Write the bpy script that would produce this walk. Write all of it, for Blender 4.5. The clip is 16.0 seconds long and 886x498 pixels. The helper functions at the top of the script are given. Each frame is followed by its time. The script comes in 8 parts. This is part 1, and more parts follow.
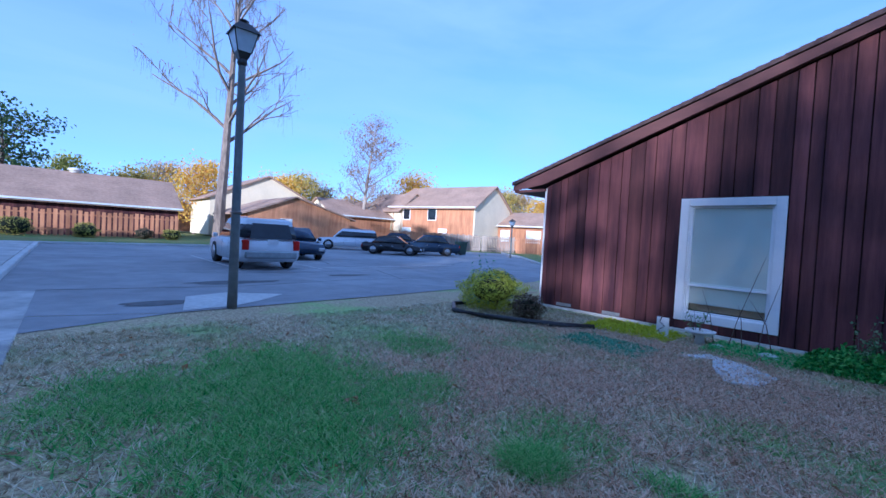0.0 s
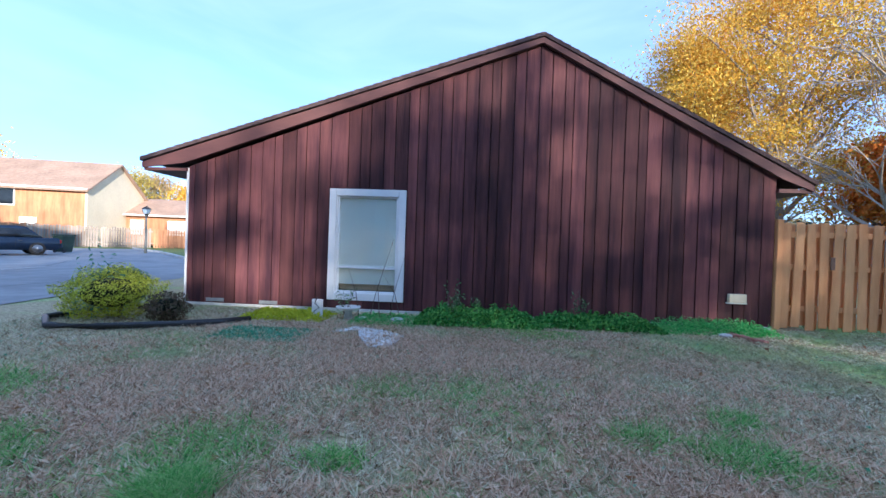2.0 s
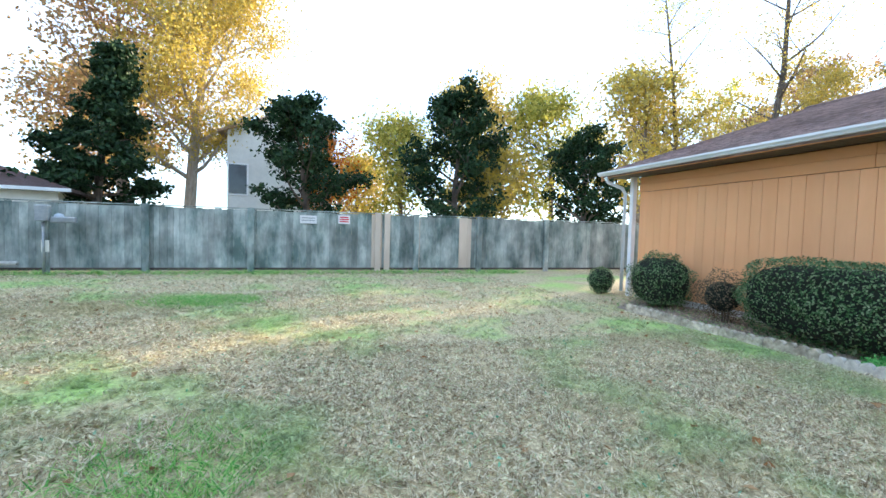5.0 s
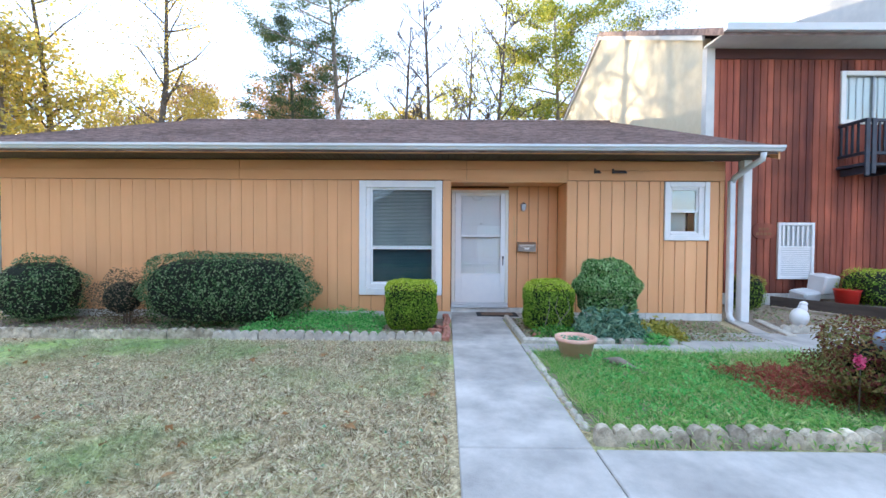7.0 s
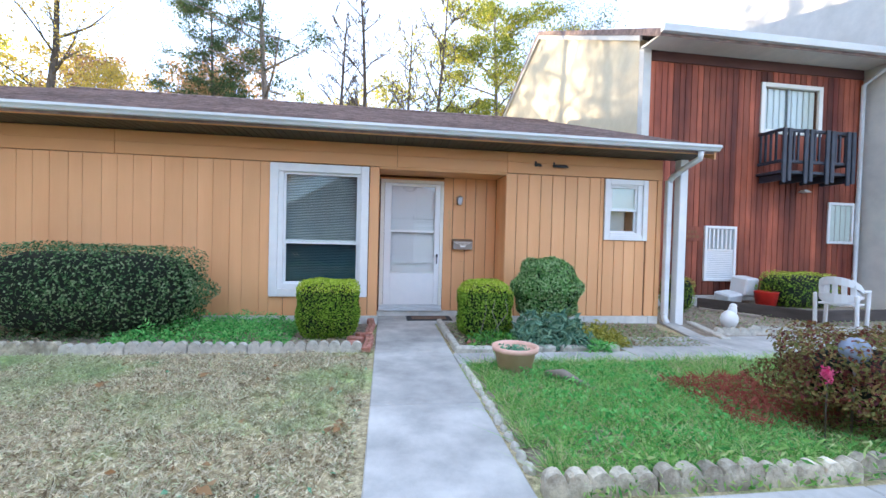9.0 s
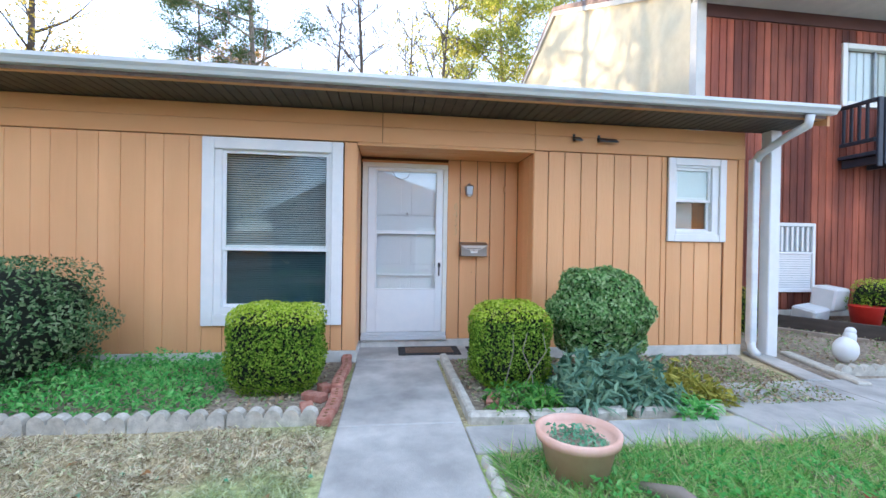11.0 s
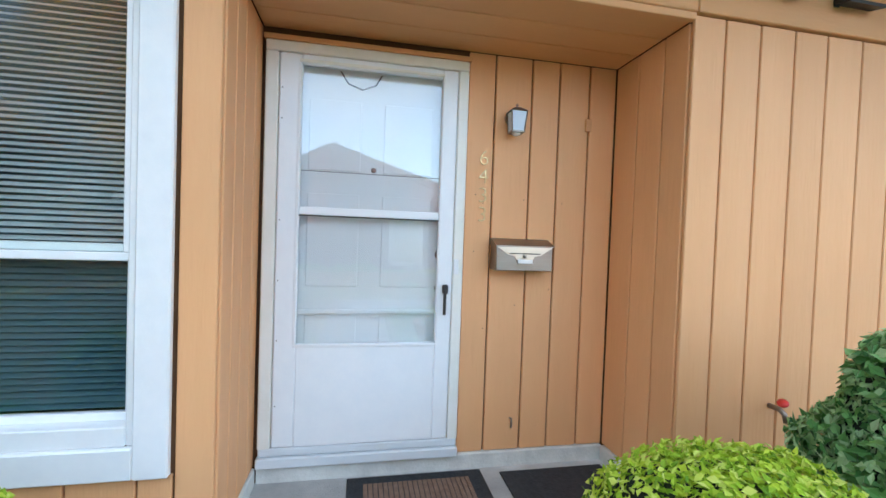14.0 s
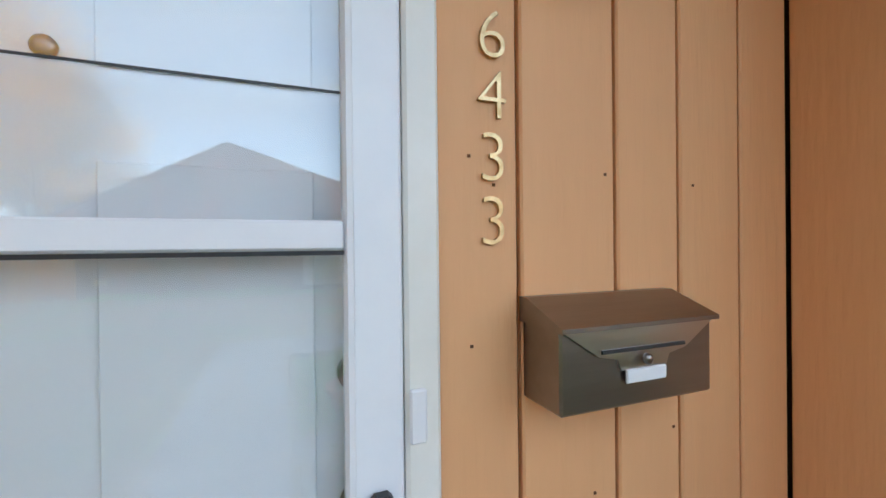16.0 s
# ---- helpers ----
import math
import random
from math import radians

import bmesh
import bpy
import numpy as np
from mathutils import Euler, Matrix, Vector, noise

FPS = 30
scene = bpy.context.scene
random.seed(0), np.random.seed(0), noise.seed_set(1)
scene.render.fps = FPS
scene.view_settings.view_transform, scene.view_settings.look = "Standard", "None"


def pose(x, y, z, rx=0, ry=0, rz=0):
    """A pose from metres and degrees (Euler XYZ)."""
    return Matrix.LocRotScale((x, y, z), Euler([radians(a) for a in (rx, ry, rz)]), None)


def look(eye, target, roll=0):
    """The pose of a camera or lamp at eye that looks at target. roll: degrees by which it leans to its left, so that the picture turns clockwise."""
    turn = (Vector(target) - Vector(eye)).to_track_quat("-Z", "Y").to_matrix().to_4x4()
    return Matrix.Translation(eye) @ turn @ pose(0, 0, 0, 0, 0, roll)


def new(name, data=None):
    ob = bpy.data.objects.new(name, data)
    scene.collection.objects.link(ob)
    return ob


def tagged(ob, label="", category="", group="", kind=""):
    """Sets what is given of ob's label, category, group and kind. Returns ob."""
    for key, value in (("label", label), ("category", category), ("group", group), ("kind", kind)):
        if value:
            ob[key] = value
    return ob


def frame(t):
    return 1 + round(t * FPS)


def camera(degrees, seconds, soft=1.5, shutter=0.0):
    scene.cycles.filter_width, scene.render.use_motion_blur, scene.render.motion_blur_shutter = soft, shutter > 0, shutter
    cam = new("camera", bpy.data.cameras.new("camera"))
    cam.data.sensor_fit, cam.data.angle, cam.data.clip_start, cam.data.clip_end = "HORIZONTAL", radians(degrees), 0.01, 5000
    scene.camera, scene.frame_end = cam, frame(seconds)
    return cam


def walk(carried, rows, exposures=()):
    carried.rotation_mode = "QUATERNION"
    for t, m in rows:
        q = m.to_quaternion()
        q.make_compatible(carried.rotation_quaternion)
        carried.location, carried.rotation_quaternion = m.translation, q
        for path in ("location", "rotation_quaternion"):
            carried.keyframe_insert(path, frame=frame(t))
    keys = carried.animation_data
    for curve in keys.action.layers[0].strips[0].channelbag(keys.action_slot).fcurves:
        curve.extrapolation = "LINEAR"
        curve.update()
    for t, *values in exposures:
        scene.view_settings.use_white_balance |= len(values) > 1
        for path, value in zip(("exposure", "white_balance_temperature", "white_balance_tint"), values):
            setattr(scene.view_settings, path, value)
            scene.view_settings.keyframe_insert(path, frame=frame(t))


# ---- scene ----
cam = camera(93.5, 16.0)
PATH = [
    (0, (-0.623, -0.333, 1.262), (0.715, 1.152, 1.208), 3.2),
    (0.5, (-0.574, -0.263, 1.211), (0.976, 1.001, 1.18), 3.1),
    (1, (-0.523, -0.263, 1.155), (1.232, 0.696, 1.143), 2.6),
    (1.5, (-0.489, -0.293, 1.16), (1.424, 0.288, 1.141), 2.0),
    (2, (-0.438, -0.301, 1.183), (1.558, -0.182, 1.164), 2.0),
    (2.5, (-0.319, -0.321, 1.245), (1.646, -0.692, 1.215), 1.9),
    (3, (-0.238, -0.335, 1.286), (1.545, -1.241, 1.253), 1.5),
    (3.5, (-0.213, -0.351, 1.301), (1.14, -1.822, 1.228), 0.6),
    (4, (-0.116, -0.537, 1.275), (0.738, -2.345, 1.217), 1.5),
    (4.5, (0.061, -0.701, 1.294), (0.27, -2.689, 1.222), 1.7),
    (5, (0.266, -0.798, 1.352), (-0.341, -2.702, 1.265), 1.6),
    (5.2, (0.313, -0.812, 1.358), (-0.627, -2.576, 1.28), 1.2),
    (7.3, (0.258, -0.83, 1.332), (-1.739, -0.748, 1.261), 0.6),
    (7.5, (0.25, -0.855, 1.365), (-1.745, -0.749, 1.274), 0.7),
    (8, (0.135, -0.834, 1.289), (-1.855, -0.64, 1.213), 0.9),
    (8.5, (-0.166, -0.744, 1.271), (-2.147, -0.474, 1.225), 1.3),
    (8.7, (-0.286, -0.709, 1.265), (-2.266, -0.43, 1.224), 1.5),
    (11, (-2.222, -0.41, 1.251), (-4.206, -0.154, 1.236), 0.9),
    (11.5, (-2.716, -0.387, 1.237), (-4.704, -0.165, 1.205), 0.6),
    (12, (-3.185, -0.312, 1.273), (-5.168, -0.051, 1.279), 1.3),
    (12.5, (-3.673, -0.27, 1.28), (-5.658, -0.027, 1.312), 1.7),
    (13, (-4.16, -0.292, 1.281), (-6.136, 0.018, 1.233), 1.4),
    (13.5, (-4.612, -0.277, 1.299), (-6.569, 0.126, 1.215), 2.0),
    (14, (-5.07, -0.25, 1.288), (-7.032, 0.133, 1.239), 2.0),
    (14.5, (-5.496, -0.168, 1.329), (-7.438, 0.311, 1.293), 1.3),
    (15, (-5.92, -0.12, 1.32), (-7.844, 0.425, 1.289), 0.2),
    (15.5, (-6.314, -0.051, 1.332), (-8.22, 0.555, 1.318), -0.7),
    (16, (-6.663, 0.063, 1.387), (-8.526, 0.791, 1.379), -0.6),
]
EXPOSURES = [(0.0, 0.62, 4250, 20), (1.5, 1.02, 4650, 19), (2.5, 1.55, 5550, 8), (3.5, 2.25, 6700, 8), (5.0, 2.25, 6300, 9), (8.0, 2.35, 6450, 15),
             (11.0, 2.5, 6500, 14), (12.0, 2.6, 6450, 12), (12.5, 2.65, 6450, 12), (13.5, 2.8, 6600, 8), (14.5, 2.55, 7000, 7), (16.0, 2.45, 7100, 10)]
walk(cam, [(t, look(eye, target, roll)) for t, eye, target, roll in PATH], EXPOSURES)

# sky and low sun behind the trees
SUN_EL, SUN_ROT = radians(13), radians(-118)
world = bpy.data.worlds.new("world")
scene.world = world
world.use_nodes = True
wn = world.node_tree
sky = wn.nodes.new("ShaderNodeTexSky")
sky.sky_type, sky.sun_disc = "NISHITA", False
sky.sun_elevation, sky.sun_rotation = SUN_EL, SUN_ROT
sky.air_density, sky.dust_density, sky.ozone_density = 0.8, 0.02, 3.0
wn.nodes["Background"].inputs[1].default_value = 0.15
# thin high cloud in drawn-out wisps; whole-sky veil added to lift overhead light
wc, wm, wz, wr0, wx = (wn.nodes.new("ShaderNode" + q) for q in ("TexCoord", "Mapping", "TexNoise", "MapRange", "Mix"))
wm.inputs["Scale"].default_value = (1.0, 1.6, 5.0)
wz.inputs["Scale"].default_value, wz.inputs["Detail"].default_value, wz.inputs["Distortion"].default_value = 1.6, 6, 0.6
wr0.inputs[1].default_value, wr0.inputs[2].default_value, wr0.inputs[3].default_value, wr0.inputs[4].default_value = 0.35, 0.72, 0.42, 0.74
wx.data_type = "RGBA"
wn.links.new(wc.outputs["Generated"], wm.inputs[0])
wn.links.new(wm.outputs[0], wz.inputs[0])
wn.links.new(wz.outputs[0], wr0.inputs[0])
wn.links.new(wr0.outputs[0], wx.inputs["Factor"])
wn.links.new(sky.outputs[0], wx.inputs["A"])
wx.inputs["B"].default_value = (2.75, 3.3, 4.0, 1)
wn.links.new(wx.outputs["Result"], wn.nodes["Background"].inputs[0])
sun = new("sun", bpy.data.lights.new("sun", "SUN"))
sun.data.energy, sun.data.angle, sun.data.color = 5.0, radians(0.6), (1.0, 0.80, 0.55)
sd = Vector((math.sin(SUN_ROT) * math.cos(SUN_EL), math.cos(SUN_ROT) * math.cos(SUN_EL), math.sin(SUN_EL)))
sun.matrix_world = look(sd * 60, (0, 0, 0))

# ---- materials ----
def surface(name, c1, c2, scale=8.0, rough=0.7, bump=0.2, fine=90.0, vary=0.0, stretch=(1, 1, 1), metal=0.0, blotch=0.15, spec=0.5, coarse=0.6):
    """Two colours mixed by a stretched noise, blotched at a larger scale, with fine relief."""
    m = bpy.data.materials.new(name)
    m.use_nodes = True
    n, k = m.node_tree.nodes, m.node_tree.links
    b = n["Principled BSDF"]
    b.inputs["Roughness"].default_value, b.inputs["Metallic"].default_value = rough, metal
    b.inputs["Specular IOR Level"].default_value = spec
    geo, mp = n.new("ShaderNodeNewGeometry"), n.new("ShaderNodeMapping")
    mp.inputs["Scale"].default_value = stretch
    k.new(geo.outputs["Position"], mp.inputs[0])
    a = n.new("ShaderNodeTexNoise")
    a.inputs["Scale"].default_value, a.inputs["Detail"].default_value, a.inputs["Roughness"].default_value = scale, 6, 0.65
    k.new(mp.outputs[0], a.inputs[0])
    ramp = n.new("ShaderNodeValToRGB")
    ramp.color_ramp.elements[0].position, ramp.color_ramp.elements[1].position = 0.35, 0.65
    ramp.color_ramp.elements[0].color, ramp.color_ramp.elements[1].color = (*c1, 1), (*c2, 1)
    k.new(a.outputs[0], ramp.inputs[0])
    big = n.new("ShaderNodeTexNoise")
    big.inputs["Scale"].default_value, big.inputs["Detail"].default_value = coarse, 3
    k.new(geo.outputs["Position"], big.inputs[0])
    rng = n.new("ShaderNodeMapRange")
    rng.inputs[1].default_value, rng.inputs[2].default_value = 0.3, 0.7
    rng.inputs[3].default_value, rng.inputs[4].default_value = 1 - blotch, 1 + blotch
    k.new(big.outputs[0], rng.inputs[0])
    hsv = n.new("ShaderNodeHueSaturation")
    k.new(ramp.outputs[0], hsv.inputs["Color"])
    value = rng.outputs[0]
    if vary:
        info, r2, mul = n.new("ShaderNodeObjectInfo"), n.new("ShaderNodeMapRange"), n.new("ShaderNodeMath")
        r2.inputs[3].default_value, r2.inputs[4].default_value = 1 - vary, 1 + vary
        k.new(info.outputs["Random"], r2.inputs[0])
        mul.operation = "MULTIPLY"
        k.new(r2.outputs[0], mul.inputs[0])
        k.new(value, mul.inputs[1])
        value = mul.outputs[0]
    k.new(value, hsv.inputs["Value"])
    k.new(hsv.outputs[0], b.inputs["Base Color"])
    if bump:
        f, bp = n.new("ShaderNodeTexNoise"), n.new("ShaderNodeBump")
        f.inputs["Scale"].default_value, f.inputs["Detail"].default_value = fine, 4
        k.new(mp.outputs[0], f.inputs[0])
        bp.inputs["Strength"].default_value, bp.inputs["Distance"].default_value = bump, 0.01
        k.new(f.outputs[0], bp.inputs["Height"])
        k.new(bp.outputs[0], b.inputs["Normal"])
    return m


def foliage(name, colours, rough=0.55, vary=0.3, patch=0.0, patch_colours=None, through_light=0.25):
    """Leaves whose colour differs from leaf to leaf, and from patch to patch."""
    m = bpy.data.materials.new(name)
    m.use_nodes = True
    n, k = m.node_tree.nodes, m.node_tree.links
    b, out = n["Principled BSDF"], n["Material Output"]
    b.inputs["Roughness"].default_value = rough
    b.inputs["Specular IOR Level"].default_value = 0.15
    geo, ramp = n.new("ShaderNodeNewGeometry"), n.new("ShaderNodeValToRGB")
    while len(ramp.color_ramp.elements) < len(colours):
        ramp.color_ramp.elements.new(0.5)
    for i, c in enumerate(colours):
        ramp.color_ramp.elements[i].position = i / max(1, len(colours) - 1)
        ramp.color_ramp.elements[i].color = (*c, 1)
    k.new(geo.outputs["Random Per Island"], ramp.inputs[0])
    colour = ramp.outputs[0]
    if patch:
        colour = mottled(n, k, geo, patched(n, k, geo, patched(n, k, geo, colour, 0.31, (0.46, 0.42, 0.25)), patch, patch_colours))
    k.new(colour, b.inputs["Base Color"])
    tr, mix = n.new("ShaderNodeBsdfTranslucent"), n.new("ShaderNodeMixShader")
    k.new(colour, tr.inputs[0])
    mix.inputs[0].default_value = through_light
    k.new(b.outputs[0], mix.inputs[1])
    k.new(tr.outputs[0], mix.inputs[2])
    k.new(mix.outputs[0], out.inputs["Surface"])
    return m


def mottled(n, k, geo, colour, scale=20.0, lo=0.72, hi=1.32):
    """Darkens and lightens in tufts a hand wide."""
    a, r, h = n.new("ShaderNodeTexNoise"), n.new("ShaderNodeMapRange"), n.new("ShaderNodeHueSaturation")
    a.inputs["Scale"].default_value, a.inputs["Detail"].default_value, a.inputs["Roughness"].default_value = scale, 4, 0.7
    k.new(geo.outputs["Position"], a.inputs[0])
    r.inputs[1].default_value, r.inputs[2].default_value, r.inputs[3].default_value, r.inputs[4].default_value = 0.36, 0.64, lo, hi
    k.new(a.outputs[0], r.inputs[0])
    k.new(colour, h.inputs["Color"])
    k.new(r.outputs[0], h.inputs["Value"])
    return h.outputs[0]


def patched(n, k, geo, colour, scale, colours):
    """Mixes colour with a second one in ragged patches of the ground."""
    a = n.new("ShaderNodeTexNoise")
    a.inputs["Scale"].default_value, a.inputs["Detail"].default_value, a.inputs["Roughness"].default_value = scale, 5, 0.6
    k.new(geo.outputs["Position"], a.inputs[0])
    r = n.new("ShaderNodeValToRGB")
    r.color_ramp.elements[0].position, r.color_ramp.elements[1].position = 0.49, 0.66
    r.color_ramp.elements[0].color, r.color_ramp.elements[1].color = (0, 0, 0, 1), (1, 1, 1, 1)
    k.new(a.outputs[0], r.inputs[0])
    mx = n.new("ShaderNodeMix")
    mx.data_type = "RGBA"
    k.new(r.outputs[0], mx.inputs["Factor"])
    k.new(colour, mx.inputs["A"])
    mx.inputs["B"].default_value = (*colours, 1)
    return mx.outputs["Result"]


def lawn_material(name, straw, straw2, green):
    m = bpy.data.materials.new(name)
    m.use_nodes = True
    n, k = m.node_tree.nodes, m.node_tree.links
    b, geo = n["Principled BSDF"], n.new("ShaderNodeNewGeometry")
    b.inputs["Roughness"].default_value = 0.95
    b.inputs["Specular IOR Level"].default_value = 0.1
    a, r = n.new("ShaderNodeTexNoise"), n.new("ShaderNodeValToRGB")
    a.inputs["Scale"].default_value, a.inputs["Detail"].default_value, a.inputs["Roughness"].default_value = 24, 8, 0.85
    k.new(geo.outputs["Position"], a.inputs[0])
    r.color_ramp.elements[0].position, r.color_ramp.elements[1].position = 0.38, 0.62
    r.color_ramp.elements[0].color, r.color_ramp.elements[1].color = (*straw, 1), (*straw2, 1)
    k.new(a.outputs[0], r.inputs[0])
    k.new(mottled(n, k, geo, patched(n, k, geo, patched(n, k, geo, r.outputs[0], 0.31, tuple(0.78 * u for u in straw2)), 0.55, green)), b.inputs["Base Color"])
    bp = n.new("ShaderNodeBump")
    bp.inputs["Strength"].default_value, bp.inputs["Distance"].default_value = 0.6, 0.03
    f = n.new("ShaderNodeTexNoise")
    f.inputs["Scale"].default_value, f.inputs["Detail"].default_value = 35, 6
    k.new(geo.outputs["Position"], f.inputs[0])
    k.new(f.outputs[0], bp.inputs["Height"])
    k.new(bp.outputs[0], b.inputs["Normal"])
    return m


def glass(name, tint=(0.9, 0.95, 0.95), least=0.0, rough=0.0):
    m = bpy.data.materials.new(name)
    m.use_nodes = True
    n, k = m.node_tree.nodes, m.node_tree.links
    n.remove(n["Principled BSDF"])
    t, g, mix, fr = (n.new("ShaderNode" + x) for x in ("BsdfTransparent", "BsdfGlossy", "MixShader", "LayerWeight"))
    t.inputs[0].default_value = (*tint, 1)
    g.inputs["Roughness"].default_value = rough
    power, add = n.new("ShaderNodeMath"), n.new("ShaderNodeMapRange")
    power.operation = "POWER"
    power.inputs[1].default_value = 4.0
    k.new(fr.outputs["Facing"], power.inputs[0])
    add.inputs[3].default_value, add.inputs[4].default_value = 0.03 + least, 1.0
    k.new(power.outputs[0], add.inputs[0])
    k.new(add.outputs[0], mix.inputs[0])
    k.new(t.outputs[0], mix.inputs[1])
    k.new(g.outputs[0], mix.inputs[2])
    k.new(mix.outputs[0], n["Material Output"].inputs["Surface"])
    return m


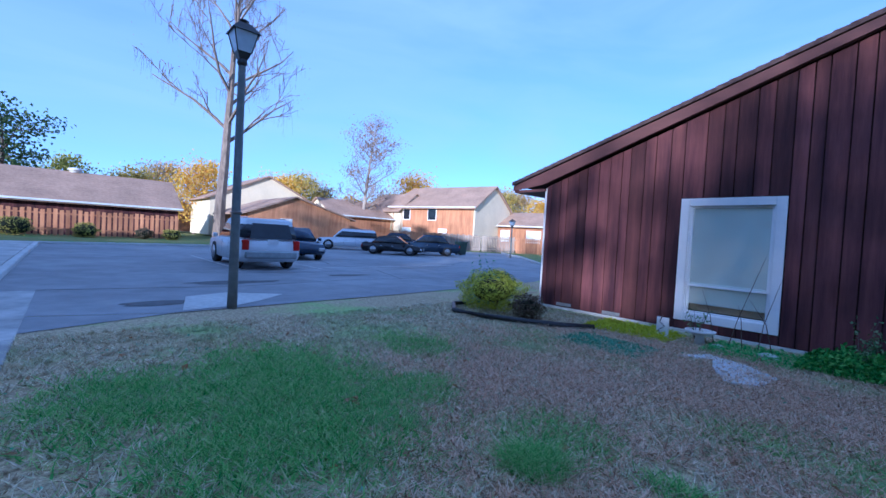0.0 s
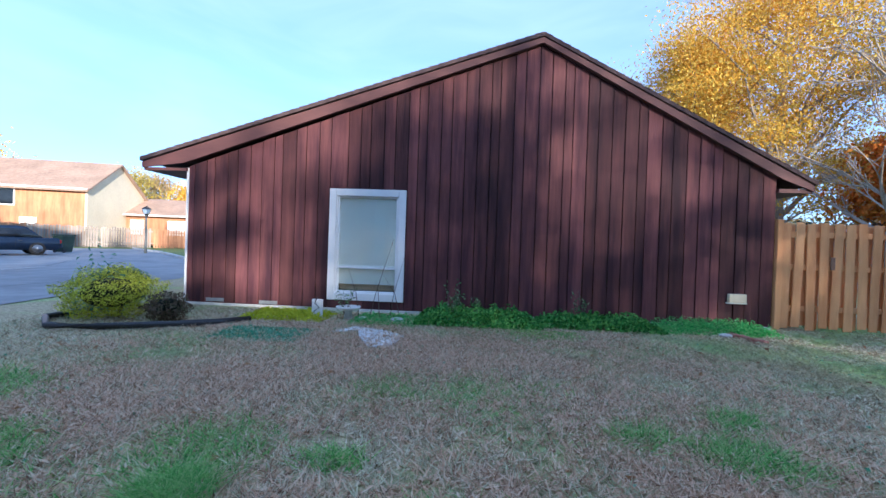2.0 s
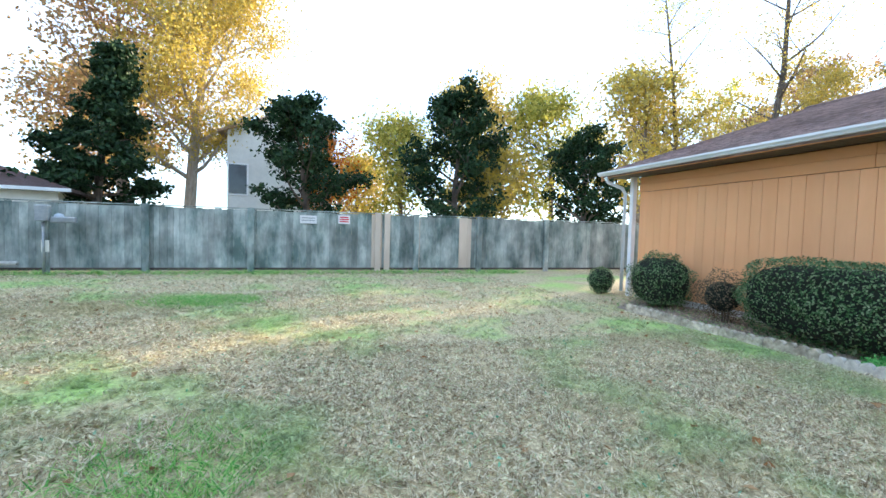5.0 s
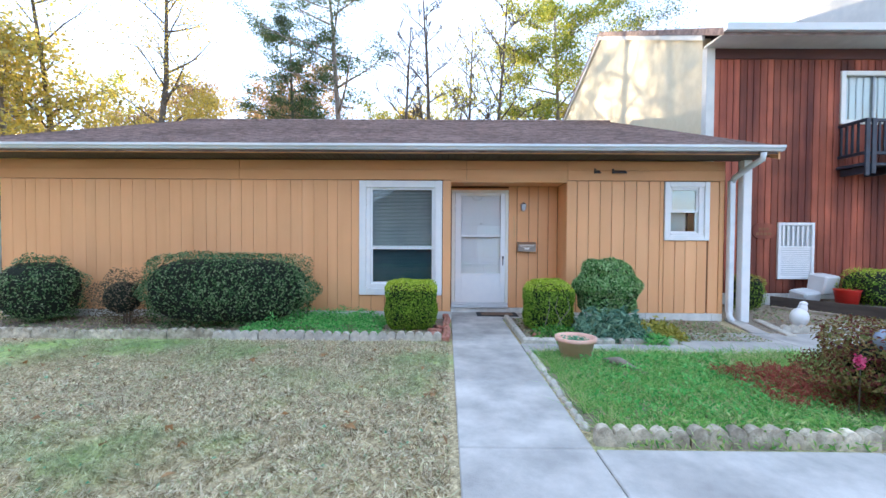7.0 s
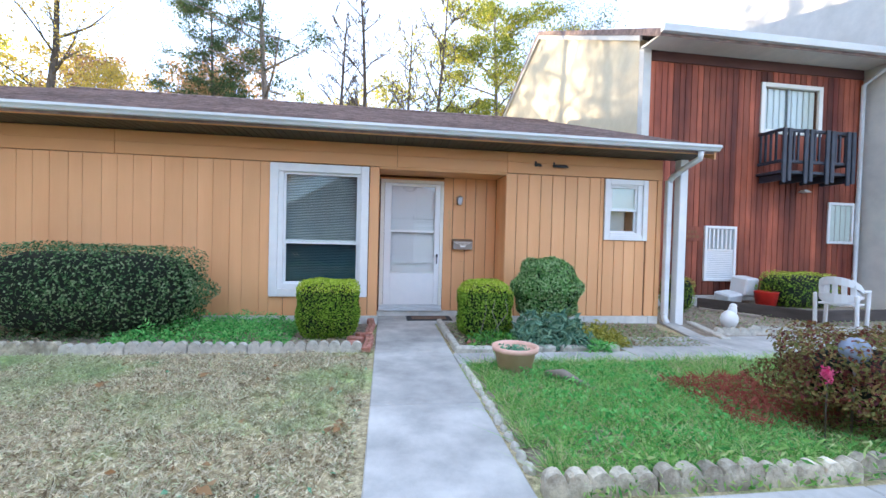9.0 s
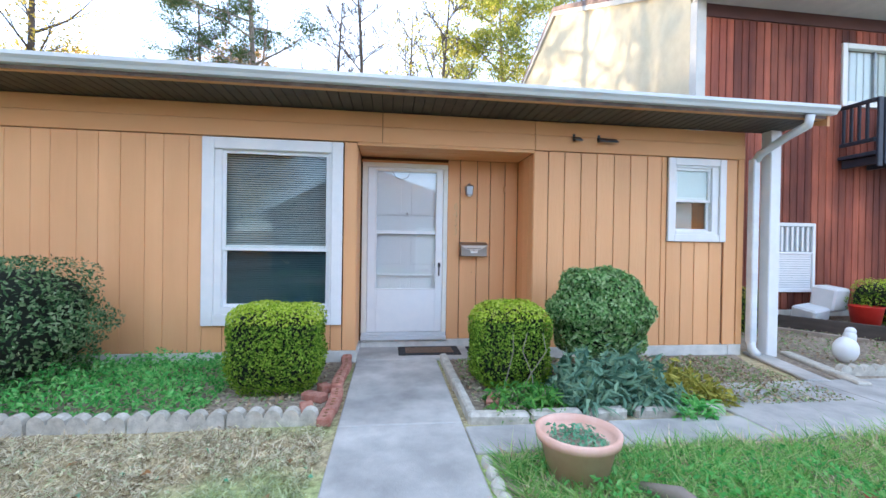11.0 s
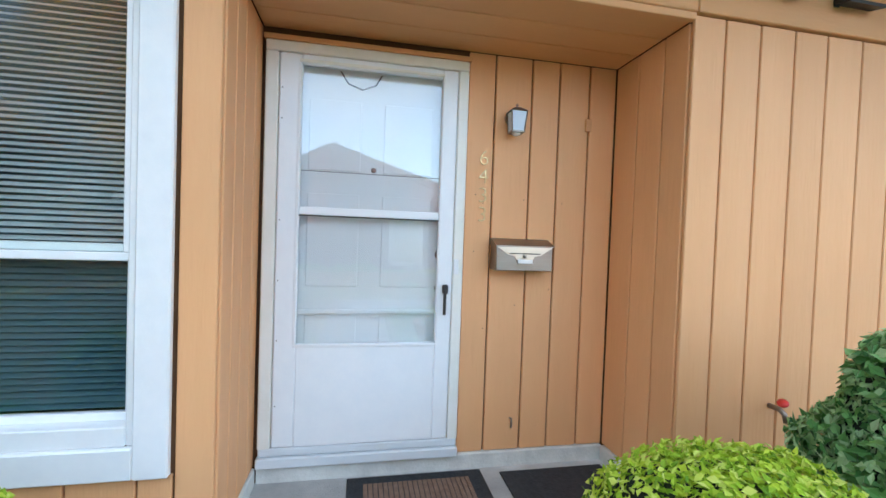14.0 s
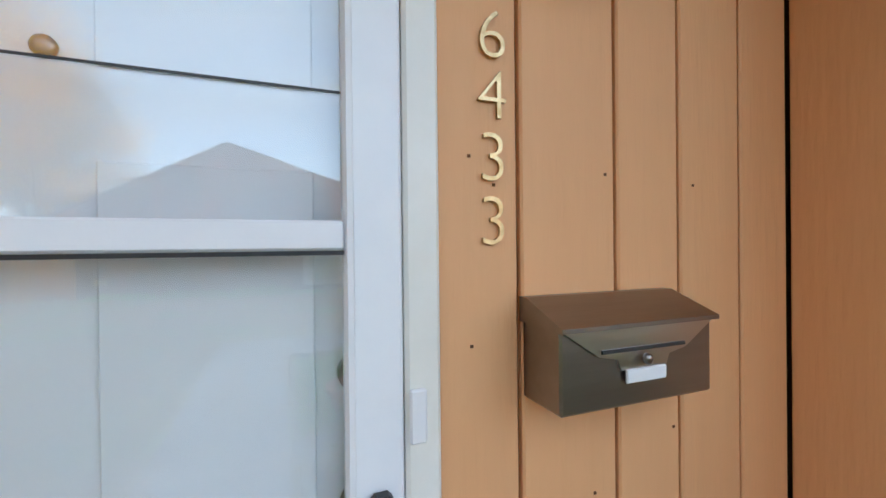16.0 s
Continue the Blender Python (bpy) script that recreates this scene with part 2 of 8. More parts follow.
M = {
    "tan": surface("tan_painted_boards", (0.77, 0.385, 0.172), (0.82, 0.428, 0.20), 3, 0.62, 0.25, 60, 0.035, (1, 1, 0.12), blotch=0.07),
    "tan_trim": surface("tan_painted_trim", (0.68, 0.335, 0.14), (0.72, 0.36, 0.155), 3, 0.62, 0.2, 60, 0.02, (1, 0.2, 1), blotch=0.06),
    "groove": surface("dark_board_groove", (0.20, 0.09, 0.04), (0.26, 0.12, 0.055), 5, 0.9, 0.1),
    "groove_deep": surface("deep_board_groove", (0.13, 0.055, 0.022), (0.17, 0.075, 0.03), 5, 0.9, 0.1),
    "steel_flap": surface("bright_steel_flap", (0.50, 0.46, 0.42), (0.60, 0.55, 0.50), 5, 0.28, 0.05, 80, stretch=(1, 0.1, 1), metal=1.0, blotch=0.12),
    "maroon": surface("maroon_stained_boards", (0.040, 0.014, 0.020), (0.150, 0.055, 0.052), 4, 0.75, 0.5, 70, 0.34, (1, 1, 0.08), blotch=0.25, coarse=1.2, spec=0.3),
    "maroon_groove": surface("maroon_groove", (0.02, 0.008, 0.008), (0.03, 0.012, 0.012), 5, 0.9, 0.1),
    "maroon_trim": surface("maroon_trim", (0.085, 0.034, 0.032), (0.125, 0.050, 0.043), 4, 0.7, 0.3, 70, 0.05, (1, 0.2, 1)),
    "redwood": surface("red_stained_planks", (0.12, 0.022, 0.014), (0.40, 0.105, 0.055), 2.2, 0.75, 0.8, 40, 0.38, (1, 1, 0.08), blotch=0.25, coarse=1.5),
    "stucco": surface("cream_stucco", (0.72, 0.62, 0.42), (0.78, 0.68, 0.48), 6, 0.85, 0.3, 40, blotch=0.06),
    "stucco_grey": surface("pale_grey_stucco", (0.62, 0.62, 0.58), (0.70, 0.69, 0.64), 4, 0.85, 0.3, 40, blotch=0.08),
    "white": surface("white_paint", (0.76, 0.77, 0.77), (0.82, 0.82, 0.81), 6, 0.45, 0.05, 60, blotch=0.03),
    "cream": surface("cream_door_paint", (0.78, 0.76, 0.68), (0.83, 0.81, 0.74), 6, 0.4, 0.04, 60, blotch=0.04),
    "aluminium": surface("white_aluminium_door", (0.80, 0.82, 0.83), (0.84, 0.85, 0.85), 9, 0.32, 0.02, 60, blotch=0.02),
    "gutter": surface("pale_gutter_metal", (0.62, 0.66, 0.68), (0.72, 0.75, 0.76), 5, 0.35, 0.05, 40, blotch=0.10, stretch=(1, 0.2, 1)),
    "soffit": surface("brown_soffit_metal", (0.055, 0.052, 0.042), (0.085, 0.078, 0.062), 6, 0.6, 0.1, 40, 0.08),
    "shingle": surface("brown_roof_shingle", (0.14, 0.10, 0.09), (0.34, 0.24, 0.215), 9, 0.9, 0.8, 120, stretch=(1, 0.6, 1), blotch=0.2),
    "shingle_dark": surface("dark_roof_shingle", (0.05, 0.03, 0.03), (0.10, 0.065, 0.06), 9, 0.9, 0.8, 120),
    "edging_grey": surface("weathered_edging_stone", (0.32, 0.28, 0.21), (0.66, 0.60, 0.47), 14, 0.9, 0.8, 60, 0.2, blotch=0.3, coarse=5.0),
    "shingle_far": surface("tan_roof_shingle", (0.30, 0.20, 0.14), (0.40, 0.28, 0.20), 5, 0.9, 0.5, 60, blotch=0.15),
    "concrete": surface("worn_concrete", (0.35, 0.35, 0.335), (0.50, 0.49, 0.465), 3.5, 0.85, 0.45, 120, 0.03, blotch=0.26, coarse=1.4),
    "kerb": surface("pale_kerb_concrete", (0.46, 0.46, 0.44), (0.60, 0.60, 0.57), 12, 0.85, 0.4, 90, 0.06, blotch=0.12),
    "edging": surface("cast_edging_stone", (0.40, 0.38, 0.33), (0.62, 0.59, 0.52), 14, 0.9, 0.6, 90, 0.10, blotch=0.15),
    "foundation": surface("painted_foundation", (0.55, 0.55, 0.51), (0.70, 0.69, 0.64), 7, 0.85, 0.4, 70, blotch=0.15),
    "brick": surface("faded_red_brick", (0.36, 0.13, 0.09), (0.52, 0.26, 0.20), 14, 0.9, 0.6, 90, 0.15, blotch=0.15),
    "asphalt": surface("worn_asphalt", (0.24, 0.245, 0.25), (0.32, 0.32, 0.325), 1.4, 0.85, 0.4, 150, blotch=0.18, coarse=0.25),
    "patch": surface("dark_asphalt_patch", (0.09, 0.09, 0.09), (0.14, 0.14, 0.14), 6, 0.85, 0.4, 150),
    "paint_line": surface("faded_white_line", (0.38, 0.38, 0.38), (0.60, 0.60, 0.58), 8, 0.8, 0.2),
    "soil": surface("mulch_soil", (0.16, 0.12, 0.09), (0.40, 0.34, 0.26), 25, 0.95, 0.9, 60, blotch=0.2),
    "weathered": surface("weathered_grey_fence", (0.10, 0.15, 0.14), (0.44, 0.47, 0.44), 2.2, 0.88, 0.5, 60, 0.22, (1, 1, 0.35), blotch=0.35, coarse=1.6),
    "pale_fence": surface("pale_new_fence_board", (0.52, 0.42, 0.33), (0.62, 0.52, 0.42), 3, 0.85, 0.4, 60, 0.1, (1, 1, 0.15)),
    "cedar": surface("cedar_fence_board", (0.60, 0.25, 0.085), (0.78, 0.40, 0.16), 3, 0.7, 0.4, 60, 0.12, (1, 1, 0.15), blotch=0.1),
    "cedar_far": surface("brown_fence_board", (0.34, 0.15, 0.07), (0.50, 0.25, 0.12), 3, 0.85, 0.4, 40, 0.25, (1, 1, 0.15)),
    "picket": surface("grey_picket", (0.24, 0.20, 0.16), (0.36, 0.30, 0.25), 3, 0.85, 0.3, 40, 0.2, (1, 1, 0.15)),
    "bark": surface("grey_bark", (0.14, 0.11, 0.09), (0.26, 0.21, 0.17), 6, 0.95, 0.9, 30, 0.1, (1, 1, 0.3)),
    "bark_dark": surface("dark_bark", (0.07, 0.055, 0.045), (0.15, 0.12, 0.10), 6, 0.95, 0.9, 30, 0.1, (1, 1, 0.3)),
    "bark_pale": surface("pale_bark", (0.26, 0.22, 0.18), (0.42, 0.37, 0.31), 6, 0.95, 0.7, 30, 0.1, (1, 1, 0.3)),
    "black": surface("black_painted_metal", (0.018, 0.019, 0.02), (0.03, 0.03, 0.032), 8, 0.45, 0.05, blotch=0.1),
    "post_grey": surface("grey_green_post", (0.10, 0.11, 0.10), (0.15, 0.155, 0.14), 8, 0.6, 0.15, blotch=0.15),
    "balcony": surface("navy_painted_wood", (0.015, 0.022, 0.035), (0.03, 0.04, 0.06), 6, 0.5, 0.2),
    "steel": surface("brushed_steel", (0.24, 0.21, 0.195), (0.32, 0.29, 0.27), 5, 0.33, 0.05, 80, stretch=(1, 0.1, 1), metal=1.0, blotch=0.12),
    "pewter": surface("pewter_lamp", (0.20, 0.16, 0.13), (0.32, 0.27, 0.23), 12, 0.4, 0.1, metal=0.9),
    "brass": surface("aged_brass", (0.45, 0.28, 0.12), (0.72, 0.52, 0.28), 30, 0.35, 0.15, metal=0.85),
    "frosted": surface("frosted_lamp_glass", (0.48, 0.56, 0.64), (0.56, 0.64, 0.72), 6, 0.25, 0.0),
    "bulb": surface("white_bulb_glass", (0.80, 0.80, 0.78), (0.84, 0.84, 0.82), 6, 0.2, 0.0),
    "blind": surface("white_window_blind", (0.66, 0.67, 0.63), (0.72, 0.73, 0.69), 4, 0.6, 0.05, blotch=0.05),
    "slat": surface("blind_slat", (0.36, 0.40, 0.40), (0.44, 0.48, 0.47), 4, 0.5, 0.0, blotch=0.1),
    # darker copy of slat: shade on the lower slats is in the colour
    "slat_shaded": surface("painted_shade_slat", (0.035, 0.085, 0.105), (0.055, 0.115, 0.135), 4, 0.5, 0.0, blotch=0.1),
    "curtain": surface("beige_curtain", (0.50, 0.40, 0.28), (0.58, 0.48, 0.35), 4, 0.9, 0.1),
    # near-black colour stands in for the lack of light inside rooms and behind slats
    "interior": surface("interior_painted_dark", (0.02, 0.022, 0.025), (0.03, 0.032, 0.035), 4, 0.9, 0.0),
    "terracotta": surface("terracotta_plastic", (0.74, 0.42, 0.32), (0.82, 0.52, 0.42), 6, 0.6, 0.15, blotch=0.1),
    "plastic": surface("white_plastic", (0.74, 0.75, 0.75), (0.80, 0.80, 0.80), 6, 0.4, 0.05, blotch=0.06),
    "red_plastic": surface("red_plastic", (0.60, 0.02, 0.015), (0.68, 0.035, 0.025), 6, 0.35, 0.05),
    "planter": surface("dark_planter_wood", (0.05, 0.04, 0.035), (0.10, 0.08, 0.07), 6, 0.9, 0.4, stretch=(0.2, 0.2, 1)),
    "mat_black": surface("black_rubber_mat", (0.015, 0.017, 0.02), (0.03, 0.032, 0.036), 30, 0.8, 0.4),
    "mat_brown": surface("brown_ribbed_mat", (0.20, 0.12, 0.08), (0.27, 0.17, 0.12), 30, 0.95, 0.8, 200),
    "sign_white": surface("white_notice_board", (0.72, 0.72, 0.72), (0.78, 0.78, 0.78), 6, 0.5, 0.0),
    "sign_red": surface("red_notice_print", (0.60, 0.03, 0.04), (0.66, 0.05, 0.06), 6, 0.5, 0.0),
    "grey_metal": surface("grey_meter_metal", (0.30, 0.33, 0.34), (0.40, 0.43, 0.44), 8, 0.45, 0.1, metal=0.5),
    "tyre": surface("tyre_rubber", (0.015, 0.015, 0.015), (0.03, 0.03, 0.03), 20, 0.85, 0.2),
    "rim": surface("alloy_rim", (0.45, 0.46, 0.47), (0.55, 0.56, 0.57), 10, 0.3, 0.0, metal=0.9),
    "car_glass": surface("tinted_car_glass", (0.012, 0.015, 0.02), (0.02, 0.024, 0.03), 4, 0.05, 0.0),
    "silver": surface("silver_car_paint", (0.66, 0.68, 0.70), (0.70, 0.72, 0.74), 4, 0.28, 0.0, metal=0.0, blotch=0.02),
    "car_white": surface("white_car_paint", (0.72, 0.73, 0.75), (0.76, 0.77, 0.79), 4, 0.25, 0.0, blotch=0.02),
    "car_black": surface("black_car_paint", (0.008, 0.009, 0.012), (0.012, 0.013, 0.017), 4, 0.12, 0.0, blotch=0.02),
    "car_navy": surface("navy_car_paint", (0.012, 0.025, 0.055), (0.018, 0.034, 0.07), 4, 0.12, 0.0, blotch=0.02),
    "tail": surface("red_tail_lamp", (0.35, 0.01, 0.01), (0.42, 0.02, 0.02), 4, 0.15, 0.0),
    "head": surface("clear_head_lamp", (0.60, 0.62, 0.64), (0.68, 0.70, 0.72), 4, 0.1, 0.0, metal=0.3),
    "bin_green": surface("dark_green_bin", (0.015, 0.035, 0.025), (0.025, 0.05, 0.035), 6, 0.5, 0.1),
    "pad": surface("pale_flat_stone", (0.55, 0.58, 0.60), (0.68, 0.70, 0.72), 8, 0.85, 0.4, 60),
    "leaf_dead": foliage("fallen_leaves", [(0.30, 0.14, 0.05), (0.42, 0.27, 0.14), (0.20, 0.10, 0.05)], patch=0),
    "litter": foliage("bed_leaf_litter", [(0.18, 0.12, 0.08), (0.46, 0.34, 0.22), (0.60, 0.52, 0.40), (0.18, 0.34, 0.10), (0.32, 0.48, 0.20)]),
    "lawn": lawn_material("dormant_lawn", (0.20, 0.155, 0.09), (0.66, 0.57, 0.36), (0.34, 0.48, 0.17)),
    "verge": lawn_material("far_verge", (0.16, 0.20, 0.07), (0.26, 0.26, 0.11), (0.12, 0.22, 0.06)),
    "blade": foliage("straw_grass_blades", [(0.20, 0.15, 0.09), (0.60, 0.51, 0.36), (0.86, 0.79, 0.62), (0.48, 0.54, 0.32)], 0.8, patch=0.55, patch_colours=(0.38, 0.50, 0.25), through_light=0.45),
    "blade_brown": foliage("brown_grass_blades", [(0.22, 0.13, 0.08), (0.72, 0.50, 0.34), (0.90, 0.78, 0.60), (0.84, 0.62, 0.44), (0.48, 0.32, 0.20)], 0.85, through_light=0.45),
    "blade_green": foliage("green_grass_blades", [(0.07, 0.28, 0.07), (0.20, 0.48, 0.12), (0.38, 0.64, 0.20), (0.62, 0.66, 0.34)], 0.7, through_light=0.45),
    "clover": foliage("clover_leaves", [(0.08, 0.32, 0.18), (0.18, 0.46, 0.28), (0.34, 0.56, 0.40)], 0.7),
    "hedge": foliage("hedge_leaves", [(0.02, 0.06, 0.022), (0.07, 0.16, 0.06), (0.16, 0.27, 0.12), (0.30, 0.38, 0.22)]),
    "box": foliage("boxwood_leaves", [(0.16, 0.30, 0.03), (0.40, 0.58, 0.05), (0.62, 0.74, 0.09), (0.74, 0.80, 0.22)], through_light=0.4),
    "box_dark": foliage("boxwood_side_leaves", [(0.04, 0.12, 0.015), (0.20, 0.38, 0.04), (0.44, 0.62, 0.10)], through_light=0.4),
    "glossy": foliage("glossy_bush_leaves", [(0.04, 0.13, 0.04), (0.14, 0.34, 0.10), (0.30, 0.52, 0.20), (0.50, 0.66, 0.36), (0.08, 0.22, 0.06)], 0.3, through_light=0.35),
    "hedge_brown": foliage("bare_hedge_twigs", [(0.12, 0.08, 0.05), (0.20, 0.15, 0.10), (0.08, 0.09, 0.04)]),
    "red_bush": foliage("reddish_bush_leaves", [(0.10, 0.03, 0.035), (0.22, 0.06, 0.045), (0.12, 0.15, 0.04), (0.36, 0.24, 0.10), (0.20, 0.24, 0.08)]),
    "red_mulch": foliage("red_dry_fronds", [(0.34, 0.07, 0.05), (0.50, 0.16, 0.11), (0.24, 0.05, 0.04)]),
    "yellow_ground": foliage("yellow_ground_cover", [(0.50, 0.56, 0.02), (0.68, 0.68, 0.05), (0.36, 0.46, 0.02)]),
    "yellow_bush": foliage("yellow_green_bush", [(0.26, 0.30, 0.03), (0.58, 0.60, 0.05), (0.76, 0.74, 0.12)]),
    "bed_green": foliage("bed_plants", [(0.06, 0.32, 0.08), (0.16, 0.58, 0.16), (0.36, 0.70, 0.26)], through_light=0.45),
    "ivy": foliage("dark_bed_ivy", [(0.03, 0.13, 0.03), (0.09, 0.32, 0.06), (0.24, 0.50, 0.12)]),
    "blue_leaf": foliage("blue_green_leaves", [(0.08, 0.20, 0.14), (0.18, 0.34, 0.24), (0.30, 0.46, 0.30)]),
    "autumn": foliage("orange_yellow_leaves", [(0.58, 0.26, 0.03), (0.70, 0.42, 0.04), (0.74, 0.52, 0.08), (0.64, 0.50, 0.12)], through_light=0.30),
    "orange": foliage("orange_leaves", [(0.50, 0.12, 0.02), (0.60, 0.20, 0.03), (0.55, 0.26, 0.04)], through_light=0.30),
    "yellow": foliage("yellow_leaves", [(0.54, 0.40, 0.07), (0.62, 0.48, 0.10), (0.46, 0.38, 0.12), (0.32, 0.28, 0.10)], through_light=0.30),
    "olive": foliage("olive_leaves", [(0.20, 0.22, 0.05), (0.40, 0.38, 0.08), (0.55, 0.50, 0.12)], through_light=0.35),
    "pine_yellow": foliage("yellow_green_needles", [(0.16, 0.22, 0.05), (0.32, 0.36, 0.06), (0.52, 0.48, 0.08)], through_light=0.25),
    "rust": foliage("rusty_leaves", [(0.30, 0.17, 0.08), (0.40, 0.26, 0.13), (0.30, 0.22, 0.12)], through_light=0.35),
    "evergreen": foliage("evergreen_leaves", [(0.010, 0.028, 0.013), (0.02, 0.05, 0.022), (0.045, 0.085, 0.035)], through_light=0.1),
    "pine": foliage("pine_needles", [(0.035, 0.07, 0.03), (0.07, 0.12, 0.045), (0.12, 0.16, 0.06)], through_light=0.15),
    "far_autumn": foliage("far_orange_woods", [(0.46, 0.26, 0.10), (0.56, 0.38, 0.17), (0.36, 0.29, 0.14), (0.28, 0.26, 0.12)], through_light=0.35),
}
M["pink"] = foliage("pink_petals", [(0.75, 0.06, 0.22), (0.85, 0.20, 0.35)])
M["ball_glass"] = surface("blue_grey_glass", (0.22, 0.28, 0.38), (0.34, 0.41, 0.52), 8, 0.15, 0.0)
M["glass"] = glass("window_glass", (0.95, 0.98, 0.97), 0.0)
M["storm"] = glass("storm_door_glass", (0.97, 0.98, 0.98), 0.05)


# ---- builders ----
def put_mesh(name, verts, faces, material, parent=None, smooth=False):
    me = bpy.data.meshes.new(name)
    me.from_pydata([tuple(v) for v in verts] if not hasattr(verts, "tolist") else verts.tolist(), [], faces if not hasattr(faces, "tolist") else faces.tolist())
    me.materials.append(M[material])
    if smooth:
        me.shade_smooth()
    ob = new(name, me)
    if parent:
        ob.parent = parent
    return ob


def base(parent):
    p = Vector((0, 0, 0))
    while parent:
        p += parent.location
        parent = parent.parent
    return p


def thing(name, loc=(0, 0, 0), label="", category="", group="", kind=""):
    ob = new(name)
    ob.location = loc
    return tagged(ob, label, category, group, kind)


BOXES = {}


def box(name, parent, material, x, y, z, bev=0.004, label="", turn=(0, 0, 0)):
    """A box with softened edges from ranges x, y, z in the world (before the parent turns)."""
    d = (round(abs(x[1] - x[0]), 4), round(abs(y[1] - y[0]), 4), round(abs(z[1] - z[0]), 4))
    bev = min(bev, min(d) * 0.3)
    key = (*d, round(bev, 4), material)
    if key not in BOXES:
        bm = bmesh.new()
        bmesh.ops.create_cube(bm, size=1)
        bmesh.ops.scale(bm, vec=d, verts=bm.verts)
        if bev > 0:
            bmesh.ops.bevel(bm, geom=bm.edges[:], offset=bev, segments=1, affect="EDGES")
        me = bpy.data.meshes.new(name)
        bm.to_mesh(me)
        bm.free()
        me.materials.append(M[material])
        BOXES[key] = me
    ob = new(name, BOXES[key])
    ob.parent = parent
    ob.location = Vector(((x[0] + x[1]) / 2, (y[0] + y[1]) / 2, (z[0] + z[1]) / 2)) - base(parent)
    ob.rotation_euler = [radians(a) for a in turn]
    if label:
        tagged(ob, label)
    return ob


def prism(name, parent, material, outline, axis, a, b, label=""):
    """An outline in the two other axes, drawn out along axis from a to b. World coordinates."""
    n = len(outline)
    vs = []
    for v in (a, b):
        for p, q in outline:
            vs.append({"x": (v, p, q), "y": (p, v, q), "z": (p, q, v)}[axis])
    fs = [tuple(range(n)), tuple(range(2 * n - 1, n - 1, -1))] + [(i, i + n, (i + 1) % n + n, (i + 1) % n) for i in range(n)]
    ob = put_mesh(name, vs, fs, material, parent)
    bm = bmesh.new()
    bm.from_mesh(ob.data)
    bmesh.ops.recalc_face_normals(bm, faces=bm.faces)
    bm.to_mesh(ob.data)
    bm.free()
    ob.location = -base(parent) if parent else (0, 0, 0)
    return tagged(ob, label)


def lathe(name, parent, material, loc, profile, sides=20, label="", turn=(0, 0, 0), smooth=True):
    """A ring-shaped part round its own z from (radius, height) pairs; loc in the world."""
    vs, fs = [], []
    for r, h in profile:
        for i in range(sides):
            a = 2 * math.pi * i / sides
            vs.append((r * math.cos(a), r * math.sin(a), h))
    for j in range(len(profile) - 1):
        for i in range(sides):
            k = (i + 1) % sides
            fs.append((j * sides + i, j * sides + k, (j + 1) * sides + k, (j + 1) * sides + i))
    fs.append(tuple(range(sides - 1, -1, -1)))
    fs.append(tuple((len(profile) - 1) * sides + i for i in range(sides)))
    ob = put_mesh(name, vs, fs, material, parent, smooth)
    ob.location = Vector(loc) - base(parent)
    ob.rotation_euler = [radians(a) for a in turn]
    return tagged(ob, label)


def tube(name, parent, material, points, radius, sides=8, label=""):
    """A round bar through points; radius may be one number or one a point."""
    vs, fs = tube_geometry(points, radius if hasattr(radius, "__len__") else [radius] * len(points), sides)
    ob = put_mesh(name, vs, fs, material, parent, True)
    ob.location = -base(parent) if parent else (0, 0, 0)
    return tagged(ob, label)


def tube_geometry(points, radii, sides, start=0):
    pts = [Vector(p) for p in points]
    vs, fs = [], []
    for j, p in enumerate(pts):
        d = (pts[min(j + 1, len(pts) - 1)] - pts[max(j - 1, 0)]).normalized()
        u = d.cross(Vector((0.31, 0.94, 0.12))).normalized()
        w = d.cross(u)
        for i in range(sides):
            a = 2 * math.pi * i / sides
            vs.append(tuple(p + radii[j] * (math.cos(a) * u + math.sin(a) * w)))
    for j in range(len(pts) - 1):
        for i in range(sides):
            k = (i + 1) % sides
            fs.append(tuple(start + q for q in (j * sides + i, j * sides + k, (j + 1) * sides + k, (j + 1) * sides + i)))
    fs.append(tuple(start + i for i in range(sides - 1, -1, -1)))
    fs.append(tuple(start + (len(pts) - 1) * sides + i for i in range(sides)))
    return vs, fs


def leaf_quads(centres, normals, length, width, rng):
    """One bent four-cornered leaf at each centre."""
    n = len(centres)
    nrm = normals / np.maximum(np.linalg.norm(normals, axis=1, keepdims=True), 1e-6)
    r = rng.normal(size=(n, 3))
    u = np.cross(nrm, r)
    u /= np.maximum(np.linalg.norm(u, axis=1, keepdims=True), 1e-6)
    v = np.cross(nrm, u)
    L = (length * rng.uniform(0.6, 1.25, n))[:, None]
    W = (width * rng.uniform(0.6, 1.25, n))[:, None]
    V = np.stack([centres - u * L / 2, centres + v * W / 2 + nrm * W * 0.25, centres + u * L / 2, centres - v * W / 2 + nrm * W * 0.25], 1).reshape(-1, 3)
    F = np.arange(4 * n).reshape(n, 4)
    return V, F


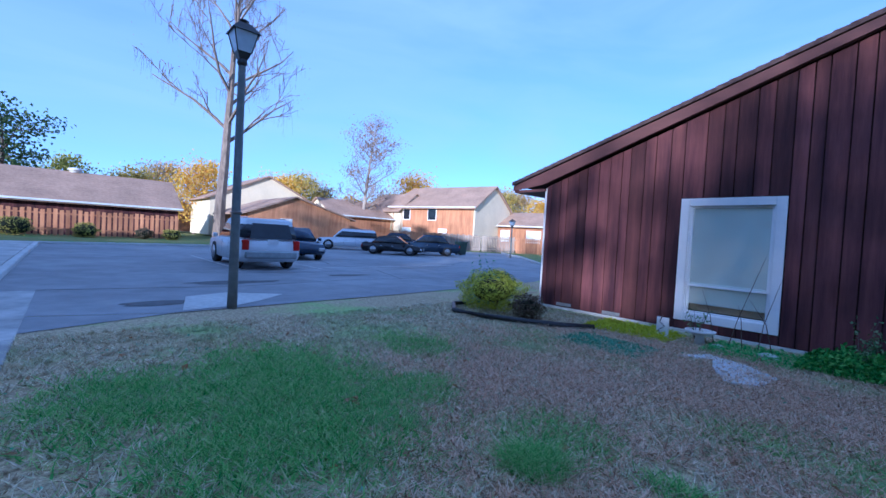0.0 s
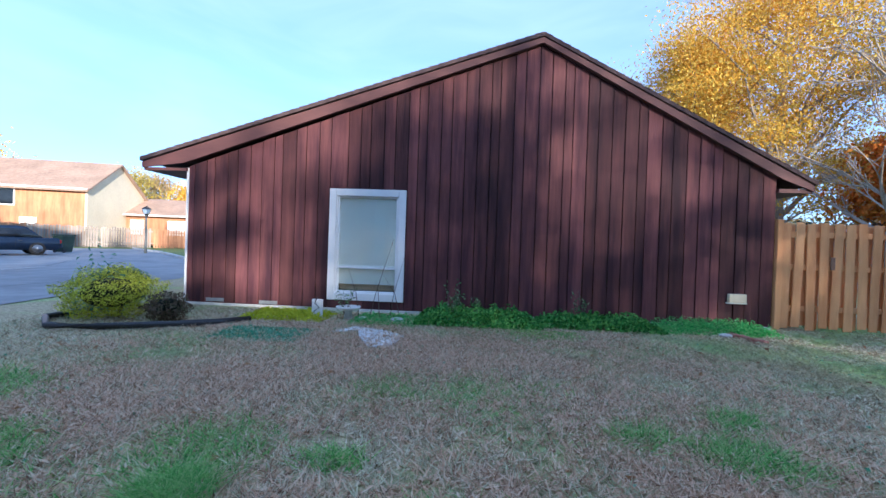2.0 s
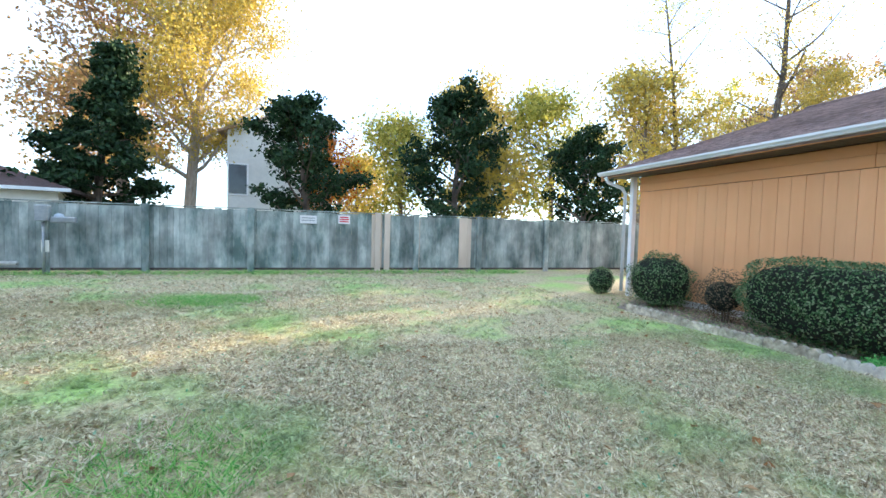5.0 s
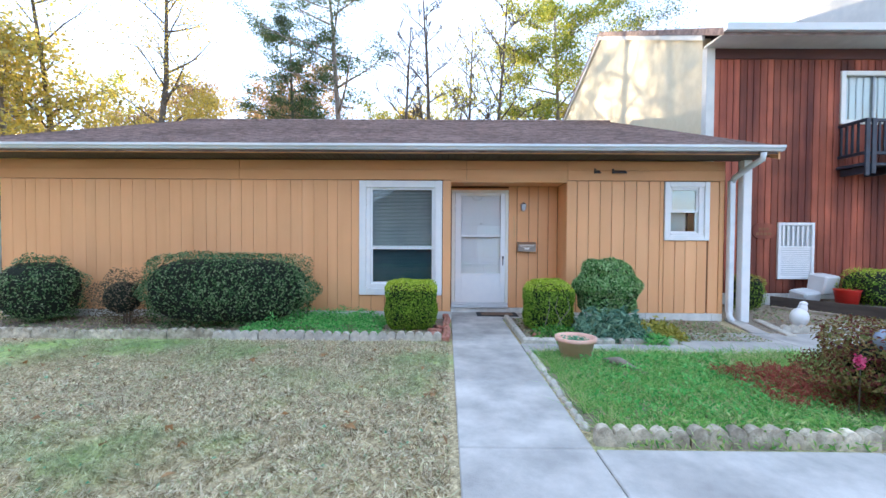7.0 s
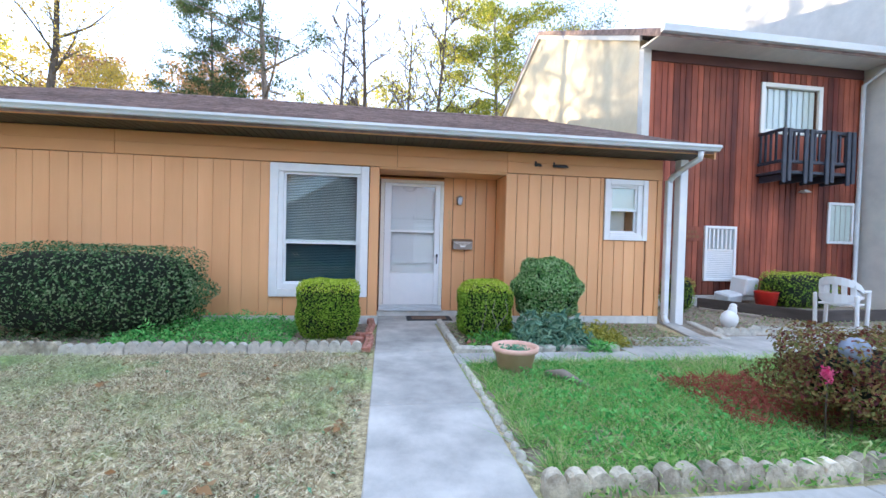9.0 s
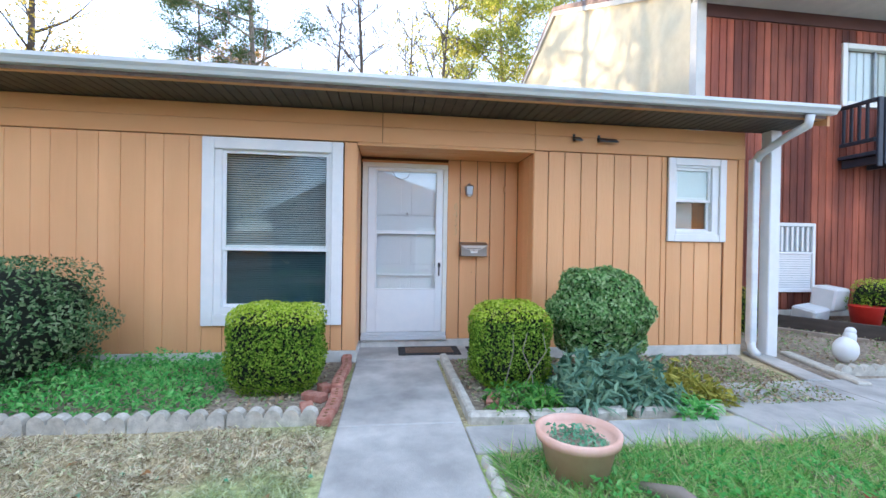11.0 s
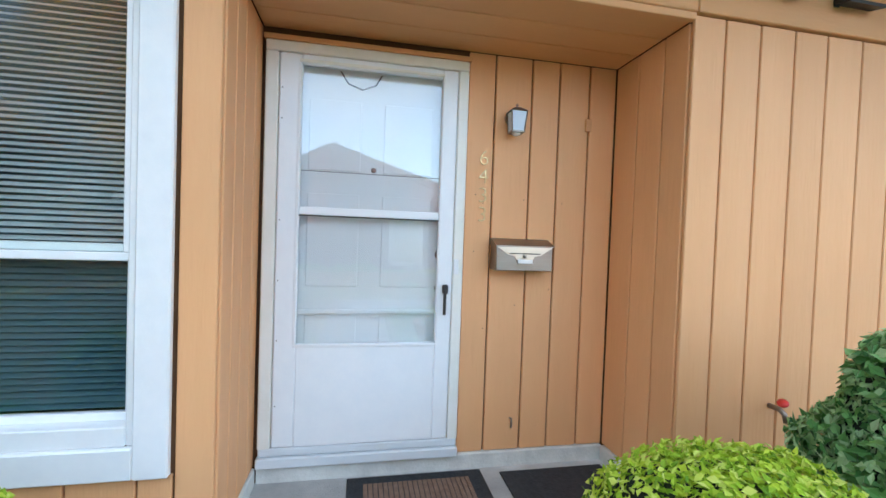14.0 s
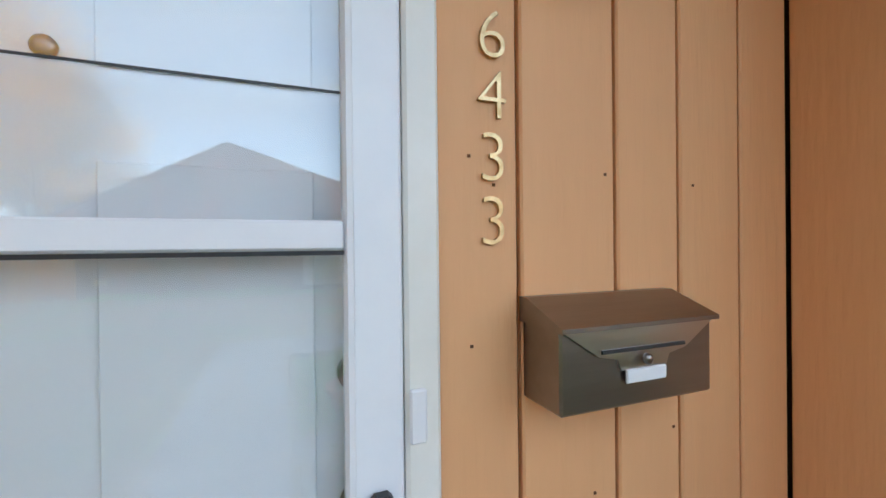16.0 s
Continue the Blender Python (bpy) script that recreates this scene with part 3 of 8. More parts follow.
def bush(name, parent_loc, size, n, leaf, material, label, shape=2.5, core=0.86, seed=1, lump=0.08, top=None, wide=0.55, thin=0.0):
    """A bush: a ragged skin of leaves over a near-black mass standing in for inner shade. size: x, y, z; shape: 2
    round, 6 boxy.
    """
    rng = np.random.default_rng(seed)
    t = thing(name, parent_loc, label, name.replace("_", " "))
    d = rng.normal(size=(n, 3))
    d /= np.linalg.norm(d, axis=1, keepdims=True)
    k = (np.abs(d) ** shape).sum(1) ** (-1 / shape)
    half = np.array(size) / 2
    bumps = 1 + lump * (np.sin(d[:, 0] * 7 + seed) * np.cos(d[:, 1] * 6 - seed) + np.sin(d[:, 2] * 8 + 2 * seed)) / 1.5
    p = d * k[:, None] * half * (bumps * (1 - np.abs(rng.normal(0, 0.085 + thin, n))) )[:, None]
    p[:, 2] += half[2]
    nr = d / half + rng.normal(0, 0.55, (n, 3)) * (1 / half.mean())
    keep = p[:, 2] > 0.02
    p, nr = p[keep], nr[keep]
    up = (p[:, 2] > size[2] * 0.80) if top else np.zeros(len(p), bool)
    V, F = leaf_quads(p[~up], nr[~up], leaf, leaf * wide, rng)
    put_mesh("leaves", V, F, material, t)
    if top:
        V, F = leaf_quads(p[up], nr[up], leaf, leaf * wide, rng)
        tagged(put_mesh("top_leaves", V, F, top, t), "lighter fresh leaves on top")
    # inner mass, coloured like the deep shade behind the leaves
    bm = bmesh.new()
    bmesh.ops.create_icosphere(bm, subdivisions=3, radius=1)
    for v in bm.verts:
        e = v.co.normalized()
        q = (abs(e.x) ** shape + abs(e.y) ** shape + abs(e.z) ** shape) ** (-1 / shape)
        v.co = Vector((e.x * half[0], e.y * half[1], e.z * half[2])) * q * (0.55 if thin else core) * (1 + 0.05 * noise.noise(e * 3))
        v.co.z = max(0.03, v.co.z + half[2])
    me = bpy.data.meshes.new("foliage_shade_core")
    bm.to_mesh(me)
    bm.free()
    me.materials.append(M["hedge_core_shade"])
    new("foliage_shade_core", me).parent = t
    stems, faces = [], []
    for i in range(5):
        a = rng.uniform(0, 6.28)
        v0, f0 = tube_geometry([(0.08 * math.cos(a), 0.08 * math.sin(a), -0.03), (0.3 * half[0] * math.cos(a), 0.3 * half[1] * math.sin(a), size[2] * 0.5)], [0.015, 0.008], 5, len(stems))
        stems += v0
        faces += f0
    put_mesh("stem", stems, faces, "bark_dark", t)
    return t


# near-black: the shade inside the bushes is put into this colour
M["hedge_core_shade"] = surface("hedge_inside_painted_shade", (0.006, 0.010, 0.005), (0.012, 0.018, 0.008), 20, 0.95, 0.3)


def tree(name, x, y, h, r, label, leaf=None, count=3000, size=0.16, spread=0.35, first=0.3, limbs=14, seed=1, bark="bark", form="round", z=0.0, clump=0.9, bend=0.4, twigs=3, lean=0.0, wide=0.7, fall=1.0, floor=0.006, hang=0.0):
    """A tapered trunk with limbs that fork, and leaves in clumps at the ends of the twigs."""
    rng = np.random.default_rng(seed)
    t = thing(name, (x, y, z), label, "tree")
    vs, fs, tips = [], [], []

    def limb(p, d, length, rad, depth):
        pts, radii, q = [Vector(p)], [rad], Vector(p)
        steps = 4 if depth else 7
        for s in range(steps):
            d = (d + Vector(rng.normal(0, 0.10 if depth else 0.03, 3)) + Vector((0, 0, 0.05 * bend if depth else 0))).normalized()
            q = q + d * length / steps
            pts.append(q.copy())
            radii.append(max(floor, rad * (1 - (s + 1) / steps * (0.8 if depth else 0.86))))
        v0, f0 = tube_geometry(pts, radii, 7 if depth == 0 else 4, len(vs))
        vs.extend(v0)
        fs.extend(f0)
        if depth >= 1:
            tips.extend([pts[-1], pts[-2], pts[len(pts) // 2]])
        if depth == 0:
            for i in range(limbs):
                f = first + (0.97 - first) * (i + rng.uniform(0, 0.8)) / limbs
                j = min(int(f * steps), steps - 1)
                a = pts[j].lerp(pts[j + 1], f * steps - j)
                az = i * 2.4 + rng.uniform(-0.5, 0.5)
                g = (f - first) / (1 - first)
                if form == "cone":
                    out, up = spread * h * (1.05 - g), 0.15
                elif form == "pine":
                    out, up = spread * h * (0.6 + 0.4 * math.sin(3.1 * g)) * rng.uniform(0.6, 1.1), 0.25
                elif form == "elm":
                    out, up = spread * h * (1.15 - 0.45 * g), 0.55 + 1.3 * g
                elif form == "spire":
                    out, up = spread * h * (0.75 - 0.5 * g), 0.9
                else:
                    out, up = spread * h * (0.45 + 0.65 * math.sin(math.pi * min(1, 0.2 + g * 0.9))), 0.75
                limb(a, Vector((math.cos(az), math.sin(az), up)).normalized(), out, rad * 0.42 * (1.05 - f * 0.7), 1)
        if 0 < depth < twigs:
            for i in range(3 if depth == 1 else 3):
                j = 1 + i % (len(pts) - 1)
                side = Vector(rng.normal(0, 1, 3))
                side.z = abs(side.z) * 0.6
                limb(pts[j], (d + side * 0.75).normalized(), length * rng.uniform(0.35, 0.6), radii[j] * 0.6, depth + 1)

    limb((0, 0, -0.1), Vector((lean, 0, 1)), h, r, 0)
    if hang:
        for q in tips[::2]:
            end = q + Vector(rng.normal(0, 0.12, 3)) - Vector((0, 0, hang * rng.uniform(0.3, 1.2)))
            v0, f0 = tube_geometry([q, q.lerp(end, 0.5) + Vector(rng.normal(0, 0.06, 3)), end], [0.011, 0.009, 0.007], 3, len(vs))
            vs.extend(v0)
            fs.extend(f0)
    put_mesh("trunk", vs, fs, bark, t)
    if leaf:
        tp = np.array([tuple(p) for p in tips])
        c = tp[rng.integers(0, len(tp), count)] + rng.normal(0, clump * 0.5, (count, 3)) * np.array((1, 1, 0.6 * fall))
        V, F = leaf_quads(c, rng.normal(size=(count, 3)) + np.array((0, 0, 0.5)), size, size * wide, rng)
        put_mesh("crown", V, F, leaf, t)
    return t


def roof_slab(name, parent, material, x_low, z_low, x_high, z_high, y0, y1, courses, thick=0.12, axis="y"):
    """A roof side that climbs in overlapping courses; the eaves run along axis from y0 to y1."""
    top = []
    for i in range(courses):
        a, b = i / courses, (i + 1) / courses
        top.append((x_low + (x_high - x_low) * a, z_low + (z_high - z_low) * a + 0.012))
        top.append((x_low + (x_high - x_low) * b, z_low + (z_high - z_low) * b))
    outline = top + [(x_high, z_high - thick), (x_low, z_low - thick)]
    return prism(name, parent, material, outline, axis, y0, y1)


def boards(parent, material, plane, lo, hi, z0, z1, widths, gap=0.008, depth=0.02, axis="x", side=1, name="board"):
    """Upright boards over a wall at axis = plane. z1 may be a function of the place along the wall."""
    p, i = lo, 0
    while p < hi - 0.02:
        w = min(widths[i % len(widths)], hi - p)
        top = round(z1(p + w / 2), 2) if callable(z1) else z1
        bot = z0(p + w / 2) if callable(z0) else z0
        if top - bot > 0.03:
            a, b = p + gap / 2, p + w - gap / 2
            r = (plane, plane + side * depth)
            if axis == "x":
                box(name, parent, material, (min(r), max(r)), (a, b), (bot, top), 0.004)
            else:
                box(name, parent, material, (a, b), (min(r), max(r)), (bot, top), 0.004)
        p += w
        i += 1

# ---- ground ----
def sheet(name, material, pts, z, label="", category="ground"):
    ob = put_mesh(name, [(x, y, z) for x, y in pts], [tuple(range(len(pts)))], material)
    return tagged(ob, label, category, "", "structure")


sheet("ground", "lawn", [(-400, -400), (400, -400), (400, 400), (-400, 400)], 0.0, "dormant straw-brown lawn with green patches", "lawn")
LOT = [(-1.62, 7.0), (0.5, 6.42), (2.0, 6.56), (4.5, 6.8), (10.6, 7.6), (14.5, 9.4), (18.5, 12.6), (26, 20), (31, 26), (27, 30), (17, 29.5), (5.6, 26.0), (2.2, 25.6), (-1.62, 25.0)]
sheet("road", "asphalt", LOT, 0.012, "pale worn asphalt parking lot", "parking lot")
sheet("road_lane", "asphalt", [(-40, 2.0), (-1.62, 5.6), (0.5, 6.42), (-1.62, 7.0), (-1.6, 9.5), (-40, 9.5)], 0.008, "asphalt lane beside the lawn", "road")
sheet("verge", "verge", [(-60, 25.9), (2.2, 26.0), (5.5, 26.4), (17, 30), (27, 30.6), (31.4, 26.2), (26.4, 19.8), (19, 12.4), (60, 12), (90, 60), (60, 90), (-60, 90)], 0.004, "green grass verge behind the parking lot", "lawn")
for i, (px, py, pr) in enumerate(((2.2, 9.6, 0.5), (0.6, 7.3, 0.35), (5.5, 10.5, 0.35))):
    a = [(px + pr * (1.9 + 0.3 * math.sin(5 * q + i)) * math.cos(q), py + pr * (0.6 + 0.15 * math.cos(3 * q)) * math.sin(q)) for q in [j * 0.4189 for j in range(15)]]
    sheet("road_patch", "patch", a, 0.017, "dark repaired patch in the asphalt", "patch")
for x0, y0, x1, y1 in ((3.0, 18.5, 3.1, 12.6), (5.4, 18.5, 5.6, 12.4), (3.1, 12.55, 12.5, 13.6)):
    d = Vector((x1 - x0, y1 - y0)).normalized() * 0.05
    sheet("road_line", "paint_line", [(x0 - d.y, y0 + d.x), (x1 - d.y, y1 + d.x), (x1 + d.y, y1 - d.x), (x0 + d.y, y0 - d.x)], 0.018, "faded white parking line", "road marking")

sheet("apron", "kerb", [(0.62, 6.52), (0.89, 7.82), (1.60, 8.10), (2.45, 7.57), (1.80, 6.95), (1.30, 6.62)], 0.019, "pale concrete apron beside the lamp post", "pavement")
for i, pts in enumerate((((-1.0, 9.3), (2.0, 8.9), (5.2, 9.5), (8.6, 9.2), (11.5, 10.1)), ((1.5, 12.0), (4.2, 11.5), (7.9, 11.9), (12.0, 13.3), (15.5, 15.8)), ((6.5, 9.3), (7.3, 11.8), (6.8, 14.4), (7.6, 17.2)))):
    up = [(x, y + 0.018 + 0.01 * math.sin(j * 2.1)) for j, (x, y) in enumerate(pts)]
    down = [(x + (0.03 if i == 2 else 0), y - 0.018) for x, y in reversed(pts)]
    sheet("road_crack", "patch", up + down, 0.016, "dark tar-filled crack across the parking lot", "crack")


def kerb(pts, label):
    t = thing("kerb", (0, 0, 0), label, "kerb", "", "structure")
    for a, b in zip(pts, pts[1:]):
        a, b = Vector(a), Vector(b)
        n = max(1, round((b - a).length / 3.0))
        for i in range(n):
            p, q = a.lerp(b, i / n), a.lerp(b, (i + 1) / n)
            ang = math.degrees(math.atan2(q.y - p.y, q.x - p.x))
            m, ln = (p + q) / 2, (q - p).length
            box("kerb_stone", t, "kerb", (m.x - ln / 2 + 0.005, m.x + ln / 2 - 0.005), (m.y - 0.08, m.y + 0.08), (-0.1, 0.13), 0.02, turn=(0, 0, ang))


kerb([(-1.62, 9.5), (-1.62, 25.0), (2.2, 25.7), (5.6, 26.1), (17, 29.6), (27, 30.1)], "pale concrete kerb round the far side of the lot")
kerb([(31.1, 26.2), (26, 20), (18.5, 12.6), (14.5, 9.4)], "pale concrete kerb by the picket fence")
for i in range(8):
    box("pavement_slab", None, "concrete", (-3.0, -1.71), (9.55 + i * 1.95, 11.48 + i * 1.95), (-0.08, 0.12), 0.008)
    tagged(bpy.context.scene.objects[-1], "pale concrete pavement slab beside the lot", "pavement", "", "structure")

# ---- front walk ----
walk_way = thing("pavement_walk", (0, 0, 0), "grey concrete front walk in jointed slabs", "path", "", "structure")
for a, b in ((-6.72, -5.09), (-5.08, -3.61), (-3.60, -2.35), (-2.34, -1.0)):
    box("slab", walk_way, "concrete", (a, b), (-0.74, 0.115), (-0.12, 0.022), 0.008)
box("slab", walk_way, "concrete", (-7.28, -6.725), (-0.755, 1.17), (-0.12, 0.024), 0.006)
side_walk = thing("pavement_side", (0, 0, 0), "grey concrete side walk in jointed slabs", "path", "", "structure")
for y0, y1 in ((0.125, 1.15), (1.16, 2.2)):
    box("slab", side_walk, "concrete", (-5.02, -4.66), (y0, y1), (-0.12, 0.02), 0.008)
for y0, y1 in ((2.21, 3.6), (3.61, 5.2), (5.21, 7.0), (7.01, 9.0)):
    box("slab", side_walk, "concrete", (-5.72, -4.62), (y0, y1), (-0.12, 0.021), 0.008)
for y0, y1 in ((0.125, 1.9), (1.91, 3.7), (3.71, 5.5), (5.51, 7.3), (7.31, 9.2)):
    box("slab", side_walk, "concrete", (-2.34, -1.0), (y0, y1), (-0.12, 0.02), 0.008)

# ---- tan one-storey house ----
FX, DX = -6.71, -7.28
Y0, Y1 = -8.35, 3.78
RIDGE_X, RIDGE_Z, EAVE_X, EAVE_Z = -12.8, 5.02, -6.12, 2.72


def wall_part(parent, material, x, y, z, name="wall"):
    return box(name, parent, material, x, y, z, 0.0)


tan = thing("house_tan", (FX, 0, 0), "tan one-storey house with white-trimmed windows and brown shingle roof", "house", "", "structure")
front = thing("wall_front", (FX, 0, 0), "tan vertical board siding")
front.parent, front.location = tan, (0, 0, 0)
W1 = (-2.20, -0.99, 0.50, 2.23)
W2 = (2.86, 3.46, 1.42, 2.25)
BX = (FX - 0.17, FX - 0.02)
for y, z in (((Y0, W1[0]), (0.14, 2.66)), ((W1[0], W1[1]), (0.14, W1[2])), ((W1[0], W1[1]), (W1[3], 2.66)), ((W1[1], -0.776), (0.14, 2.66)), ((-0.776, 1.197), (2.326, 2.66)),
             ((1.197, W2[0]), (0.14, 2.66)), ((W2[0], W2[1]), (0.14, W2[2])), ((W2[0], W2[1]), (W2[3], 2.66)), ((W2[1], Y1), (0.14, 2.66))):
    wall_part(front, "groove", BX, y, z, "wall_core")
PW = (0.20, 0.225)
boards(front, "tan", FX - 0.02, Y0, -2.29, 0.13, 2.325, (0.20, 0.225, 0.17, 0.235, 0.19), 0.0035)
boards(front, "tan", FX - 0.02, -2.29, -0.895, 0.13, 0.40, PW)
boards(front, "tan", FX - 0.02, -0.895, -0.757, 0.13, 2.325, (0.14,))
boards(front, "tan", FX - 0.02, 1.176, 2.79, 0.13, 2.325, (0.17, 0.19, 0.195, 0.19, 0.21, 0.2, 0.21, 0.18, 0.1))
boards(front, "tan", FX - 0.02, 2.79, 3.53, 0.13, 1.342, (0.19, 0.17))
boards(front, "tan", FX - 0.02, 3.53, 3.70, 0.13, 2.325, (0.17,))
box("corner_board", front, "tan_trim", (FX - 0.02, FX + 0.012), (3.70, Y1), (0.13, 2.33), 0.004)
for y in ((Y0, -4.3), (-4.295, -0.5), (-0.495, 1.18), (1.185, Y1)):
    box("fascia_board", front, "tan_trim", (FX - 0.02, FX + 0.018), y, (2.332, 2.50), 0.004)
    box("fascia_board", front, "tan_trim", (FX - 0.02, FX + 0.010), y, (2.503, 2.655), 0.004)
# recess round the door
recess = thing("recess_wall", (FX, 0, 0), "tan boarded entrance recess")
recess.parent, recess.location = tan, (0, 0, 0)
for x, y, z in (((DX - 0.15, DX - 0.022), (-0.9, -0.66), (0, 2.5)), ((DX - 0.15, DX - 0.022), (0.24, 1.35), (0, 2.5)), ((DX - 0.15, DX - 0.022), (-0.66, 0.24), (2.2, 2.5)),
                ((DX, BX[1]), (1.196, 1.35), (0, 2.45)), ((DX, BX[1]), (-0.9, -0.776), (0, 2.45)), ((DX - 0.15, BX[1]), (-0.9, 1.35), (2.325, 2.5))):
    wall_part(recess, "groove_deep", x, y, z, "wall_core")
boards(recess, "tan", DX - 0.02, 0.29, 1.174, 0.112, 2.3, (0.155, 0.213, 0.165, 0.185, 0.166))
boards(recess, "tan", 1.194, DX, FX - 0.02, 0.112, 2.3, (0.20, 0.19, 0.16), axis="y", side=-1)
boards(recess, "tan", -0.774, DX, FX - 0.02, 0.112, 2.3, (0.13, 0.16), axis="y", side=1)
for i in range(3):
    box("ceiling_board", recess, "tan_trim", (DX + 0.19 * i + 0.003, DX + 0.19 * (i + 1) - 0.003), (-0.75, 1.17), (2.30, 2.32), 0.003)
box("lintel", recess, "tan_trim", (FX - 0.02, FX + 0.014), (-0.757, 1.176), (2.297, 2.33), 0.003)
box("board_end", recess, "tan_trim", (DX, DX + 0.012), (0.985, 1.02), (1.93, 2.0), 0.002)
# foundation
found = thing("foundation_wall", (FX, 0, 0), "pale painted concrete foundation")
found.parent, found.location = tan, (0, 0, 0)
for a, b in ((Y0, -6.0), (-5.995, -3.4), (-3.395, -0.757), (1.18, 2.5), (2.505, 3.6), (3.605, Y1)):
    box("foundation_block", found, "foundation", (FX - 0.18, FX + 0.008), (a, b), (-0.1, 0.128), 0.006)
box("foundation_block", found, "foundation", (DX - 0.1, DX + 0.015), (-0.74, 1.17), (-0.1, 0.110), 0.006)
box("foundation_block", found, "foundation", (DX + 0.016, FX), (1.155, 1.19), (-0.1, 0.110), 0.006)
box("foundation_block", found, "foundation", (DX + 0.016, FX), (-0.775, -0.742), (-0.1, 0.110), 0.006)
# other walls
wall_part(tan, "stucco", (-19.5, FX - 0.17), (Y1 - 0.18, Y1 - 0.02), (0, 2.66), "wall_side")
wall_part(tan, "tan", (-19.5, FX - 0.02), (Y0 - 0.002, Y0 + 0.15), (0, 2.66), "wall_side")
wall_part(tan, "tan", (-19.5, -19.35), (Y0 + 0.15, Y1 - 0.18), (0, 2.66), "wall_back")
wall_part(tan, "blind", (-19.3, DX - 0.2), (Y0 + 0.2, Y1 - 0.2), (-0.05, -0.01), "floor")
for yy in (Y0 + 0.07, Y1 - 0.1):
    prism("gable", tan, "tan", [(FX - 0.1, 2.64), (RIDGE_X, RIDGE_Z - 0.16), (-19.4, 2.64)], "y", yy - 0.07, yy + 0.07)
roof = thing("roof", (FX, 0, 0), "brown asphalt shingle roof")
roof.parent, roof.location = tan, (0, 0, 0)
roof_slab("roof_side", roof, "shingle", EAVE_X + 0.02, EAVE_Z + 0.06, RIDGE_X, RIDGE_Z, -8.9, 4.2, 46)
roof_slab("roof_side", roof, "shingle", -19.9, 2.75, RIDGE_X, RIDGE_Z, -8.9, 4.2, 40)
box("ridge_cap", roof, "shingle", (RIDGE_X - 0.12, RIDGE_X + 0.12), (-8.9, 4.2), (RIDGE_Z - 0.04, RIDGE_Z + 0.03), 0.02)
for yy in (-8.9, 4.17):
    prism("rake_board", roof, "tan_trim", [(EAVE_X + 0.03, EAVE_Z + 0.045), (RIDGE_X, RIDGE_Z - 0.005), (RIDGE_X, RIDGE_Z - 0.2), (EAVE_X + 0.03, EAVE_Z - 0.14)], "y", yy, yy + 0.03)
box("flap", roof, "shingle", (-7.2, -6.9), (3.1, 3.5), (3.06, 3.08), 0.004, turn=(0, 14, 8))
soffit = thing("eave_soffit", (FX, 0, 0), "ribbed brown metal soffit")
soffit.parent, soffit.location = tan, (0, 0, 0)
y = -8.86
while y < 4.15:
    box("slat", soffit, "soffit", (FX - 0.02, EAVE_X - 0.005), (y + 0.004, y + 0.098), (2.665, 2.680), 0.004)
    y += 0.102
box("soffit_back", soffit, "interior", (FX - 0.02, EAVE_X - 0.01), (-8.86, 4.15), (2.683, 2.70), 0.0)
gut = thing("gutter", (FX, 0, 0), "pale grey metal gutter with downspout", "gutter")
prism("gutter_trough", gut, "gutter", [(EAVE_X, 2.692), (EAVE_X + 0.085, 2.692), (EAVE_X + 0.10, 2.718), (EAVE_X + 0.125, 2.742), (EAVE_X + 0.125, 2.775), (EAVE_X + 0.11, 2.775), (EAVE_X + 0.105, 2.75), (EAVE_X + 0.015, 2.705), (EAVE_X + 0.01, 2.775), (EAVE_X, 2.775)], "y", -8.92, 4.22)
box("drip_edge", gut, "tan_trim", (EAVE_X - 0.03, EAVE_X - 0.002), (-8.9, 4.2), (2.652, 2.70), 0.004)
tube("outlet", gut, "gutter", [(-6.06, 3.93, 2.68), (-6.08, 3.93, 2.58), (-6.30, 3.90, 2.50), (-6.58, 3.87, 2.38), (-6.64, 3.86, 2.30)], 0.045, 8)
box("downspout", gut, "gutter", (-6.69, -6.60), (3.81, 3.90), (0.16, 2.33), 0.012)
tube("shoe", gut, "gutter", [(-6.645, 3.855, 0.18), (-6.62, 3.85, 0.09), (-6.53, 3.83, 0.045)], 0.048, 8)
post = thing("porch_post", (-6.64, 4.07, 0), "square white painted wooden post at the house corner", "post")
box("shaft", post, "white", (-6.71, -6.57), (4.00, 4.14), (-0.05, 2.664), 0.01)
post2 = thing("corner_post", (-6.62, -8.45, 0), "white painted post with downspout at the far house corner", "post")
box("shaft", post2, "white", (-6.68, -6.57), (-8.52, -8.41), (-0.05, 2.664), 0.01)
tube("downspout", post2, "gutter", [(-6.06, -8.72, 2.66), (-6.12, -8.70, 2.55), (-6.45, -8.62, 2.42), (-6.52, -8.6, 2.3), (-6.52, -8.6, 0.1)], 0.04, 8)


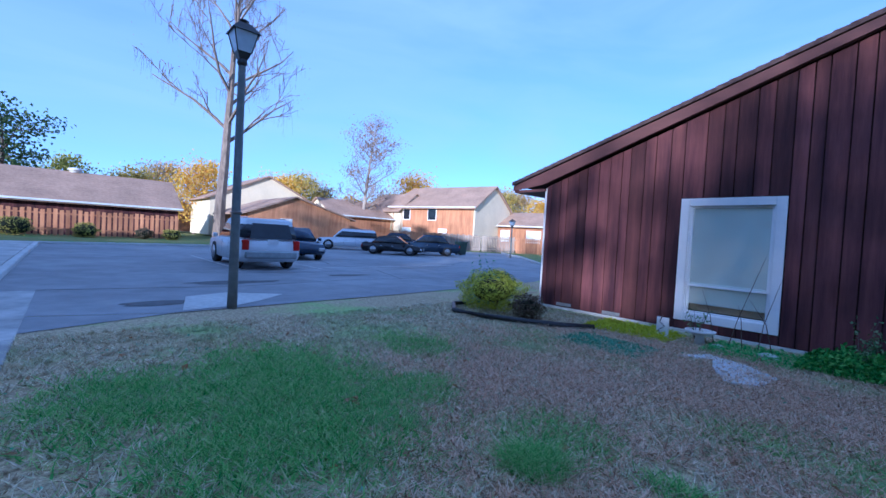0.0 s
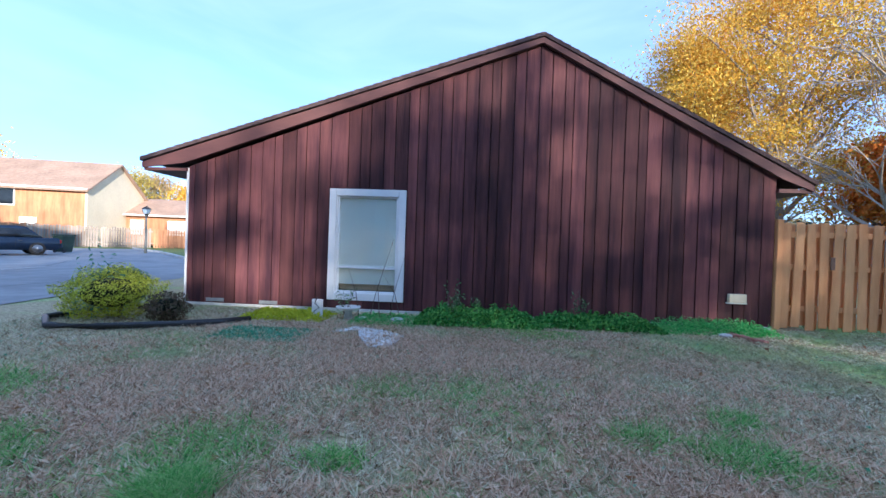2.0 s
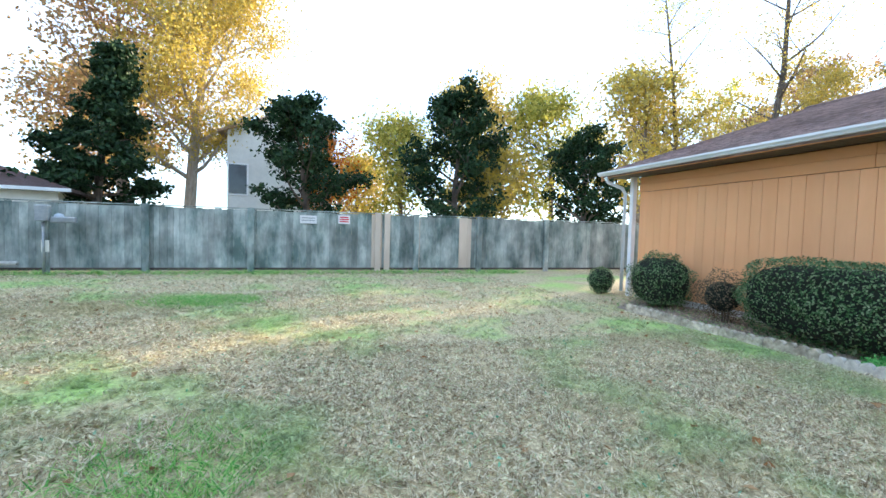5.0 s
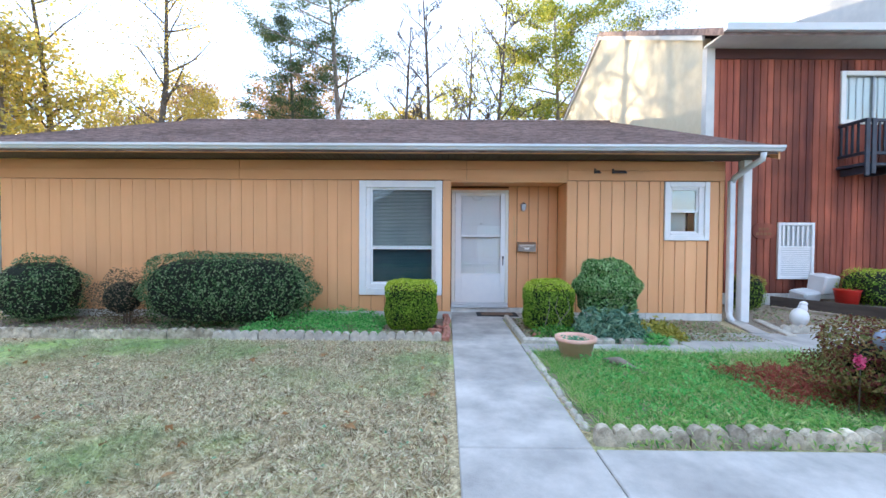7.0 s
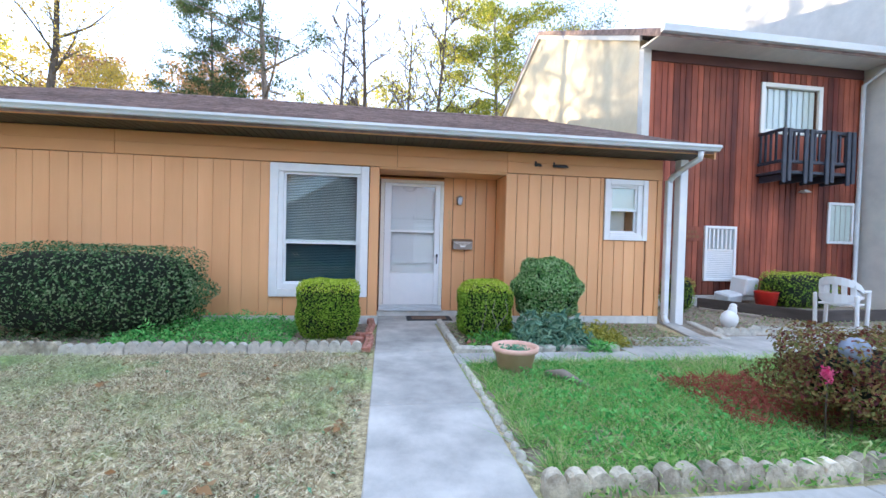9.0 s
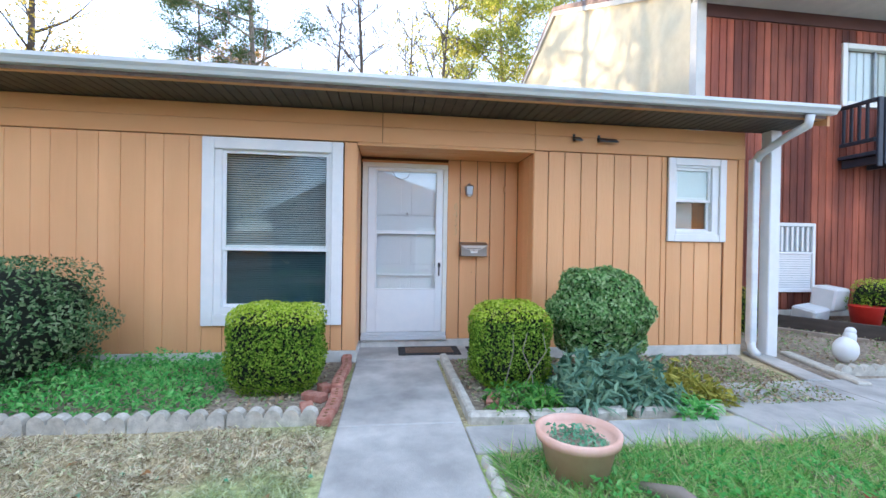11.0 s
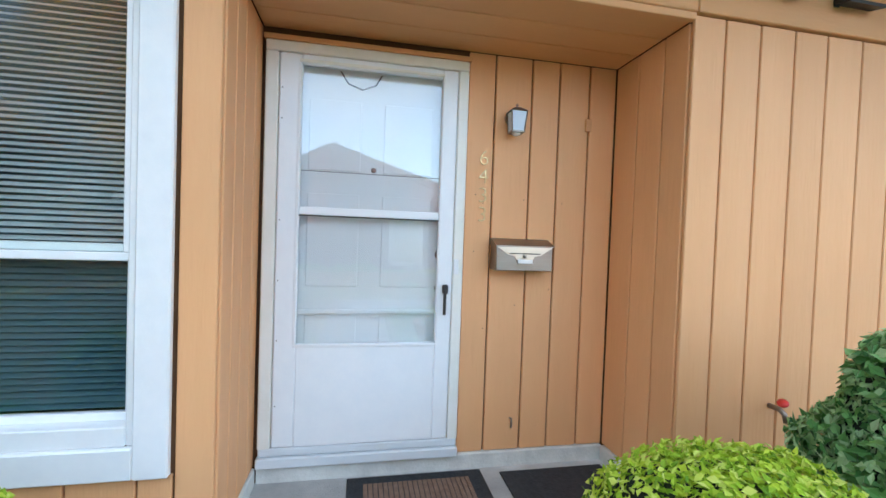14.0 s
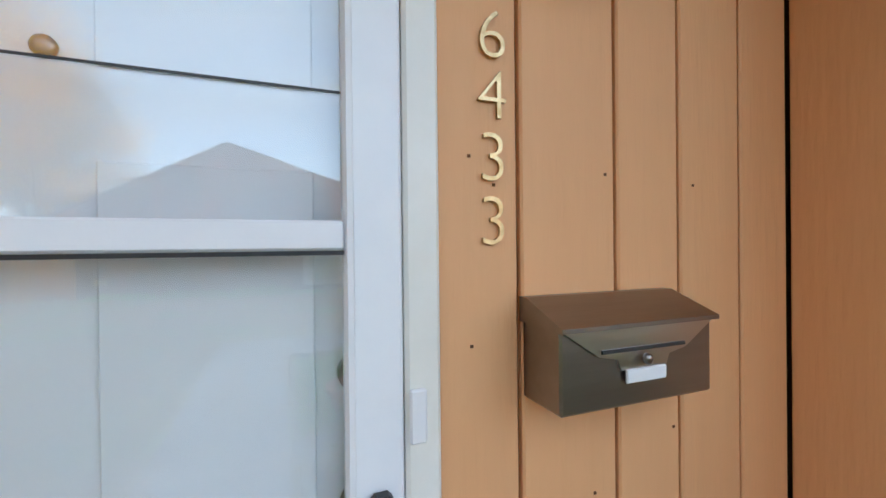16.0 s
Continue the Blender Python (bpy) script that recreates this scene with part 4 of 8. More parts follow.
def sash_window(name, label, x, out, y, z, glass_y, glass_z, mid, style, trim=0.115):
    """A window in a wall across x that faces out (1 or -1 along x)."""
    t = thing(name, (x, (y[0] + y[1]) / 2, z[0]), label, "window", "", "structure")

    def xs(a, b):
        return (min(x + out * a, x + out * b), max(x + out * a, x + out * b))
    f = thing("window_frame", (x, (y[0] + y[1]) / 2, z[0]), "white painted trim")
    f.parent, f.location = t, (0, 0, 0)
    box("trim", f, "white", xs(0.004, 0.036), (y[0], y[0] + trim), z, 0.006)
    box("trim", f, "white", xs(0.004, 0.036), (y[1] - trim, y[1]), z, 0.006)
    box("trim", f, "white", xs(0.004, 0.034), (y[0] + trim, y[1] - trim), (z[1] - trim, z[1]), 0.006)
    box("trim", f, "white", xs(0.004, 0.034), (y[0] + trim, y[1] - trim), (z[0], z[0] + trim), 0.006)
    a0, a1, b0, b1 = y[0] + trim, y[1] - trim, z[0] + trim, z[1] - trim
    g0, g1, h0, h1 = *glass_y, *glass_z
    for yy in ((a0, g0 - 0.03), (g1 + 0.03, a1)):
        box("jamb", f, "white", xs(-0.10, 0.012), yy, (b0, b1), 0.004)
    box("jamb", f, "white", xs(-0.10, 0.012), (g0 - 0.03, g1 + 0.03), (h1 + 0.03, b1), 0.004)
    box("window_sill", f, "white", xs(-0.10, 0.016), (g0 - 0.03, g1 + 0.03), (b0, h0 - 0.03), 0.004)
    for nm, lo, hi, dep in (("upper_sash", mid, h1, -0.045), ("lower_sash", h0, mid, -0.075)):
        s = thing(nm, (x, (y[0] + y[1]) / 2, z[0]))
        s.parent, s.location = t, (0, 0, 0)
        r = xs(dep, dep + 0.03)
        box("rail", s, "aluminium", r, (g0 - 0.03, g1 + 0.03), (hi - (0 if nm == "lower_sash" else 0), hi + 0.03), 0.003)
        box("rail", s, "aluminium", r, (g0 - 0.03, g1 + 0.03), (lo - 0.03, lo - 0.001 if nm == "lower_sash" else lo), 0.003)
        box("stile", s, "aluminium", r, (g0 - 0.03, g0), (lo, hi), 0.003)
        box("stile", s, "aluminium", r, (g1, g1 + 0.03), (lo, hi), 0.003)
        p = box("pane", s, "glass", xs(dep + 0.012, dep + 0.016), (g0, g1), (lo, hi), 0.0)
        p.visible_shadow = False
    # dark panel added behind the window in place of an unlit room
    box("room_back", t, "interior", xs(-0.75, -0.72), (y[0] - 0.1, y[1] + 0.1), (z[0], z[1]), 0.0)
    bl = thing("blind", (x, (y[0] + y[1]) / 2, z[0]))
    bl.parent, bl.location = t, (0, 0, 0)
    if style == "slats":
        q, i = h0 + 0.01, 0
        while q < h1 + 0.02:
            # below mid the slats take the darker colour in place of shade
            box("blind_slat", bl, "slat" if q > mid else "slat_shaded", xs(-0.105, -0.081), (g0 - 0.02, g1 + 0.02), (q, q + 0.0015), 0.0, turn=(0, 38 * out, 0))
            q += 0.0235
        # dark sheet added behind the slats so the gaps look unlit
        box("blind_cloth", bl, "slat_shaded", xs(-0.19, -0.17), (g0 - 0.03, g1 + 0.03), (h0, h1), 0.0)
    elif style == "roller":
        box("blind_cloth", bl, "blind", xs(-0.056, -0.048), (g0 - 0.02, g1 + 0.02), (mid + 0.002, h1 + 0.02), 0.002)
        box("blind_cloth", bl, "blind", xs(-0.088, -0.081), (g0 - 0.02, g1 + 0.02), (h0 + 0.11, mid - 0.002), 0.002)
        box("curtain", bl, "curtain", xs(-0.20, -0.18), (g0 - 0.02, g1 + 0.02), (h0, mid), 0.002)
    else:
        box("blind_cloth", bl, "blind", xs(-0.056, -0.048), (g0 - 0.02, g1 + 0.02), (mid + 0.002, h1 + 0.02), 0.002)
        box("curtain", bl, "slat", xs(-0.20, -0.18), (g0 - 0.02, g1 - 0.08), (h0, mid), 0.002)
    return t


sash_window("window_1", "white-trimmed sash window with slatted blinds, lower half coloured as in shade", FX, 1, (-2.285, -0.90), (0.405, 2.315), (-2.07, -1.075), (0.62, 2.165), 1.20, "slats", 0.115)
sash_window("window_2", "small white-trimmed window with a lowered white shade", FX, 1, (2.787, 3.53), (1.346, 2.318), (2.93, 3.33), (1.50, 2.18), 1.84, "half", 0.085)

# ---- entrance door ----
door = thing("door_1", (DX, -0.21, 0.11), "white storm door with glass over a panelled white door", "door", "", "structure")
fr = thing("door_frame", (DX, -0.21, 0.11), "cream painted frame")
fr.parent, fr.location = door, (0, 0, 0)
box("jamb", fr, "cream", (DX - 0.10, DX + 0.030), (-0.735, -0.672), (0.20, 2.18), 0.006)
box("jamb", fr, "cream", (DX - 0.10, DX + 0.030), (0.232, 0.288), (0.20, 2.18), 0.006)
box("head", fr, "cream", (DX - 0.10, DX + 0.030), (-0.735, 0.288), (2.181, 2.235), 0.006)
box("head_board", fr, "tan_trim", (DX - 0.02, DX + 0.032), (-0.745, 0.30), (2.237, 2.262), 0.003)
box("threshold", fr, "gutter", (DX - 0.10, DX + 0.05), (-0.738, 0.289), (0.112, 0.165), 0.006)
box("threshold_step", fr, "gutter", (DX - 0.08, DX + 0.032), (-0.73, 0.285), (0.166, 0.208), 0.006)
st = thing("storm_door", (DX, -0.21, 0.11), "white aluminium storm door")
st.parent, st.location = door, (0, 0, 0)
SX = (DX + 0.004, DX + 0.034)
box("stile", st, "aluminium", SX, (-0.668, -0.562), (0.212, 2.176), 0.005)
box("stile", st, "aluminium", SX, (0.145, 0.228), (0.212, 2.176), 0.005)
box("top_rail", st, "aluminium", SX, (-0.5615, 0.1445), (2.128, 2.176), 0.004)
box("kick_panel", st, "aluminium", SX, (-0.5615, 0.1445), (0.212, 0.732), 0.004)
box("bead", st, "cream", (SX[1], SX[1] + 0.008), (-0.575, 0.155), (2.135, 2.150), 0.002)
box("bead", st, "white", (SX[1], SX[1] + 0.006), (-0.575, 0.155), (0.716, 0.731), 0.002)
for yy in ((-0.578, -0.564), (0.147, 0.158)):
    box("bead", st, "white", (SX[1], SX[1] + 0.006), yy, (0.732, 2.134), 0.002)
box("middle_rail", st, "aluminium", (DX + 0.006, DX + 0.036), (-0.5615, 0.1445), (1.385, 1.425), 0.003)
box("dark_seal", st, "black", (DX + 0.030, DX + 0.0365), (-0.5615, 0.1445), (1.378, 1.384), 0.0)
box("lower_bar", st, "aluminium", (DX + 0.006, DX + 0.020), (-0.5615, 0.1445), (0.885, 0.905), 0.003)
box("pane_edge", st, "black", (DX + 0.016, DX + 0.0185), (-0.5615, 0.1445), (1.605, 1.608), 0.0)
p = box("upper_pane", st, "storm", (DX + 0.012, DX + 0.015), (-0.5615, 0.1445), (1.426, 2.1275), 0.0)
p.visible_shadow = False
p = box("lower_pane", st, "storm", (DX + 0.022, DX + 0.025), (-0.5615, 0.1445), (0.7325, 1.3775), 0.0)
p.visible_shadow = False
for zz in (0.42, 0.75, 1.05, 1.35, 1.85, 2.0):
    box("hinge_screw", st, "steel", (SX[1], SX[1] + 0.003), (-0.655, -0.650), (zz, zz + 0.006), 0.0)
box("latch_plate", st, "white", (DX + 0.030, DX + 0.040), (0.236, 0.262), (1.10, 1.18), 0.004)
hd = box("door_handle", st, "black", (SX[1] + 0.022, SX[1] + 0.036), (0.180, 0.196), (0.885, 1.02), 0.006)
box("handle_base", hd, "black", (SX[1], SX[1] + 0.028), (0.176, 0.206), (0.995, 1.045), 0.006)
inner = thing("inner_door", (DX, -0.21, 0.11), "white six-panelled door")
inner.parent, inner.location = door, (0, 0, 0)
IX = DX - 0.03
box("leaf", inner, "aluminium", (IX - 0.04, IX), (-0.68, 0.24), (0.16, 2.18), 0.003)
for yy in ((-0.53, -0.27), (-0.15, 0.11)):
    for zz in ((1.62, 1.98), (1.02, 1.50), (0.36, 0.90)):
        box("panel", inner, "aluminium", (IX, IX + 0.008), yy, zz, 0.003)
lathe("peephole", inner, "steel", (IX, -0.20, 1.635), [(0.014, 0), (0.014, 0.006), (0.008, 0.008)], 12, turn=(0, 90, 0))
lathe("deadbolt", inner, "steel", (IX, 0.165, 1.20), [(0.025, 0), (0.025, 0.02), (0.012, 0.024)], 14, turn=(0, 90, 0))
lathe("door_knob", inner, "steel", (IX, 0.165, 1.02), [(0.015, 0), (0.015, 0.02), (0.026, 0.03), (0.02, 0.045)], 14, turn=(0, 90, 0))
tube("ribbon", inner, "black", [(IX + 0.006, -0.38, 2.13), (IX + 0.010, -0.34, 2.07), (IX + 0.012, -0.27, 2.045), (IX + 0.010, -0.20, 2.075), (IX + 0.006, -0.17, 2.13)], 0.004, 6, "thin dark cord hanging in a loop")

# house number, lamp, mailbox
def character(text, height, depth, material, parent, loc, name, turn):
    c = bpy.data.curves.new("glyph", "FONT")
    c.body, c.size, c.extrude, c.offset, c.align_x, c.resolution_u = text, height / 0.70, depth, -0.002, "CENTER", 6
    tmp = new("glyph", c)
    me = bpy.data.meshes.new_from_object(tmp.evaluated_get(bpy.context.evaluated_depsgraph_get()))
    bpy.data.objects.remove(tmp)
    me.materials.clear()
    me.materials.append(M[material])
    ob = new(name, me)
    ob.parent = parent
    ob.location = Vector(loc) - base(parent)
    ob.rotation_euler = [radians(a) for a in turn]
    return ob


number = thing("house_number", (DX, 0.403, 1.58), "brass house number 6433 on the tan board", "house number")
for ch, zz in zip("6433", (1.698, 1.598, 1.495, 1.390)):
    character(ch, 0.083, 0.003, "brass", number, (DX + 0.005, 0.392, zz), "digit", (90, 0, 90))
lamp = thing("wall_lamp", (DX, 0.545, 1.93), "pewter lantern wall lamp with frosted glass", "lamp")
lathe("back_plate", lamp, "pewter", (DX, 0.545, 1.965), [(0.048, 0), (0.045, 0.012), (0.02, 0.02)], 18, turn=(0, 90, 0))
tube("arm", lamp, "pewter", [(DX + 0.01, 0.545, 1.965), (DX + 0.04, 0.545, 1.985), (DX + 0.085, 0.545, 2.01)], 0.009, 8)
def frustum(name, parent, material, c, lo, hi, z0, z1):
    vs = [(sx * r, sy * r, z) for z, r in ((z0, lo), (z1, hi)) for sx, sy in ((-1, -1), (1, -1), (1, 1), (-1, 1))]
    ob = put_mesh(name, vs, [(3, 2, 1, 0), (4, 5, 6, 7), (0, 1, 5, 4), (1, 2, 6, 5), (2, 3, 7, 6), (3, 0, 4, 7)], material, parent)
    ob.location = Vector(c) - base(parent)
    return ob
LC = (DX + 0.085, 0.545, 0)
frustum("roof_cap", lamp, "pewter", LC, 0.056, 0.018, 1.985, 2.015)
frustum("shade_glass", lamp, "frosted", LC, 0.038, 0.046, 1.865, 1.984)
frustum("bottom_ring", lamp, "pewter", LC, 0.041, 0.041, 1.857, 1.866)
lathe("bulb", lamp, "bulb", (LC[0], LC[1], 1.838), [(0.004, 0.0), (0.022, 0.006), (0.030, 0.02)], 14)
for sx in (-1, 1):
    for sy in (-1, 1):
        tube("cage_bar", lamp, "pewter", [(LC[0] + sx * 0.038, LC[1] + sy * 0.038, 1.862), (LC[0] + sx * 0.050, LC[1] + sy * 0.050, 1.987)], 0.004, 6)
lathe("finial", lamp, "pewter", (LC[0], LC[1], 2.013), [(0.012, 0), (0.006, 0.01), (0.009, 0.018), (0.002, 0.026)], 10)
lamp.scale = (0.86, 0.86, 0.86)
mail = thing("mailbox", (DX, 0.65, 1.12), "brushed metal wall mailbox with a white latch label", "mailbox")
mb0, mb1, mz0, mz1, md = 0.448, 0.768, 1.130, 1.262, 0.105
box("case", mail, "steel", (DX + 0.001, DX + md), (mb0, mb1), (mz0, mz1), 0.004)
prism("lid", mail, "steel", [(DX + 0.001, mz1 + 0.040), (DX + 0.022, mz1 + 0.040), (DX + md + 0.012, mz1 + 0.003), (DX + md + 0.012, mz1 - 0.004), (DX + 0.001, mz1 - 0.002)], "y", mb0 - 0.005, mb1 + 0.005)
flap = prism("front_flap", mail, "steel_flap", [(mb0 + 0.002, mz1 - 0.004), (mb1 - 0.002, mz1 - 0.004), (0.700, mz1 - 0.046), (0.662, mz1 - 0.054), (0.655, mz1 - 0.072), (0.560, mz1 - 0.072), (0.553, mz1 - 0.054), (0.515, mz1 - 0.046)], "x", DX + md, DX + md + 0.005)
box("latch", mail, "white", (DX + md + 0.005, DX + md + 0.011), (0.566, 0.650), (mz1 - 0.092, mz1 - 0.070), 0.003)
lathe("latch_knob", mail, "steel", (DX + md + 0.011, 0.605, mz1 - 0.055), [(0.009, 0), (0.009, 0.006), (0.005, 0.009)], 10, turn=(0, 90, 0))
box("slot_edge", mail, "black", (DX + md + 0.005, DX + md + 0.008), (0.520, 0.695), (mz1 - 0.042, mz1 - 0.036), 0.0)
for i, (yy, zz) in enumerate(((0.350, 1.535), (0.352, 1.225), (0.395, 1.49), (0.86, 1.51), (0.63, 1.52), (0.80, 1.02), (0.60, 0.93), (0.42, 0.80))):
    box("nail_head", recess, "groove_deep", (DX + 0.001, DX + 0.003), (yy - 0.0025, yy + 0.0025), (zz - 0.0025, zz + 0.0025), 0.0)
hook = thing("wall_hook", (DX, 0.60, 0.26), "small rusty metal hook on the board", "hook")
tube("hook_wire", hook, "pewter", [(DX, 0.60, 0.29), (DX + 0.02, 0.60, 0.295), (DX + 0.028, 0.60, 0.27), (DX + 0.02, 0.60, 0.245)], 0.006, 6)
fau = thing("faucet", (FX, 1.70, 0.53), "outdoor faucet with a red tied handle", "faucet")
tube("spout", fau, "pewter", [(FX, 1.69, 0.545), (FX + 0.05, 1.69, 0.545), (FX + 0.075, 1.69, 0.53), (FX + 0.085, 1.69, 0.495)], 0.012, 8)
lathe("handle", fau, "red_plastic", (FX + 0.045, 1.715, 0.565), [(0.004, 0), (0.024, 0.006), (0.024, 0.012), (0.004, 0.016)], 10, turn=(30, 20, 0))
for yy, w in ((1.66, 0.09), (2.02, 0.22)):
    v = thing("vent_bracket", (FX, yy, 2.46), "dark metal bracket under the eave", "bracket")
    prism("hood", v, "black", [(FX + 0.018, 2.50), (FX + 0.018, 2.46), (FX + 0.09, 2.44), (FX + 0.09, 2.455)], "y", yy - w / 2, yy + w / 2)
    box("back_plate", v, "black", (FX + 0.018, FX + 0.026), (yy - w / 2, yy - w / 2 + 0.03), (2.45, 2.53), 0.002)


def doormat(x, y, label, brown=True):
    t = thing("doormat", ((x[0] + x[1]) / 2, (y[0] + y[1]) / 2, 0.024), label, "doormat")
    box("border", t, "mat_black", x, y, (0.024, 0.034), 0.004)
    if brown:
        n = 22
        for i in range(n):
            a = y[0] + 0.08 + (y[1] - y[0] - 0.16) * i / n
            box("rib", t, "mat_brown", (x[0] + 0.07, x[1] - 0.07), (a + 0.002, a + (y[1] - y[0] - 0.16) / n - 0.002), (0.034, 0.040), 0.002)
    return t


doormat((-7.24, -6.86), (-0.29, 0.42), "black-edged doormat with a brown ribbed middle in front of the door")
doormat((-7.20, -6.84), (0.52, 1.12), "plain dark rubber mat beside the doormat", False)

# ---- beds and edging ----
sheet("bed_left", "soil", [(-6.7, -8.2), (-6.7, -0.76), (-5.24, -0.92), (-5.2, -7.2)], 0.010, "dark planted bed soil", "flower bed")
sheet("bed_right", "soil", [(-6.7, 0.2), (-6.7, 3.7), (-5.62, 3.2), (-5.12, 2.3), (-5.08, 0.2)], 0.010, "bare earth bed beside the walk", "flower bed")
sheet("bed_corner", "soil", [(-8.5, 4.0), (-8.5, 9.8), (-5.75, 9.8), (-5.75, 3.9)], 0.010, "planted bed before the red house", "flower bed")
sheet("bed_grass", "soil", [(-4.62, 0.22), (-2.52, 0.2), (-2.5, 8.5), (-4.58, 8.5)], 0.008, "grassy plot between the walks", "lawn")


def scallop(x, y, along, length=0.60, label="cream cast scalloped edging block", seed=0, stone="edging"):
    """A low edging block with a scalloped top."""
    t = thing("edging_block", (x, y, 0), label, "garden edging", "scalloped edging blocks")
    prof, n = [], 5
    for i in range(n):
        for j in range(7):
            a = math.pi * j / 6
            prof.append((length * (i + 0.5 - 0.46 * math.cos(a)) / n - length / 2, 0.075 + 0.055 * math.sin(a)))
    prof = [(-length / 2 + 0.004, -0.04)] + prof + [(length / 2 - 0.004, -0.04)]
    vs = [(p, s * 0.035, q) for s in (-1, 1) for p, q in prof]
    k = len(prof)
    fs = [tuple(range(k - 1, -1, -1)), tuple(range(k, 2 * k))] + [(i, (i + 1) % k, (i + 1) % k + k, i + k) for i in range(k)]
    if "scallop" + stone not in BOXES:
        ob = put_mesh("block", vs, fs, stone, t)
        BOXES["scallop" + stone] = ob.data
    else:
        ob = new("block", BOXES["scallop" + stone])
        ob.parent = t
    r = random.Random(seed)
    t.rotation_euler = (radians(r.uniform(-4, 4)), radians(r.uniform(-1.5, 1.5)), radians(along + r.uniform(-2, 2)))
    t.location.z = r.uniform(-0.015, 0.01)
    return t


for i in range(10):
    scallop(-5.20 + 0.01 * math.sin(i * 2), -1.18 - i * 0.605, 90, seed=i, stone="edging" if i < 5 else "edging_grey")


def brick(x, y, z, ang, label="faded red brick laid along the bed", size=(0.20, 0.095, 0.06), holes=True):
    t = thing("brick", (x, y, z), label, "brick", "loose bricks")
    box("body", t, "brick", (x - size[0] / 2, x + size[0] / 2), (y - size[1] / 2, y + size[1] / 2), (z, z + size[2]), 0.008)
    if holes:
        for i in range(3):
            lathe("core_hole", t, "groove", (x + (i - 1) * 0.055, y, z + size[2] - 0.003), [(0.014, 0), (0.014, 0.0045)], 8)
    t.rotation_euler = (0, 0, radians(ang))
    return t


for i in range(9):
    brick(-7.0 + i * 0.213 + 0.09, -0.82 - 0.012 * math.sin(i * 1.7), 0.012 + 0.02 * (i < 6), random.Random(i).uniform(-5, 5))
brick(-5.62, -0.98, 0.01, 60, "pale pinkish brick lying loose in the bed", holes=False)
brick(-5.36, -0.99, 0.01, 15, "pale pinkish brick lying loose in the bed", holes=False)
brick(-5.80, -0.93, 0.01, 35, "small cream stone block by the bricks", (0.11, 0.09, 0.07), False)
brick(-5.42, 0.42, 0.01, -20, "red brick lying loose by the bushes")
edge = thing("walk_edging", (-6.1, 0.19, 0), "low cast concrete edging beside the walk", "garden edging")
for a, b in ((-6.71, -6.4), (-6.39, -5.75), (-5.74, -5.12)):
    box("edging_piece", edge, "edging", (a, b), (0.15 + 0.01 * (a > -6), 0.225), (-0.05, 0.085), 0.014)
edge2 = thing("bed_edging", (-5.1, 0.9, 0), "low grey stone edging before the bed", "garden edging")
for i, (a, b) in enumerate(((0.16, 0.60), (0.61, 1.0), (1.05, 1.35), (1.42, 1.78), (1.85, 2.15))):
    box("edging_piece", edge2, "edging", (-5.16, -5.06), (a, b), (-0.05, 0.075), 0.02, turn=(0, 0, (i % 3 - 1) * 4))
for i in range(7):
    scallop(-2.44 + 0.02 * math.sin(i), 0.45 + i * 0.605, 90 + 2 * math.sin(i * 3), label="weathered grey scalloped edging block", seed=40 + i, stone="edging_grey")
rr = random.Random(5)
for i in range(16):
    s = rr.uniform(0.05, 0.09)
    t = thing("edging_stone", (-4.55 + i * 0.125, 0.165, 0), "small half-buried grey edging stone beside the walk", "stone", "half-buried stones")
    bm = bmesh.new()
    bmesh.ops.create_icosphere(bm, subdivisions=2, radius=1)
    for v in bm.verts:
        v.co = Vector((v.co.x * s * 0.8, v.co.y * s * 0.45, v.co.z * s * 0.7)) * (1 + 0.25 * noise.noise(v.co * 2 + Vector((i, 0, 0))))
    me = bpy.data.meshes.new("stone")
    bm.to_mesh(me)
    bm.free()
    me.materials.append(M["edging"])
    new("stone", me).parent = t
strip = thing("splash_slab", (-6.2, 3.85, 0), "narrow concrete splash strip below the downspout", "slab")
box("slab", strip, "concrete", (-6.75, -5.65), (3.70, 3.92), (0.0, 0.035), 0.01, turn=(0, 0, -16))
strip2 = thing("splash_slab", (-6.2, 4.15, 0), "narrow concrete strip beside the post", "slab")
box("slab", strip2, "edging", (-6.7, -5.5), (4.10, 4.22), (0.0, 0.05), 0.014, turn=(0, 0, -18))
for i in range(5):
    scallop(-5.85, 4.4 + 0.62 * i, 90 - 6, label="white scalloped edging block by the path", seed=70 + i)

rng = np.random.default_rng(66)
for nm, x0, x1, y0, y1, n in (("bed_litter", -6.65, -5.3, -8.0, -0.95, 3500), ("bed_litter", -6.65, -5.2, 0.28, 3.1, 3200), ("bed_litter", -8.4, -5.9, 4.4, 9.0, 3000)):
    P = np.stack([rng.uniform(x0, x1, n), rng.uniform(y0, y1, n), rng.uniform(0.012, 0.045, n)], 1)
    V, F = leaf_quads(P, rng.normal(0, 0.5, (n, 3)) + np.array((0, 0, 1)), 0.045, 0.026, rng)
    tagged(put_mesh(nm, V, F, "litter"), "dry leaves and small weeds on the bed soil", "leaves", "", "stuff")

